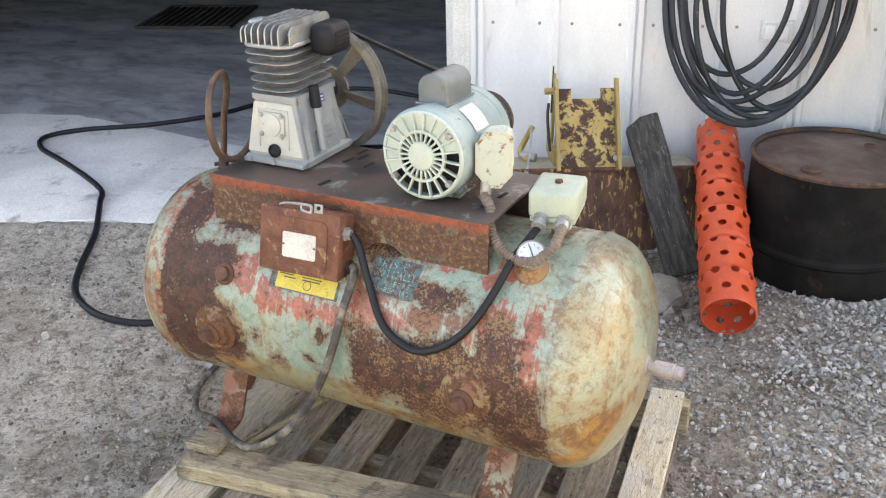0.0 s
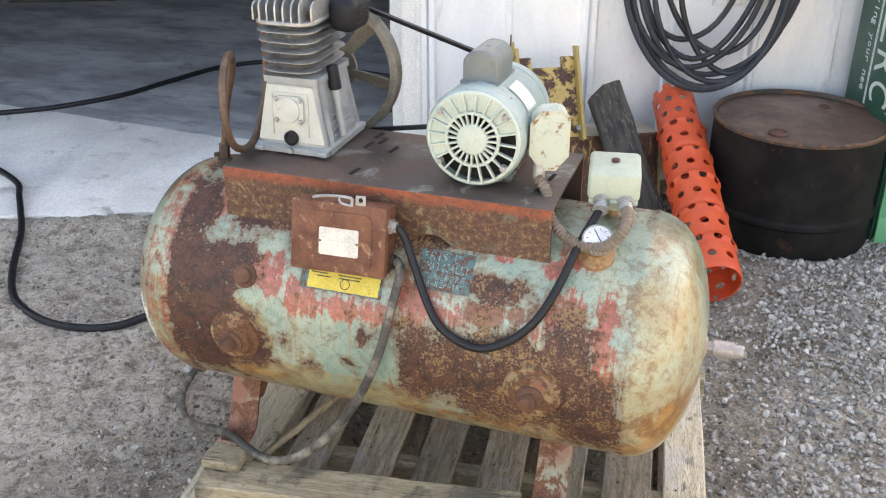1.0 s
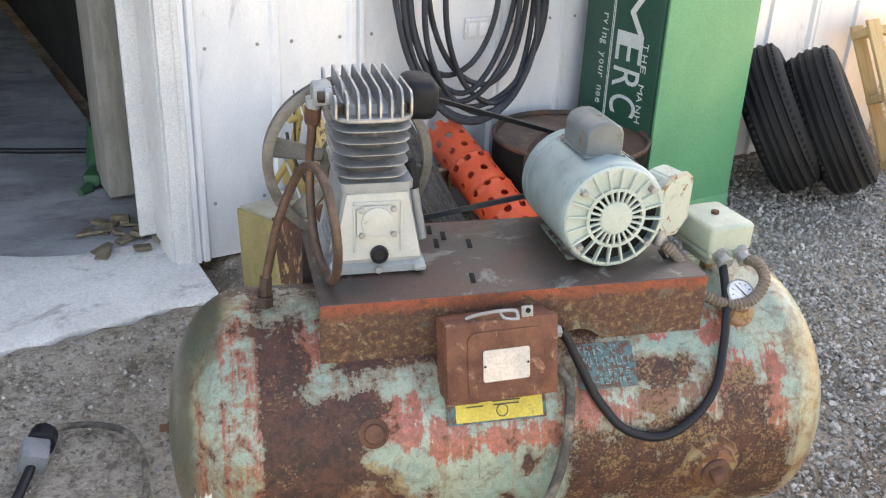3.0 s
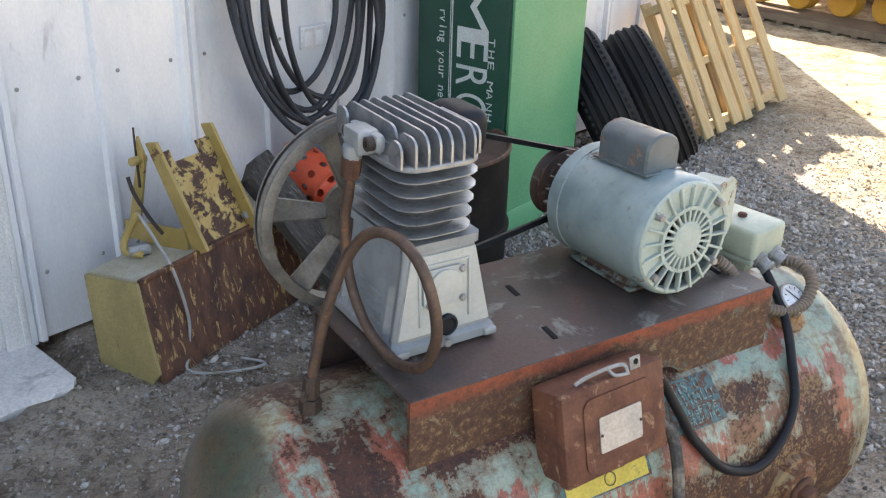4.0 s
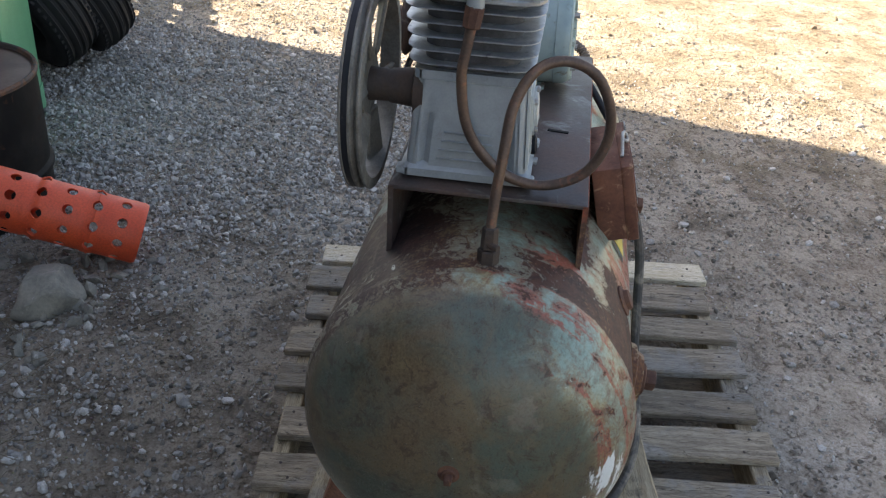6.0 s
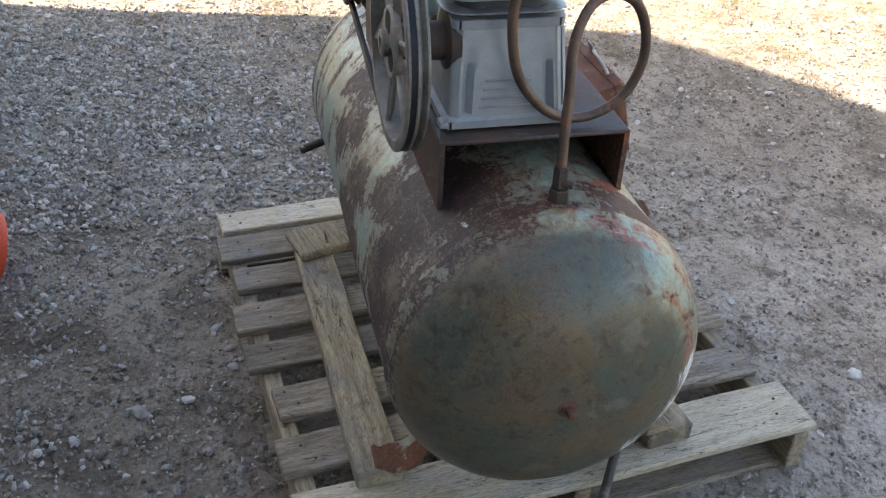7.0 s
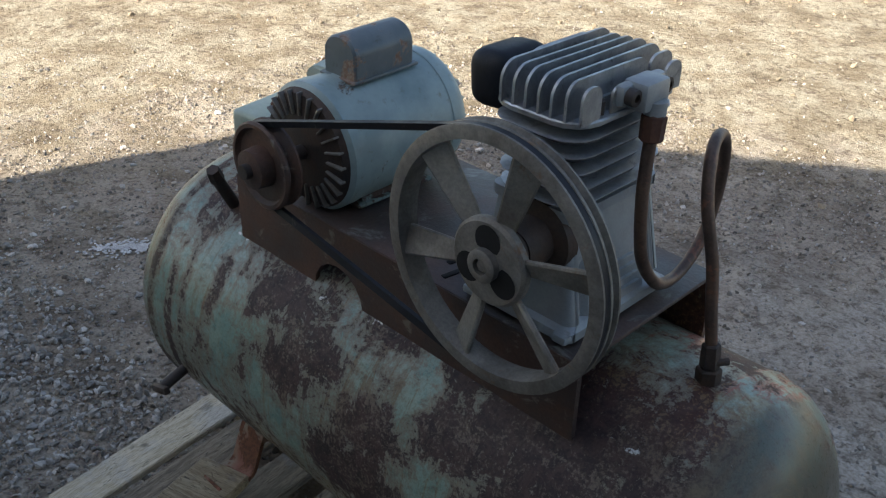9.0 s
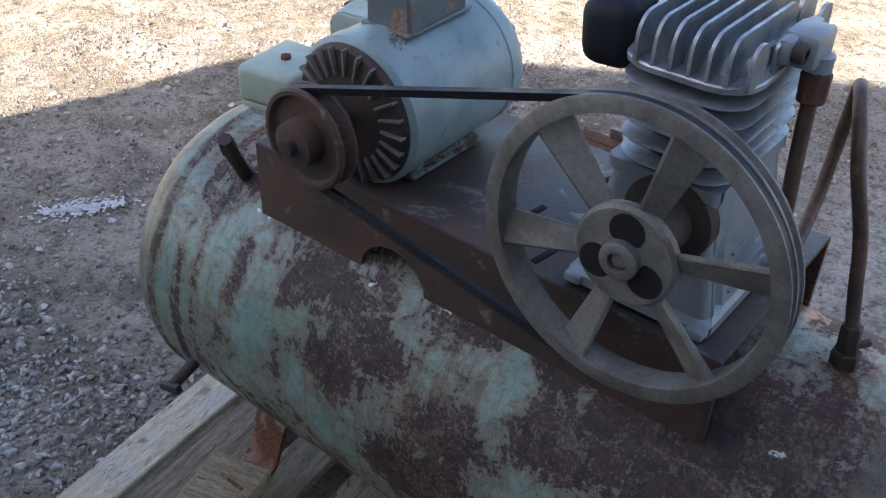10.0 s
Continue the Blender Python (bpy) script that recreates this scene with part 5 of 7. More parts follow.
MM = Matrix.Translation((MX, 1.618, MZ)) @ pose(0, 0, 0, -92)           # z along +y, from the fan end
bm = B()
turned(bm, [(.086, .022), (.087, .004), (.091, .004), (.0945, .008), (MR, .016), (MR, .030), (MR - .0015, .031), (MR - .0015, .196), (MR, .197), (MR, .222), (.090, .228), (.082, .230)], MM, 64)
motor = part("motor", bm, MOTOR, comp, "mint grey electric motor body")
bm = B()
turned(bm, [(.084, .0), (.089, .0), (.0915, .003), (.0915, .010), (.088, .010), (.084, .006), (.084, .0)], MM, 64, False)
turned(bm, [(.048, -.004), (.054, -.004), (.054, .004), (.048, .004), (.048, -.004)], MM, 48, False)
turned(bm, [(.030, .004), (.0305, -.003), (.027, -.006), (.003, -.007)], MM, 40)
part("fan_guard", bm, GRILLE, motor, "cream slotted fan guard")
bm = B()
turned(bm, [(.0855, .0215), (.03, .020), (.001, .020)], MM, 40)
part("fan_shadow", bm, DARKHOLE, motor, "dark disc for the shade inside the fan housing")
for k in range(24):
    bm = B()
    a = 360 * k / 24
    box(bm, (.040, 0, -.001), (.022, .0042, .008), None, .001)
    part("inner_rib", bm, GRILLE, motor, "", MM @ pose(0, 0, 0, 0, 0, a))
for k in range(20):
    bm = B()
    a = 360 * k / 20 + 4
    box(bm, (.0705, 0, .001), (.036, .0040, .010), None, .001)
    part("outer_rib", bm, GRILLE, motor, "", MM @ pose(0, 0, 0, 0, 0, a))
# the upper half of the guard is closed between its ribs
for k in range(-2, 9):
    bm = B()
    a0, a1 = radians(-180 + 18 * k + 4), radians(-180 + 18 * (k + 1) + 4)
    q = [(r * math.cos(a), r * math.sin(a)) for r, a in ((.053, a0), (.087, a0), (.087, (a0 + a1) / 2), (.087, a1), (.053, a1))]
    prism(bm, q, .003, MM @ Matrix.Translation((0, 0, .0045)))
    part("guard_web", bm, GRILLE, motor)
for a in (38, 142, 218, 322):
    bm = B()
    p = MM @ Vector((.079 * math.cos(radians(a)), .079 * math.sin(radians(a)), 0))
    rod(bm, p + Vector((0, .003, 0)), p - Vector((0, .010, 0)), .0068, .0055, 8)
    part("through_bolt", bm, STEEL, motor)
# rear bell with vents
bm = B()
turned(bm, [(.090, .228), (.084, .236), (.050, .240), (.020, .241)], MM, 48)
part("rear_bell", bm, DARKIRON, motor, "dark rear end bell")
for k in range(24):
    bm = B()
    box(bm, (.071, 0, .2385), (.034, .0030, .010), None, .0008)
    part("bell_rib", bm, IRON, motor, "", MM @ pose(0, 0, 0, 0, 0, 15 * k))
# capacitor housing on top
bm = B()
secs = []
for y in (0.0, .004, .108, .112):
    q = .003 if y in (0.0, .112) else 0
    poly = [(-.034 + q, 0), (.034 - q, 0), (.034 - q, .036)] + [((.034 - q) * math.cos(a), .036 + (.028 - q) * math.sin(a)) for a in np.linspace(.25, math.pi - .25, 8)] + [(-.034 + q, .036)]
    secs.append([(MX - .006 + x, 1.680 + y, .956 + .95 * z - .035 * y) for x, z in poly])
rings = [[bm.verts.new(p) for p in s] for s in secs]
for a, b in zip(rings, rings[1:]):
    for k in range(len(a)):
        bm.faces.new((a[k], a[(k + 1) % len(a)], b[(k + 1) % len(a)], b[k]))
bm.faces.new(rings[0])
bm.faces.new(rings[-1][::-1])
part("capacitor_housing", bm, CAPBOX, motor, "grey capacitor cover")
bm = B()
box(bm, (MX - .006, 1.736, .954), (.076, .124, .005), pose(0, 0, 0, -2), .002)
part("capacitor_base", bm, CAPBOX, motor)
# nameplate on the side of the motor
bm = B()
for a0, a1 in ((26, 35), (35, 44), (44, 53), (53, 61)):
    q = []
    for yy, a in ((.072, a0), (.072, a1), (.132, a1), (.132, a0)):
        q.append(bm.verts.new((MX + (MR + .0006) * math.cos(radians(a)), 1.618 + yy, MZ - .035 * yy + (MR + .0008) * math.sin(radians(a)))))
    bm.faces.new(q)
bmesh.ops.remove_doubles(bm, verts=bm.verts, dist=1e-5)
part("nameplate", bm, BLANK, motor, "blank pale nameplate")
# junction box on the motor's side
bm = B()
hexo = [(-.034, .030), (-.034, -.028), (-.012, -.058), (.014, -.058), (.036, -.030), (.036, .044), (.020, .056), (-.016, .052)]
prism(bm, hexo, .060, Matrix.Translation((MX + .126, 1.695, .862)) @ pose(0, 0, 0, 90, 0, 18))
bmesh.ops.bevel(bm, geom=list(bm.edges), offset=.004, segments=2, affect="EDGES")
part("junction_box", bm, JUNCTION, motor, "pale junction box with rusted edges")
bm = B()
prism(bm, [(x * 1.07, y * 1.05) for x, y in hexo], .006, Matrix.Translation((MX + .126, 1.695, .862)) @ pose(0, 0, 0, 90, 0, 18) @ Matrix.Translation((0, 0, .026)))
part("junction_lid", bm, worn_paint("lid_edge_rust", (0.48, 0.50, 0.42), (0.42, 0.42, 0.33), (0.22, 0.10, 0.055), (0.32, 0.18, 0.10), 0.40, 18, 0.6), motor, "rust-edged lid")
bm = B()
rod(bm, (MX + .118, 1.672, .812), (MX + .118, 1.668, .785), .012, .012, 12)
part("gland", bm, STEEL, motor)
# motor feet
bm = B()
box(bm, (MX, 1.735, .771), (.125, .150, .006), None, .002)
prism(bm, [(-.055, 0), (.055, 0), (.045, .035), (-.045, .035)], .12, Matrix.Translation((MX, 1.735, .772)) @ pose(0, 0, 0, 90))
part("motor_foot", bm, worn_paint("motor_foot_paint", (0.20, 0.26, 0.24), (0.13, 0.16, 0.15), (0.06, 0.035, 0.027), (0.10, 0.055, 0.04), 0.58, 12, 0.6), motor, "worn motor base")
# pulley and belt
PM = Matrix.Translation((MX, FY, MZ - .010)) @ pose(0, 0, 0, -90)
bm = B()
turned(bm, [(.020, -.020), (.060, -.020), (.064, -.018), (.064, -.015), (.053, -.006), (.064, .003), (.064, .006), (.061, .009), (.056, .009), (.052, .002), (.030, .001), (.028, .024), (.020, .026), (.006, .026)], PM, 48)
part("pulley", bm, BACKFLANGE, comp, "rusted motor pulley")
bm = B()
rod(bm, PM @ Vector((0, 0, -.075)), PM @ Vector((0, 0, .036)), .011, .011, 14)
part("motor_shaft", bm, DARKIRON, comp)
a0, r0 = Vector((-1.306, .884)), .153
b0, r1 = Vector((MX, MZ - .010)), .057
d = (b0 - a0)
th = math.atan2(d.y, d.x)
phi = math.acos((r0 - r1) / d.length)
loop = [a0 + r0 * Vector((math.cos(a), math.sin(a))) for a in np.linspace(th + phi, th + 2 * math.pi - phi, 40)]
loop += [b0 + r1 * Vector((math.cos(a), math.sin(a))) for a in np.linspace(th - phi, th + phi, 22)]
bm = B()
rings = []
for i, p in enumerate(loop):
    t = (loop[(i + 1) % len(loop)] - loop[i - 1]).normalized()
    nrm = Vector((t.y, -t.x))
    rings.append([bm.verts.new((p.x + nrm.x * o, FY - .006 + w, p.y + nrm.y * o)) for o, w in ((-.004, -.003), (.005, -.006), (.005, .006), (-.004, .003))])
for i in range(len(rings)):
    a, b = rings[i], rings[(i + 1) % len(rings)]
    for k in range(4):
        bm.faces.new((a[k], a[(k + 1) % 4], b[(k + 1) % 4], b[k]))
part("drive_belt", bm, RUBBER, comp, "black rubber drive belt")

# discharge pipe with a loop, down to the tank
pipe_pts = [(-1.386, 1.756, 1.034), (-1.389, 1.763, .985), (-1.393, 1.768, .937), (-1.394, 1.755, .865), (-1.392, 1.720, .815), (-1.386, 1.680, .788), (-1.381, 1.630, .783), (-1.376, 1.580, .808), (-1.374, 1.555, .860),
            (-1.378, 1.560, .915), (-1.386, 1.586, .960), (-1.398, 1.628, .978), (-1.414, 1.666, .965), (-1.433, 1.690, .920), (-1.456, 1.697, .855), (-1.468, 1.702, .800), (-1.478, 1.704, .752)]
bm = B()
sweep(bm, smooth_line(pipe_pts, .008), .0077, 12)
part("discharge_pipe", bm, PIPE, comp, "looped oxidised copper pipe")
bm = B()
rod(bm, (-1.386, 1.756, 1.038), (-1.388, 1.760, 1.008), .0145, .0135, 8, .002)
part("pipe_nut", bm, RUST, comp)
bm = B()
rod(bm, (-1.483, 1.704, .690), (-1.481, 1.704, .722), .016, .016, 6, .002)
rod(bm, (-1.481, 1.704, .722), (-1.478, 1.704, .756), .0125, .0115, 6, .002)
rod(bm, (-1.487, 1.704, .732), (-1.497, 1.690, .732), .005, .005, 8)
part("check_valve", bm, DARKIRON, comp, "dark check valve fitting")
# stub pipe by the motor end of the tank, at the back
bm = B()
rod(bm, (-.652, 1.832, .668), (-.669, 1.874, .742), .0105, .0105, 12)
rod(bm, (-.667, 1.869, .734), (-.672, 1.880, .757), .013, .011, 6)
part("stub_pipe", bm, DARKIRON, comp, "dark capped stub pipe")

# starter box on the front, leaning back with the tank
BW, BH, BD = .192, .138, .066
BM = Matrix.Translation((-1.115, 1.490, .684)) @ pose(0, 0, 0, 90 - 13, 0, 3) @ Matrix.Translation((0, 0, -BD / 2))  # z out of the lid
bm = B()
box(bm, (0, 0, 0), (BW - .004, BH - .004, BD), None, .004)
sbox = part("starter_box", bm, BOXRUST, comp, "rusted brown steel starter box", BM)
bm = B()
box(bm, (0, 0, BD / 2 - .008), (BW, BH, .020), None, .003)
prism(bm, round_poly(.130, .112, .016), .004, Matrix.Translation((.004, -.004, BD / 2 + .003)))
part("lid", bm, BOXRUST, sbox, "hemmed rusted lid", BM)
bm = B()
prism(bm, round_poly(.080, .054, .004), .0015, Matrix.Translation((.004, -.006, BD / 2 + .0062)))
part("nameplate", bm, ALU, sbox, "blank bright aluminium nameplate", BM)
for x in (-.033, .041):
    bm = B()
    turned(bm, [(.0022, 0), (.0022, .0015)], Matrix.Translation((x, -.006, BD / 2 + .0069)), 8)
    part("rivet", bm, DARKIRON, sbox, "", BM)
bm = B()
sweep(bm, smooth_line([(-.058, BH / 2 + .002, .020), (-.045, BH / 2 + .007, .022), (-.010, BH / 2 + .011, .025), (.020, BH / 2 + .011, .028), (.026, BH / 2 + .007, .032), (.026, BH / 2 - .004, .035)], .005), .0030, 8)
sweep(bm, smooth_line([(-.002, BH / 2 + .010, .026), (.002, BH / 2 + .002, .032), (.012, BH / 2 - .001, .034), (.025, BH / 2 - .002, .035)], .005), .0026, 8)
part("hasp", bm, STEEL, sbox, "bent wire hasp", BM)
bm = B()
box(bm, (.043, BH / 2 + .008, .032), (.020, .020, .003), None, .001)
eye_tab = part("hasp_eye", bm, STEEL, sbox, "galvanised eye tab", BM)
bm = B()
turned(bm, [(.0045, 0), (.0045, .0008)], Matrix.Translation((.044, BH / 2 + .010, .0334)), 12)
part("eye_hole", bm, DARKHOLE, eye_tab, "", BM)
bm = B()
turned(bm, [(.015, 0), (.015, .008), (.011, .009), (.011, .016)], Matrix.Translation((BW / 2 - .002, .030, .010)) @ pose(0, 0, 0, 0, 90, 0), 6)
part("cable_gland", bm, STEEL, sbox, "galvanised cable gland", BM)
bm = B()
turned(bm, [(.015, 0), (.015, .008), (.011, .009), (.011, .016)], Matrix.Translation((BW / 2 - .002, -.045, -.012)) @ pose(0, 0, 0, 0, 90, 0), 6)
part("cable_gland", bm, DARKIRON, sbox, "", BM)


def tank_patch(x0, x1, d0, d1, lift, n=8, ragged=0.0):
    bm = B()
    cols = []
    for i in range(13):
        x = x0 + (x1 - x0) * i / 12
        cols.append([bm.verts.new(on_tank(x + ragged * noise.noise(Vector((i * 3.1, k * 2.3, 0))), d0 + (d1 - d0) * k / n + 40 * ragged * noise.noise(Vector((i * 1.7, k * 3.3, 5))), TR + lift)) for k in range(n + 1)])
    for a, b in zip(cols, cols[1:]):
        for k in range(n):
            bm.faces.new((a[k], b[k], b[k + 1], a[k + 1]))
    return bm


part("backing_label", tank_patch(-1.205, -1.030, 26.5, 36, .0012), TEAL, tank, "dark green label edge")
part("warning_label", tank_patch(-1.188, -1.036, 27.2, 35.5, .0024, 8, .002), YELLOW, tank, "torn yellow warning label")
bm = B()
for x, dg, w in ((-1.165, 34.3, .035), (-1.10, 34.3, .05), (-1.155, 32.9, .03), (-1.10, 33.0, .045)):
    m = tank_frame(x, dg, TR + .0030)
    prism(bm, [(-w / 2, -.0012), (w / 2, -.0012), (w / 2, .0012), (-w / 2, .0012)], .0004, m)
turned(bm, [(.0105, 0), (.0105, .0004), (.009, .0004), (.009, 0)], tank_frame(-1.108, 30.6, TR + .003), 24, False)
part("label_print", bm, INK, tank, "dark print bars")
part("stencil_panel", tank_patch(-.968, -.858, 34.5, 53, .0010, 8, .005), TEAL, tank, "flaking teal stencilled notice")


def lettering(text, size, m, material, parent, label, depth=0.0004, width=None):
    c = bpy.data.curves.new("lettering", "FONT")
    c.body, c.size, c.extrude, c.align_x, c.align_y = text, size, depth, "LEFT", "CENTER"
    tmp = bpy.data.objects.new("lettering_tmp", c)
    scene.collection.objects.link(tmp)
    bpy.context.view_layer.update()
    me = bpy.data.meshes.new_from_object(tmp.evaluated_get(bpy.context.evaluated_depsgraph_get()))
    bpy.data.objects.remove(tmp)
    if width:
        xs_ = [v.co.x for v in me.vertices]
        me.transform(Matrix.Diagonal((width / (max(xs_) - min(xs_)), 1, 1, 1)))
    me.transform(world_of(parent).inverted() @ m)
    me.materials.clear()
    me.materials.append(material)
    ob = new("lettering", me)
    ob.parent = parent
    return tagged(ob, label)


def letters(text, size, m, material, parent, label, width, depth=.0004):
    """A line of separate letters set at an even pitch along x of m."""
    pitch = width / len(text)
    for i, ch in enumerate(text):
        if ch != " ":
            k = {"I": .22, "M": .95, "i": .22}.get(ch, .72)
            lettering(ch, size, m @ Matrix.Translation((pitch * (i + .5 - k / 2), 0, 0)), material, parent, label, depth, pitch * k)


for txt, dg, h, w in (("THIS U", 49.6, .024, .075), ("OMATICALLY", 45.0, .024, .098), ("T BEFORE", 40.6, .016, .085), ("OR REPAIRS", 37.3, .016, .085)):
    letters(txt, h, tank_frame(-.963 if h > .02 else -.955, dg, TR + .0018), PALETEXT, tank, "pale stencilled letter", w)

# pressure switch with its fittings, gauge
SW = Matrix.Translation((-.634, 1.722, .777)) @ pose(0, 0, 0, 0, 0, 9)
bm = B()
box(bm, (0, 0, .008), (.098, .118, .056), None, .009, 3)
sw = part("pressure_switch", bm, SWITCH, comp, "cream pressure switch box", SW)
bm = B()
box(bm, (0, 0, -.024), (.092, .112, .012), None, .004)
box(bm, (0, 0, -.038), (.07, .08, .022), None, .004)
part("switch_base", bm, SWITCH, sw, "", SW)
bm = B()
turned(bm, [(.008, 0), (.008, .006), (.005, .007)], SW @ Matrix.Translation((0, .002, .036)), 6)
part("cap_nut", bm, RUST, sw, "rusty cap nut")
bm = B()
rod(bm, (-.634, 1.724, .700), (-.634, 1.724, .745), .013, .013, 14)
part("switch_nipple", bm, BRASS, sw)
for x in (-.022, .024):
    bm = B()
    turned(bm, [(.016, 0), (.016, .007), (.0125, .008), (.0125, .020), (.015, .021), (.015, .027)], SW @ Matrix.Translation((x, -.054, -.020)) @ pose(0, 0, 0, 115), 12)
    part("connector", bm, STEEL, sw, "galvanised cable connector")
GM = tank_frame(-.636, 62, TR - .004)
bm = B()
turned(bm, [(.034, 0), (.033, .010), (.022, .014), (.018, .022)], GM, 32)
part("gauge_boss", bm, worn_paint("gauge_boss_rust", (0.36, 0.22, 0.1), (0.3, 0.17, 0.08), (0.2, 0.09, 0.04), (0.3, 0.15, 0.06), 0.5, 20), tank, "rusty tan bung")
GF = Matrix.Translation((-.636, 1.588, .712)) @ pose(0, 0, 0, 42, 6, 0)
bm = B()
turned(bm, [(.025, -.022), (.029, -.016), (.029, .002), (.0275, .004), (.0260, .0035), (.0258, .0004)], GF, 36)
gauge = part("pressure_gauge", bm, STEEL, comp, "small round pressure gauge")
bm = B()
turned(bm, [(.0256, .0008), (.0256, .0018)], GF, 36)
part("dial", bm, WHITEFACE, gauge, "white dial")
bm = B()
box(bm, (0, .004, .0036), (.0016, .026, .0008), pose(0, 0, 0, 0, 0, 40))
for k in range(9):
    a = radians(-40 + 32.5 * k)
    box(bm, (.019 * math.cos(a), .019 * math.sin(a), .0034), (.0045, .0011, .0006), pose(0, 0, 0, 0, 0, math.degrees(a)))
part("needle", bm, BLACK, gauge, "", GF)



def keep_off(line, r):
    for p in line:
        if TX0 - .05 < p.x < TX1 + .05:
            v = Vector((0, p.y - TY, p.z - TZ))
            if v.length < tank_radius(p.x) + r:
                v = v.normalized() * (tank_radius(p.x) + r)
                p.y, p.z = TY + v.y, TZ + v.z
    return line


# flexible conduit from motor to switch
c_end = SW @ Vector((.024, -.066, -.030))
bm = B()
pts = [(MX + .118, 1.654, .79), (-.748, 1.640, .770), (-.735, 1.615, .738), (-.705, 1.592, .712), (-.662, 1.578, .698), (-.620, 1.575, .706), (-.592, 1.590, .735), (-.590, 1.622, .752), tuple(c_end)]
sweep(bm, smooth_line(pts, .0017), .0094, 10, False, .2, 2)
part("flexible_conduit", bm, CONDUIT, comp, "corrugated metal conduit")
# black cable from starter box to switch
c_end2 = SW @ Vector((-.022, -.068, -.032))
g1 = BM @ Vector((BW / 2 + .014, .030, .010))
bm = B()
pts = [tuple(g1), (-.992, 1.525, .690), (-.965, 1.508, .635), (-.936, 1.490, .580), (-.895, 1.470, .535), (-.830, 1.458, .515), (-.770, 1.466, .535), (-.720, 1.490, .580), (-.690, 1.530, .640), (-.668, 1.580, .700), tuple(c_end2)]
sweep(bm, keep_off(smooth_line(pts, .01), .0095), .0080, 12)
part("motor_cable", bm, RUBBER, comp, "black rubber cable hanging in a loop")
# power cord down over the tank
g2 = BM @ Vector((BW / 2 + .012, -.045, -.012))
bm = B()
pts = [tuple(g2), (-.992, 1.500, .625), (-1.000, 1.462, .560), (-1.016, 1.440, .480), (-1.050, 1.432, .390), (-1.100, 1.425, .300), (-1.165, 1.412, .225), (-1.235, 1.412, .175), (-1.310, 1.436, .150), (-1.400, 1.480, .148),
       (-1.480, 1.530, .110), (-1.580, 1.600, .045), (-1.680, 1.690, -.015), (-1.760, 1.800, -.036), (-1.790, 1.930, -.038), (-1.770, 2.080, -.038), (-1.770, 2.260, -.037), (-1.815, 2.400, -.036), (-1.890, 2.455, -.034), (-1.975, 2.440, -.015), (-2.018, 2.395, .000)]
sweep(bm, keep_off(smooth_line(pts, .014), .0105), .0092, 10)
part("power_cord", bm, DUSTY, comp, "dusty grey power cord")
bm = B()
rod(bm, (-2.018, 2.395, .002), (-2.024, 2.335, .006), .034, .036, 20, .007)
part("plug", bm, BLACK, comp, "large black plug")
ext = thing("extension_cord", pose(-2.1, 2.2, GZ), "thick black extension cord lying on dirt and concrete", "cord")
bm = B()
box(bm, (-2.032, 2.300, .004), (.066, .072, .062), pose(0, 0, 0, 8, 20, 6), .008)
part("socket", bm, surface("grey_socket", (0.24, 0.25, 0.27), (0.18, 0.19, 0.2), 20, 200, 0.5, 0.65, 0, 0.05), ext, "grey metal socket body")
bm = B()
pts = [(-2.034, 2.275, -.004), (-2.045, 2.230, -.016), (-2.070, 2.150, -.033), (-2.140, 2.035, -.036), (-2.260, 1.985, -.036), (-2.400, 1.995, -.036), (-2.560, 2.075, -.036), (-2.700, 2.230, -.036), (-2.850, 2.450, -.026), (-2.960, 2.580, -.012), (-3.050, 2.680, -.004),
       (-3.150, 2.785, -.006), (-3.350, 2.890, -.010), (-3.620, 3.000, -.010), (-3.880, 3.100, -.010), (-3.990, 3.230, -.010), (-3.900, 3.400, -.010), (-3.640, 3.610, -.010), (-3.440, 3.880, -.010), (-3.340, 4.170, -.010), (-3.200, 4.500, -.010), (-2.900, 4.680, -.010), (-2.310, 4.610, -.010), (-1.950, 4.580, -.010)]
sweep(bm, smooth_line(pts, .02), .0125, 10)
part("cord", bm, RUBBER, ext, "black rubber cord")

# ---- pallet under the compressor, and loose wood on it ----
PAL = pose(-.925, 1.645, GZ, 0, 0, 6.5)
pallet = thing("pallet", PAL, "weathered grey wooden pallet on the dirt", "pallet")


PLEN, PWID = 1.13, 1.05
deck = [(-.495, .135), (-.337, .096), (-.183, .094), (-.043, .088), (.106, .098), (.245, .09), (.383, .105), (.508, .09)]
for i, (x, w) in enumerate(deck):
    bm = B()
    box(bm, (x, .015 * math.sin(i * 2.3), .117), (w, PWID + .02 * math.sin(i * 5.1), .018), pose(0, 0, 0, 0, 0, .8 * math.sin(i * 3.7)), .003, 1)
    bmesh.ops.subdivide_edges(bm, edges=[e for e in bm.edges if e.calc_length() > .5], cuts=6)
    rough_up(bm, .004, 9, i * 1.3)
    # boards under the tank carry its shade in a darker wood; outer two stay pale
    part("deck_board", bm, WOOD if i not in (0, 7) else DECKPALE, pallet, "", PAL)
    for y in (-.48, -.46, .0, .48, .46):
        bm = B()
        turned(bm, [(.0032, 0), (.0032, .0015)], Matrix.Translation((x + (.02 if y in (-.48, .48) else -.02), y, .1262)), 6)
        part("nail", bm, DARKIRON, pallet, "", PAL)
for y in (-.49, 0.0, .49):
    bm = B()
    box(bm, (0, y, .061), (PLEN, .036, .092), None, .003, 1)
    bmesh.ops.subdivide_edges(bm, edges=[e for e in bm.edges if e.calc_length() > .5], cuts=6)
    rough_up(bm, .003, 8, y * 5)
    part("stringer", bm, WOODX, pallet, "", PAL)
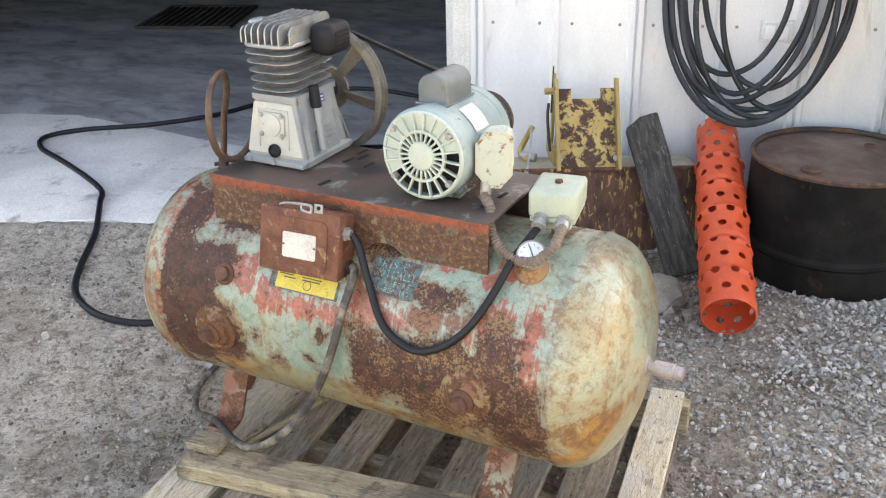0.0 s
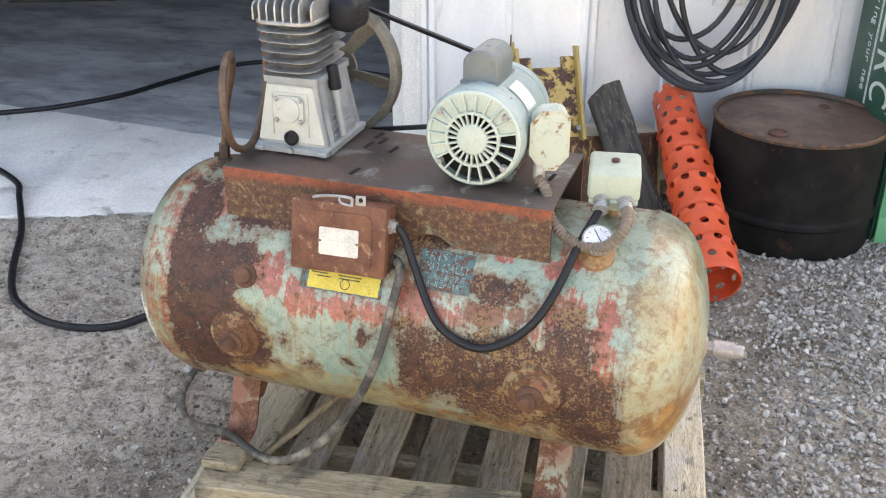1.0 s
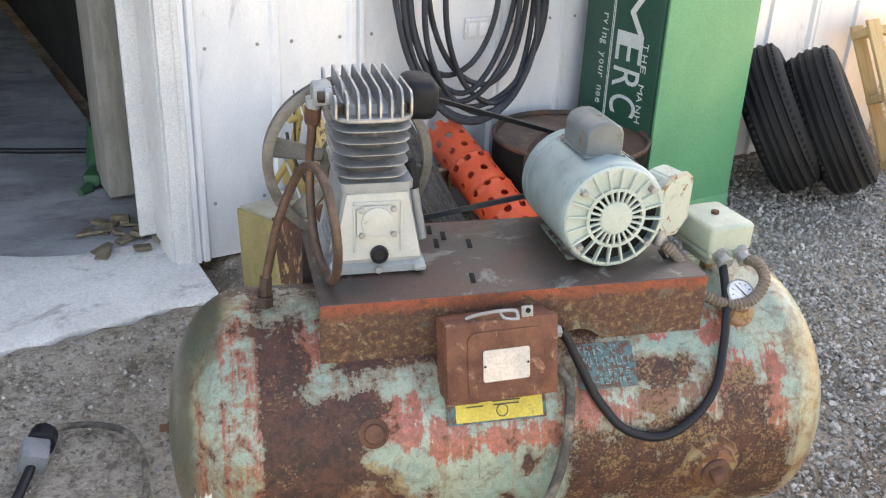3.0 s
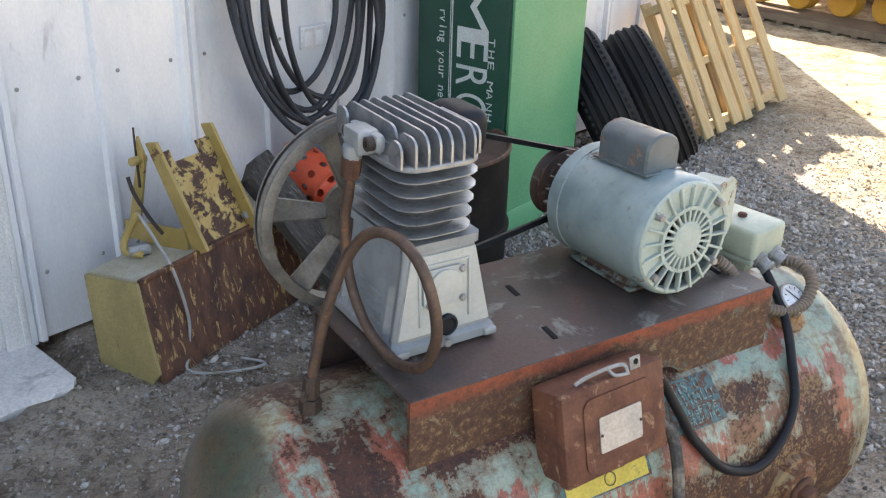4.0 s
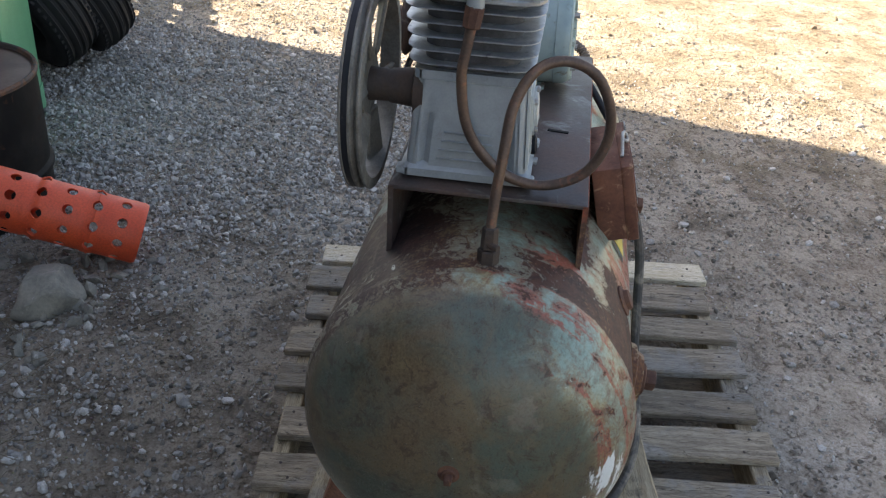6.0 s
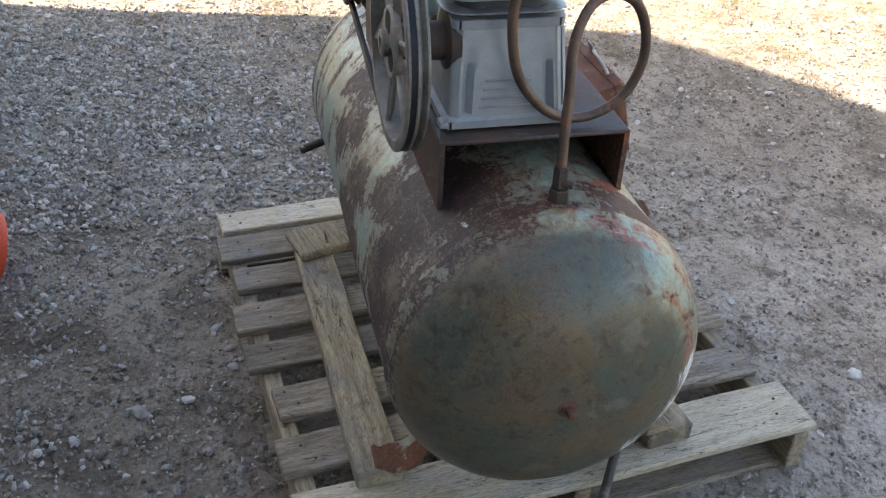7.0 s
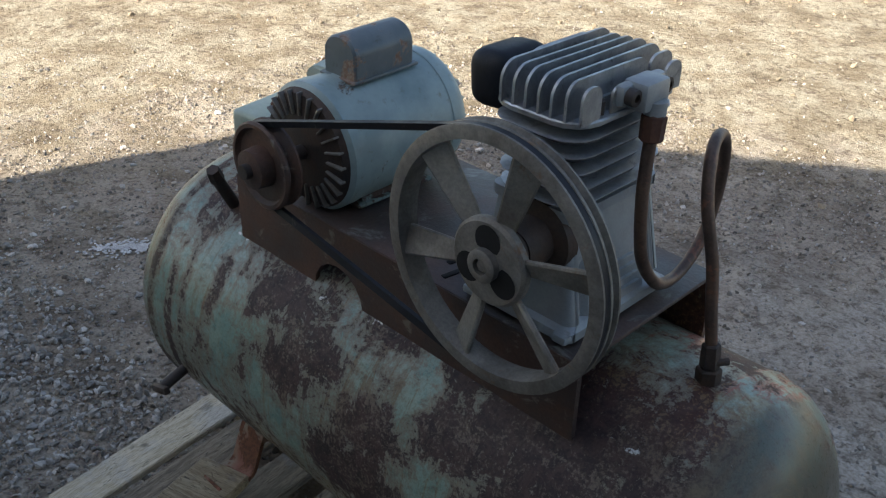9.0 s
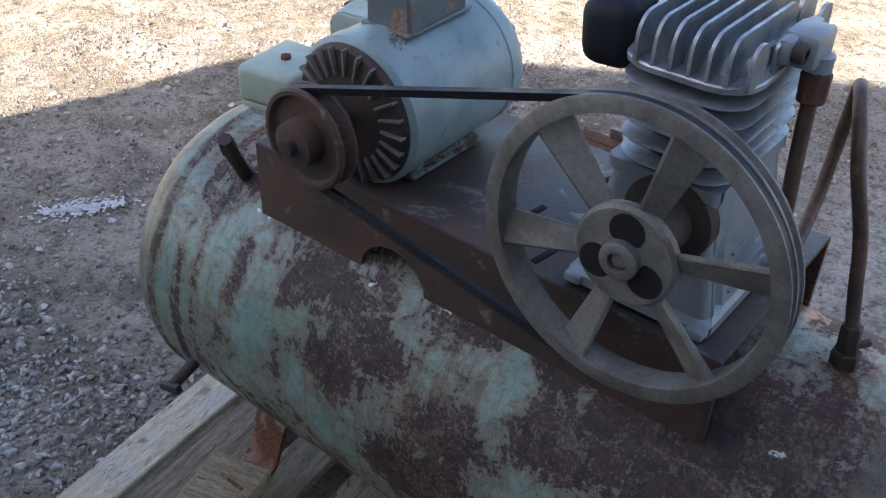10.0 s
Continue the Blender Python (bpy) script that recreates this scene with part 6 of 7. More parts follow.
for x in (-.50, -.17, .17, .50):
    bm = B()
    box(bm, (x, 0, .008), (.09, PWID, .014), None, .003, 1)
    part("bottom_board", bm, WOOD, pallet, "", PAL)


def loose_board(name, p0, p1, w, h, z, label, material=None, seed=0.0):
    p0, p1 = Vector((*p0, z)), Vector((*p1, z))
    d = p1 - p0
    bm = B()
    box(bm, (0, 0, h / 2), (d.length, w, h), None, .004, 1)
    bmesh.ops.subdivide_edges(bm, edges=[e for e in bm.edges if e.calc_length() > .12], cuts=8)
    rough_up(bm, .003, 12, seed)
    m = Matrix.Translation((p0 + p1) / 2) @ pose(0, 0, 0, 0, 0, math.degrees(math.atan2(d.y, d.x)))
    ob = solid(name, bm, material or WOODX, label, "board")
    ob.matrix_basis = m
    return ob


DECKTOP = GZ + .126
loose_board("plank", (-1.425, 1.385), (-.74, 1.495), .10, .042, DECKTOP + .001, "split weathered plank lying under the front legs", ROTTEN, 1)
loose_board("wood_block", (-1.432, 1.418), (-1.345, 1.432), .062, .022, DECKTOP + .044, "short block of split wood on the plank", ROTTEN, 4)
loose_board("wood_strip", (-1.352, 1.475), (-1.272, 1.79), .014, .018, DECKTOP + .001, "thin split strip of pale wood on the pallet", ROTTEN, 8)
loose_board("plank", (-1.42, 1.955), (-.66, 1.995), .085, .040, DECKTOP + .001, "long cracked grey plank under the rear legs", None, 2)
loose_board("wood_block", (-.735, 1.962), (-.625, 1.992), .13, .022, DECKTOP + .042, "split wood block under the tank's foot", None, 6)

# ---- along the wall ----
# old loader bucket
bucket = thing("loader_bucket", BK @ pose(.1, -.25, GZ), "old yellow loader bucket, face worn to rust", "bucket")
S0, S1 = -.286, .47
prof = [(-.372, .255), (-.396, .12), (-.424, -.01), (-.430, GZ + .003)]        # the curved front, (y, z)
bm = B()
line = smooth_line([(0, y, z) for y, z in prof], .03)
a = [bm.verts.new((S0, p.y, p.z)) for p in line]
b = [bm.verts.new((S1, p.y, p.z)) for p in line]
a2 = [bm.verts.new((S0, p.y + .010, p.z + .004)) for p in line]
b2 = [bm.verts.new((S1, p.y + .010, p.z + .004)) for p in line]
for i in range(len(line) - 1):
    bm.faces.new((a[i], b[i], b[i + 1], a[i + 1]))
    bm.faces.new((a2[i], a2[i + 1], b2[i + 1], b2[i]))
    bm.faces.new((a[i], a[i + 1], a2[i + 1], a2[i]))
    bm.faces.new((b[i], b2[i], b2[i + 1], b[i + 1]))
bm.faces.new((a[0], a2[0], b2[0], b[0]))
part("front_plate", bm, BUCKET, bucket, "rust-worn curved plate", BK)
for s in (S0 - .005, S1 + .005):
    bm = B()
    prism(bm, [(-.378, .262), (-.400, .12), (-.428, -.01), (-.40, GZ + .001), (-.19, GZ + .001), (-.17, .235)], .010, Matrix.Translation((s, 0, 0)) @ Matrix(((0, 0, 1, 0), (1, 0, 0, 0), (0, 1, 0, 0), (0, 0, 0, 1))))
    part("side_plate", bm, BUCKETSIDE, bucket, "dull yellow side plate", BK)
bm = B()
box(bm, ((S0 + S1) / 2, -.272, .250), (S1 - S0 - .002, .205, .010), pose(0, 0, 0, -7, 0, 0), .002)
part("top_plate", bm, BUCKETTOP, bucket, "dusty cream top plate", BK)
bm = B()
box(bm, ((S0 + S1) / 2, -.376, .262), (S1 - S0, .014, .016), None, .003)
part("lip", bm, BUCKET, bucket, "", BK)
# its hinge bracket: worn plate between two arms
brk = Matrix.Translation((.062, -.365, .262)) @ pose(0, 0, 0, 90 - 27, 0, 0)       # x along the wall, y up the plate
bm = B()
prism(bm, [(-.105, 0), (.105, 0), (.105, .30), (.055, .30), (.055, .262), (-.055, .262), (-.055, .30), (-.105, .30)], .010, brk)
part("hinge_plate", bm, YELLOWWORN, bucket, "yellow plate worn to dark steel", BK)
for x in (-.112, .112):
    bm = B()
    prism(bm, [(-.005, -.01), (-.005, .34), (.035, .33), (.048, -.01)], .012, brk @ Matrix.Translation((x, 0, 0)) @ Matrix(((0, 0, 1, 0), (0, 1, 0, 0), (1, 0, 0, 0), (0, 0, 0, 1))))
    part("hinge_arm", bm, YELLOWARM, bucket, "yellow painted arm", BK)
    bm = B()
    turned(bm, [(.012, 0), (.012, .012), (.009, .014)], brk @ Matrix.Translation((x * .93, .035, .012)), 6)
    part("bolt", bm, STEEL, bucket, "", BK)
YZ = Matrix(((0, 0, 1, 0), (1, 0, 0, 0), (0, 1, 0, 0), (0, 0, 0, 1)))      # polygon in y, z; thickness along x
bm = B()
prism(bm, [(-.345, .255), (-.090, .245), (-.090, .300), (-.335, .325)], .010, Matrix.Translation((-.058, 0, 0)) @ YZ)
part("side_lug", bm, YELLOWARM, bucket, "", BK)
bm = B()
prism(bm, [(-.085, .245), (-.128, .247), (-.190, .500), (-.186, .530), (-.168, .575), (-.158, .50)], .010, Matrix.Translation((-.047, 0, 0)) @ YZ)
part("rear_arm", bm, YELLOWARM, bucket, "upright yellow arm", BK)
bm = B()
rod(bm, (-.085, -.171, .506), (-.030, -.171, .506), .013, .013, 14, .002)
part("pin_barrel", bm, YELLOWARM, bucket, "", BK)
bm = B()
rod(bm, (-.056, -.165, .42), (-.052, -.160, .60), .0045, .003, 8)
sweep(bm, smooth_line([(-.062, -.125, .445), (-.068, -.150, .40), (-.068, -.200, .34), (-.066, -.250, .295)], .01), .006, 8)
part("pin", bm, DARKIRON, bucket, "dark hinge pin and rod", BK)
bm = B()
sweep(bm, smooth_line([(-.150, -.255, .262), (-.175, -.215, .270), (-.170, -.205, .300), (-.135, -.235, .385)], .01), .011, 10)
part("pivot", bm, YELLOWARM, bucket, "bent yellow arm", BK)
bm = B()
rod(bm, (-.175, -.22, .272), (-.120, -.250, .268), .016, .016, 14, .002)
part("pivot_tube", bm, STEEL, bucket, "pale steel tube", BK)
bm = B()
cl = smooth_line([(-.138, -.235, .385), (-.150, -.31, .32), (-.165, -.385, .25), (-.150, -.41, .10), (-.165, -.415, .0), (-.20, -.45, GZ + .01), (-.12, -.56, GZ + .008), (-.05, -.60, GZ + .01), (-.06, -.52, GZ + .008)], .012)
sweep(bm, cl, .0045, 8)
ob = solid("rope", bm, ROPE, "thin grey rope hanging over the bucket", "rope", BK)

# charred plank leaning on the bucket
bm = B()
box(bm, (0, 0, .31), (.124, .066, .60), None, .004, 1)
bmesh.ops.subdivide_edges(bm, edges=[e for e in bm.edges if e.calc_length() > .2], cuts=26)
bmesh.ops.subdivide_edges(bm, edges=[e for e in bm.edges if .08 < e.calc_length() < .2 and abs(e.verts[0].co.z - e.verts[1].co.z) < .01], cuts=7)
rough_up(bm, .005, 10, 3)
for v in bm.verts:                              # long splits and a broken corner
    g = noise.noise(Vector((v.co.x * 42, v.co.y * 42, v.co.z * 5)))
    if g > .12:
        v.co.y *= 1 - .35 * min(1, (g - .12) * 4)
    if v.co.z > .55 and v.co.x < 0:
        v.co.z -= .03 * min(1, -v.co.x * 18)
p0, p1 = BK @ Vector((.375, -.68, GZ + .01)), BK @ Vector((.250, -.315, .45))
ax = (p1 - p0).normalized()
side = (BK.to_3x3() @ Vector((1, -.15, 0))).normalized()
side = (side - ax * side.dot(ax)).normalized()
m = Matrix((side, ax.cross(side), ax)).transposed().to_4x4()
m.translation = p0
ob = solid("old_plank", bm, DARKWOOD, "thick dark weathered plank leaning on the bucket", "plank")
ob.matrix_basis = m

# perforated orange pipe leaning on the wall
q0, q1 = Vector((-.437, 2.750, .034)), Vector((-.700, 3.600, .345))
axis = (q1 - q0)
LEN = axis.length
OM = Matrix.Translation(q0) @ axis.to_track_quat("Z", "Y").to_matrix().to_4x4()
NP, OR = 144, .083
collars = [.135, .275, .43, .565, .72]
stations = sorted(set([0, .01] + [round(.022 + .00725 * k, 4) for k in range(int((LEN - .03) / .00725))] + [LEN]))
holes_s = [.058 + .0725 * k for k in range(int((LEN - .06) / .0725) + 1)]


def pipe_r(s):
    r = OR
    for c in collars:
        r += .009 * max(0, 1 - abs(s - c) / .016) + (.004 if 0 < c - s < .13 else 0)
    return r - .006 * (s / LEN)


bm = B()
grid = [[bm.verts.new(OM @ Vector((pipe_r(s) * math.cos(2 * math.pi * k / NP), pipe_r(s) * math.sin(2 * math.pi * k / NP), s))) for k in range(NP)] for s in stations]
for j in range(len(stations) - 1):
    for k in range(NP):
        bm.faces.new((grid[j][k], grid[j][(k + 1) % NP], grid[j + 1][(k + 1) % NP], grid[j + 1][k]))
# drill the holes: faces within a disc fall away, their rim is drawn onto a circle
cut = []
PER = 9
cents = [(hs, 2 * math.pi * (i + .5 * (n_ % 2)) / PER) for n_, hs in enumerate(holes_s) for i in range(PER)]
inv = OM.inverted()
HR = .0140
for f in bm.faces:
    c = inv @ f.calc_center_median()
    ang = math.atan2(c.y, c.x)
    for hs, ha in cents:
        da = (ang - ha + math.pi) % (2 * math.pi) - math.pi
        if (c.z - hs) ** 2 + (da * OR) ** 2 < HR ** 2:
            cut.append(f)
            break
bmesh.ops.delete(bm, geom=cut, context="FACES")
for v in bm.verts:
    if v.is_boundary:
        c = inv @ v.co
        if .02 < c.z < LEN - .02:
            ang = math.atan2(c.y, c.x)
            best = min(cents, key=lambda h: (c.z - h[0]) ** 2 + ((((ang - h[1] + math.pi) % (2 * math.pi)) - math.pi) * OR) ** 2)
            da = ((ang - best[1] + math.pi) % (2 * math.pi)) - math.pi
            u = Vector((da * OR, c.z - best[0]))
            if u.length > 1e-6:
                u = u.normalized() * HR
            r = pipe_r(c.z)
            na = best[1] + u.x / OR
            v.co = OM @ Vector((r * math.cos(na), r * math.sin(na), best[0] + u.y))
bmesh.ops.recalc_face_normals(bm, faces=bm.faces)
bmesh.ops.solidify(bm, geom=list(bm.faces), thickness=.004)
solid("perforated_pipe", bm, ORANGE, "orange perforated plastic pipe leaning on the wall", "pipe", sharp=.9)

# field stone
bm = B()
bmesh.ops.create_icosphere(bm, subdivisions=4, radius=1, matrix=Matrix.Translation((-.70, 2.895, GZ + .036)) @ pose(0, 0, 0, 8, -12, -35) @ Matrix.Diagonal((.112, .080, .084, 1)))
c = Vector((-.70, 2.895, GZ + .036))
cuts = [(Vector((.3, -.75, .55)).normalized(), .058), (Vector((-.8, -.5, .2)).normalized(), .078), (Vector((.15, .1, 1)).normalized(), .058), (Vector((.75, -.6, -.1)).normalized(), .080),
        (Vector((-.5, .1, .85)).normalized(), .062), (Vector((.8, .3, .5)).normalized(), .078), (Vector((-.2, .9, .3)).normalized(), .064)]
for v in bm.verts:                              # flat broken faces
    d = v.co - c
    for nrm, off in cuts:
        k = d.dot(nrm)
        if k > off:
            d -= nrm * (k - off) * .93
    v.co = c + d * (1 + .10 * noise.noise(d * 22) + .04 * noise.noise(d * 70))
solid("field_stone", bm, ROCK, "pale angular field stone on the gravel", "rock", sharp=.45)
spots = []
for i in range(60):
    a, r = rng.uniform(0, 6.28), rng.uniform(.06, .45)
    spots.append((-.62 + r * math.cos(a), 2.87 + r * .6 * math.sin(a), rng.uniform(.014, .028)))
stones("cobbles", spots, "larger loose stones beside the field stone", ROCK)

# oil drum
DC = Vector((-.242, 3.448, 0))
drum = thing("oil_drum", Matrix.Translation((*DC.xy, GZ)), "black oil drum with rusted top, sunk in gravel", "drum")
DR, DT = .293, .376
DM = Matrix.Translation(DC)
bm = B()
turned(bm, [(DR - .01, GZ - .02), (DR, GZ), (DR, .055), (DR + .010, .066), (DR + .010, .078), (DR, .090), (DR, DT - .06), (DR - .002, DT - .012), (DR - .001, DT - .001)], DM, 80, False)
part("drum_body", bm, DRUMBLACK, drum, "scuffed black drum wall")
bm = B()
turned(bm, [(DR - .014, DT - .008), (DR + .004, DT - .012), (DR + .006, DT - .002), (DR + .001, DT + .005), (DR - .006, DT + .003), (DR - .010, DT - .010)], DM, 80, False)
part("rim", bm, DRUMRIM, drum, "rusty rolled rim")
bm = B()
turned(bm, [(DR - .007, DT - .011), (DR - .02, DT - .0105), (.16, DT - .008), (.002, DT - .007)], DM, 80)
part("drum_top", bm, DRUMTOP, drum, "rusty brown drum head")
bm = B()
turned(bm, [(.034, 0), (.033, .007), (.027, .010), (.024, .004), (.010, .003)], Matrix.Translation((-.312, 3.258, DT - .009)), 24)
part("bung", bm, RUST, drum, "rusty screw bung")
bm = B()
turned(bm, [(.020, 0), (.019, .006), (.012, .006)], Matrix.Translation((-.16, 3.60, DT - .009)), 20)
part("bung", bm, RUST, drum, "small vent bung")
bm = B()
box(bm, DC + Vector((.285 * math.cos(-.55), .285 * math.sin(-.55), .24)), (.003, .030, .085), pose(0, 0, 0, 0, 8, math.degrees(-.55)))
part("drum_label", bm, BLANK, drum, "torn pale paper label")

# coil of air hose hanging on the wall
hose = thing("hose_coil", WM @ pose(.76, -.1, 1.5), "coil of black and grey air hose hanging on the wall", "hose")
turns = [(.70, .350, .405, -.30), (.64, .300, .47, -.27), (.74, .255, .52, -.22), (.68, .330, .395, -.33), (.78, .215, .45, -.25), (.62, .215, .56, -.19), (.74, .290, .425, -.29), (.72, .335, .44, -.26), (.66, .260, .50, -.23)]
pts = []
for i, (cs, hw, zb, dd) in enumerate(turns):
    for k in range(12):
        a = 2 * math.pi * k / 12 + math.pi / 2
        u = .5 + .5 * math.sin(a)
        z = zb + .016 + (1.53 - zb) * u
        w = hw * (1 - .45 * u ** 2.2)
        dep = .60 * dd * (1 - u) - .05 * u
        pts.append((cs + .002 - .97 * w * math.cos(a) + .012 * math.sin(i * 7 + k), dep + .012 * math.sin(i * 3 + k * 2), z))
bm = B()
sweep(bm, smooth_line(pts, .03), .0108, 10)
part("air_hose", bm, HOSE, hose, "scuffed rubber hose", WM)
bm = B()
rod(bm, (.715, 0, 1.53), (.715, -.16, 1.53), .012, .012, 10)
rod(bm, (.715, -.16, 1.53), (.715, -.18, 1.60), .012, .012, 10)
part("hook", bm, STEEL, hose, "steel wall hook", WM)

# outlet cover on the wall
plate = thing("outlet_cover", WM @ pose(.80, -.01, .70), "painted double outlet cover on the wall", "outlet")
bm = B()
box(bm, (.796, -.006, .719), (.118, .012, .082), None, .004)
part("cover", bm, TRIMPAINT, plate, "", WM)
bm = B()
for x in (.769, .819):
    box(bm, (x, -.013, .714), (.036, .004, .05), None, .002)
box(bm, (.796, -.013, .751), (.10, .006, .006), None, .001)
part("flap", bm, WALLPAINT, plate, "", WM)

# tall green box with a dark lettered side
GBM = Matrix.Translation((.070, 3.405, GZ)) @ pose(0, 0, 0, 0, 0, 20.3)     # x along its green face, y to the back
GW, GD, GH = .50, .42, 1.55
gbox = thing("sign_box", GBM, "tall green metal sign box with a dark lettered side", "sign box")
bm = B()
box(bm, (GW / 2, GD / 2, GH / 2 + .03), (GW - .004, GD - .004, GH - .06), None, .004)
part("body", bm, GREENDARK, gbox, "", GBM)
bm = B()
box(bm, (GW / 2, -.001, GH / 2), (GW, .012, GH), None, .003)
part("front_panel", bm, GREENLIGHT, gbox, "bright green smooth panel", GBM)
bm = B()
box(bm, (GW / 2, -.008, .05), (GW, .006, .10), None, .002)
part("kick_strip", bm, GREENLIGHT, gbox, "", GBM)
bm = B()
box(bm, (-.002, GD / 2 + .006, GH / 2), (.010, GD - .01, GH), None, .003)
part("sign_panel", bm, GREENDARK, gbox, "dark green sign panel", GBM)
LM = GBM @ Matrix(((0, 0, -1, -.0075), (0, -1, 0, 0), (-1, 0, 0, 0), (0, 0, 0, 1)))        # text x runs down, text y towards the front


def sign_text(text, size, y_back, z_top, width):
    letters(text, size, LM @ Matrix.Translation((-z_top, -y_back, 0)), SIGNWHITE, gbox, "white sign letter", width, .0006)


sign_text("M", .205, .175, 1.000, .235)
sign_text("ERC", .205, .175, .775, .325)
sign_text("THE MANH", .040, .083, .762, .315)
sign_text("rving your nee", .050, .305, .835, .365)
strokes = [(.262, .75, .005, .68), (.270, .75, .0025, .68)]
for y, z, w, h in strokes:
    bm = B()
    box(bm, (-.0075, y, z), (.001, w, h))
    part("sign_stroke", bm, SIGNWHITE, gbox, "white sign stroke", GBM)
for x in (.16, .36):
    bm = B()
    turned(bm, [(.009, 0), (.009, .004)], GBM @ Matrix.Translation((x, -.006, 1.16)) @ pose(0, 0, 0, 90), 10)
    part("screw_head", bm, DARKIRON, gbox)
bm = B()
turned(bm, [(.005, 0), (.005, .003)], GBM @ Matrix.Translation((.30, -.0105, .07)) @ pose(0, 0, 0, 90), 8)
part("screw_head", bm, DARKIRON, gbox)


# tyres leaning beside it
def tyre(m, label):
    t = thing("tyre", m, label, "tyre", "tyres beside the sign box")
    bm = B()
    prof = [(.205, -.075), (.215, -.092), (.25, -.108), (.285, -.104), (.308, -.090), (.320, -.074)]
    for g in (-.055, -.018, .018, .055):
        cr = .334 - 2.6 * g * g
        prof += [(cr, g - .012), (cr - .008, g - .005), (cr - .008, g + .005), (cr, g + .012)]
    prof += [(.320, .074), (.308, .090), (.285, .104), (.25, .108), (.215, .092), (.205, .075)]
    turned(bm, prof + [(.200, .06), (.200, -.06), prof[0]], m, 64, False)
    part("carcass", bm, TYRE, t, "worn black tread and sidewalls")
    bm = B()
    for k in range(60):
        a = 2 * math.pi * k / 60
        for yy in (-.078, .078):
            box(bm, m @ pose(0, 0, 0, 0, 0, math.degrees(a)) @ Vector((.3125, 0, yy)), (.012, .016, .018), m.to_3x3().to_4x4() @ pose(0, 0, 0, 0, 0, math.degrees(a)))
    tagged(part("shoulder_block", bm, TYRE, t), kind="stuff")
    bm = B()
    turned(bm, [(.203, -.06), (.190, -.05), (.150, -.02), (.07, -.005), (.01, -.005)], m, 40)
    part("wheel_disc", bm, DARKIRON, t, "dark steel wheel")
    bm = B()
    turned(bm, [(.200, -.082), (.206, -.085), (.206, -.078), (.198, -.070), (.200, -.082)], m, 48, False)
    part("wheel_rim", bm, STEEL, t, "worn bright rim edge")
    return t


# z of a tyre's frame is its axle
def axle(p, az, tilt):
    d = Vector((math.cos(radians(az)) * math.cos(radians(tilt)), math.sin(radians(az)) * math.cos(radians(tilt)), math.sin(radians(tilt))))
    return Matrix.Translation(p) @ d.to_track_quat("Z", "Y").to_matrix().to_4x4()


tyre(axle((.865, 3.80, GZ + .335), 150, -30), "worn black tyre leaning beside the green box")
tyre(axle((1.10, 3.745, GZ + .335), 148, -30), "worn black tyre leaning on another tyre")


# pallets leaning on the wall
def leaning_pallet(m, label, across, behind):
    t = thing("wooden_pallet", m, label, "pallet")
    w, h = 1.05, .74
    for i, u in enumerate(across):
        bm = B()
        box(bm, (0, 0, 0), (.092 + .012 * math.sin(i * 4.1), .018, h + .012 * math.sin(i * 2.7)), pose(0, 0, 0, 0, .6 * math.sin(i * 1.9), 0), .003, 1)
        rough_up(bm, .003, 5, i)
        part("deck_board", bm, PALEWOOD, t, "", m @ pose(u, -.055, h / 2))
    for z in (.05, h / 2, h - .05):
        bm = B()
        box(bm, (0, 0, z), (w, .09, .04), None, .003, 1)
        part("stringer", bm, PALEWOOD, t, "", m)
    for u in behind:
        bm = B()
        box(bm, (u, .055, h / 2), (.09, .016, h), None, .003, 1)
        part("back_board", bm, PALEWOOD, t, "", m)
    return t


leaning_pallet(Matrix.Translation((2.07, 4.03, GZ + .01)) @ pose(0, 0, 0, -29, 0, 19), "pale new wooden pallet leaning against the shed", (-.48, -.33, -.14, -.01, .18, .48), (-.45, .0, .45))

# tracked machine at the far side of the yard
mach = thing("tracked_machine", pose(5.32, 5.95, GZ, 0, 0, 98), "yellow tracked machine parked in the yard", "machine")
MMX = mach.matrix_basis.copy()
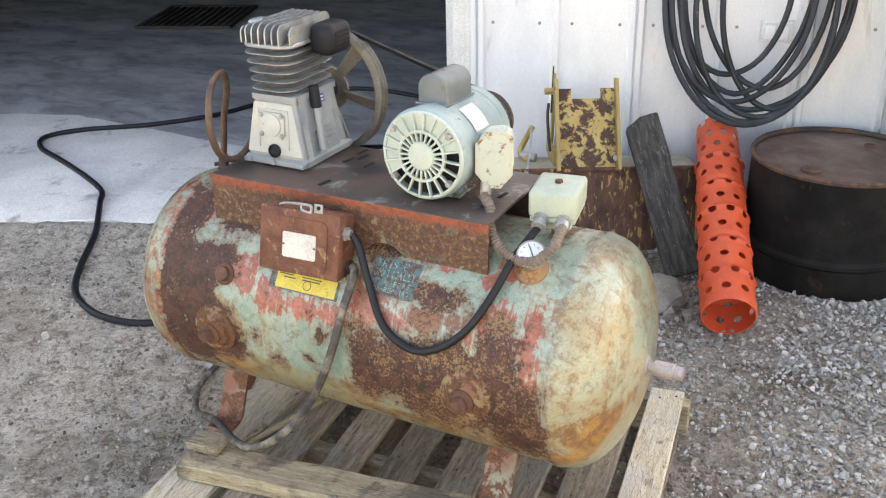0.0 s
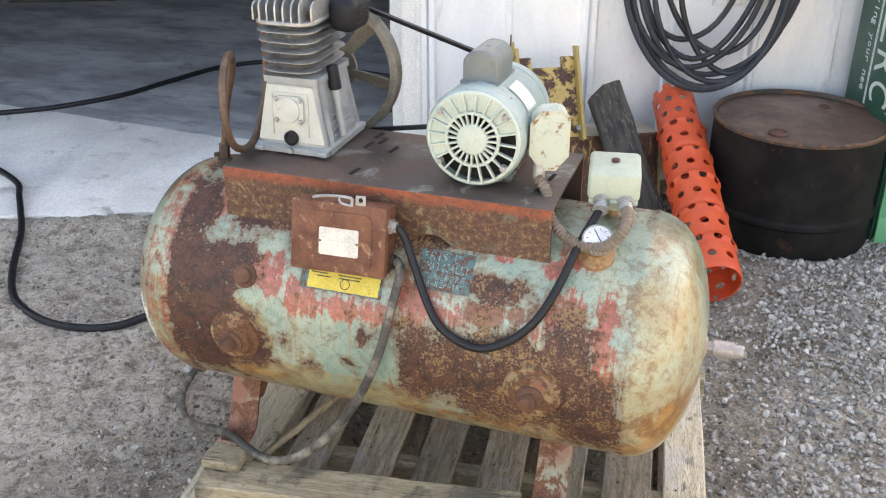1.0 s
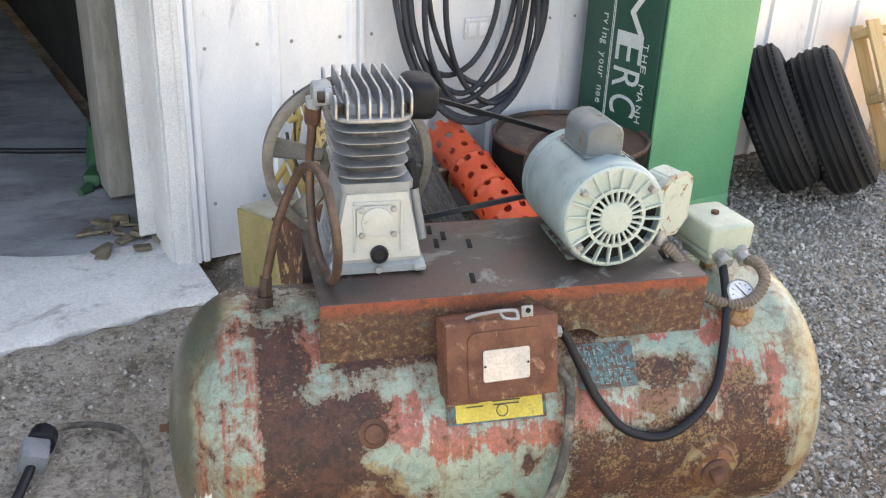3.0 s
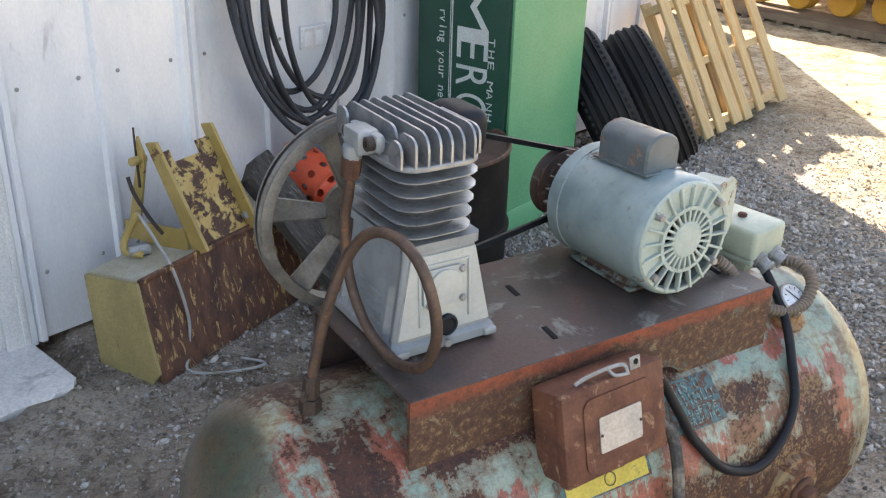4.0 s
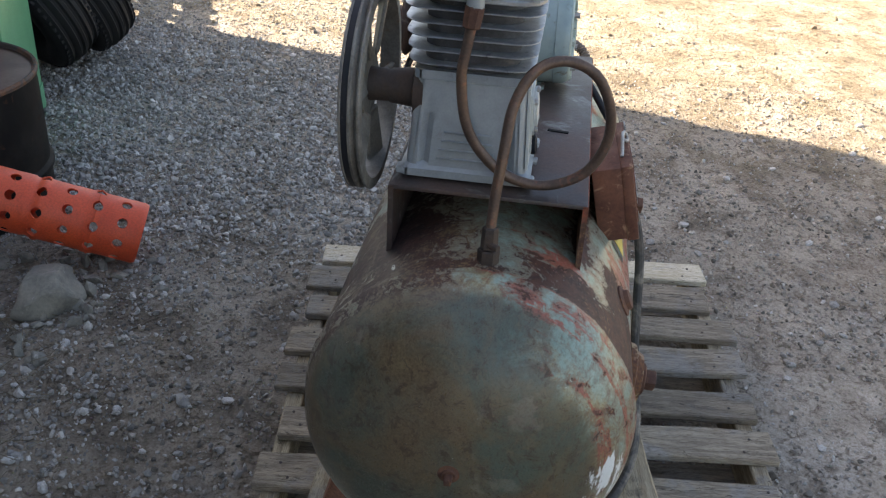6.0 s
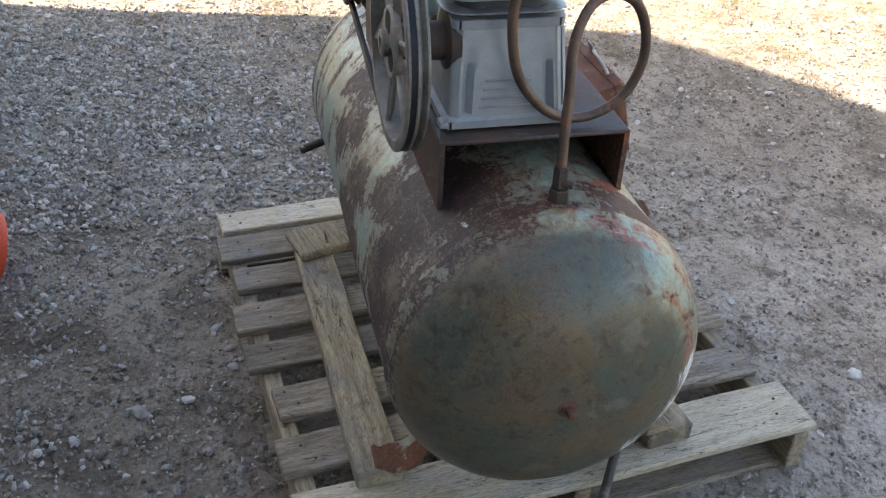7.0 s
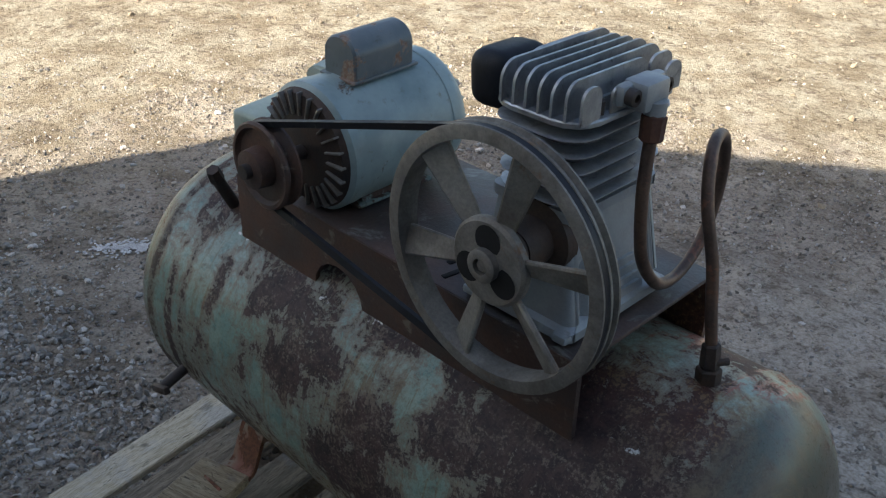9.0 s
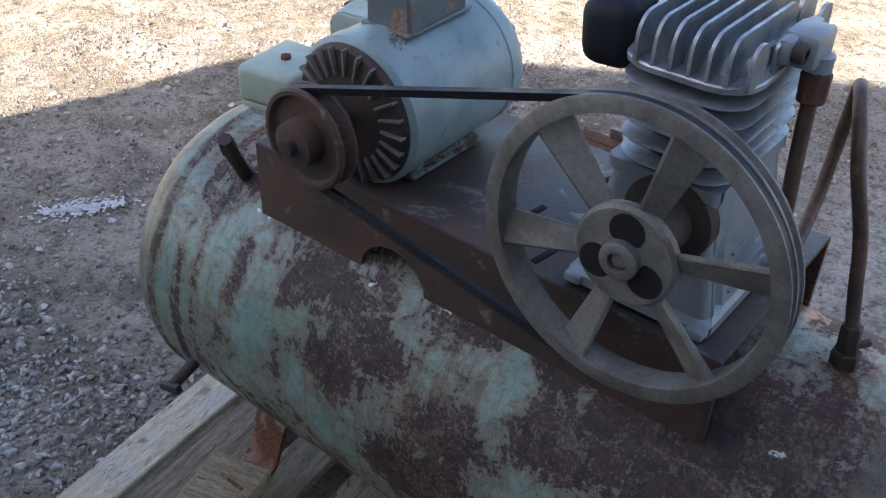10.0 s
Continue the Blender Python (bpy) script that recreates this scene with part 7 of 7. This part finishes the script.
for ty_ in (-.95, .55):
    oval = [(1.25 + .36 * math.cos(a), .38 + .36 * math.sin(a)) for a in np.linspace(-math.pi / 2, math.pi / 2, 12)] + [(-1.25 + .36 * math.cos(a), .38 + .36 * math.sin(a)) for a in np.linspace(math.pi / 2, 3 * math.pi / 2, 12)]
    bm = B()
    ringo = [[bm.verts.new((x * (1 + 0), ty_ + y, z)) for y in (0, .40)] for x, z in oval]
    ringi = [[bm.verts.new((x * .965, ty_ + y, .38 + (z - .38) * .86)) for y in (0, .40)] for x, z in oval]
    no = len(oval)
    for i in range(no):
        j = (i + 1) % no
        bm.faces.new((ringo[i][0], ringo[j][0], ringo[j][1], ringo[i][1]))
        bm.faces.new((ringi[i][0], ringi[i][1], ringi[j][1], ringi[j][0]))
        bm.faces.new((ringo[i][0], ringi[i][0], ringi[j][0], ringo[j][0]))
        bm.faces.new((ringo[i][1], ringo[j][1], ringi[j][1], ringi[i][1]))
    for k in range(16):
        box(bm, (-1.2 + k * .16, ty_ + .2, .005), (.05, .42, .03))
        box(bm, (-1.2 + k * .16, ty_ + .2, .752), (.05, .42, .03))
    part("track", bm, TRACKS, mach, "muddy steel crawler track", MMX)
    for k, (wx, wr) in enumerate(((-1.25, .30), (-.75, .13), (-.38, .13), (0, .13), (.38, .13), (.75, .13), (1.25, .30))):
        bm = B()
        turned(bm, [(wr * .4, -.03), (wr * .9, -.03), (wr, -.01), (wr, .1), (wr * .6, .12), (wr * .25, .14), (.02, .14)], MMX @ Matrix.Translation((wx, ty_ + .02, .38 if wr > .2 else .19)) @ pose(0, 0, 0, 90), 24)
        part("roller", bm, MACHINE, mach, "muddy yellow roller")
    bm = B()
    box(bm, (0, ty_ + .2, .40), (2.0, .24, .22), None, .03)
    part("track_frame", bm, MACHINE, mach, "", MMX)
bm = B()
box(bm, (0, -.2, .85), (2.2, 1.0, .45), None, .06)
part("body", bm, MACHINE, mach, "yellow body", MMX)

# things just inside the garage
bm = B()
m = WM @ pose(-.46, .96, GZ + .03) @ Matrix.Diagonal((.8, .8, .8, 1))
box(bm, (0, 0, .16), (.11, .12, .26), pose(0, 0, 0, 10, 6, 0), .025, 2)
box(bm, (-.05, -.10, .05), (.09, .20, .07), pose(0, 0, 0, 0, 0, -25), .02, 2)
rod(bm, (-.10, -.19, .02), (-.16, -.24, .015), .028, .02, 14)
solid("green_machine_part", bm, GREENTOOL, "small dark green machine part by the door post", "tool", m)
bm = B()
for i in range(26):
    box(bm, (rng.uniform(-.12, .22), rng.uniform(-.32, .05), .012 + rng.uniform(0, .02)), (rng.uniform(.03, .1), rng.uniform(.02, .06), rng.uniform(.006, .02)), pose(0, 0, 0, rng.uniform(-15, 15), rng.uniform(-15, 15), rng.uniform(0, 180)), .002, 1)
solid("floor_litter", bm, STRAW, "scraps and leaves swept against the jamb", "litter", WM @ pose(-.52, .42, GZ + .02), kind="stuff")
GM = WM @ pose(-3.1, 3.5, GZ + .03, 0, 0, 6)
grate = thing("floor_grate", GM, "dark steel grating lying on the garage floor", "grate")
for x, y, w, d in ((0, -.40, .74, .04), (0, .40, .74, .04), (-.35, 0, .04, .80), (.35, 0, .04, .80)):
    bm = B()
    box(bm, (x, y, .012), (w, d, .024), None, .003)
    part("frame", bm, TARP, grate, "", GM)
for k in range(11):
    bm = B()
    box(bm, (-.30 + .06 * k, 0, .010), (.024, .78, .018), None, .002)
    part("bar", bm, TARP, grate, "", GM)

# pale spill dried on the dirt
bm = B()
for i in range(420):
    u, w = rng.normal() * .060, rng.normal() * .016 * (1 + .8 * math.sin(i))
    x, y = .51 + .55 * u - .8 * w, 1.495 + .85 * u + .5 * w
    prism(bm, [(rng.uniform(.6, 1.2) * .0058 * math.cos(a), rng.uniform(.6, 1.2) * .0044 * math.sin(a)) for a in np.linspace(0, 5.6, 6)], .002, pose(x, y, ground_z(x, y) + .005, rng.uniform(-8, 8), rng.uniform(-8, 8), rng.uniform(0, 180)))
solid("dried_spill", bm, surface("pale_crust", (0.62, 0.60, 0.58), (0.5, 0.48, 0.46), 20, 100, 0.35, 0.6, island_tint=0.15), "pale dried spill flaking on the dirt", "spill", kind="stuff")
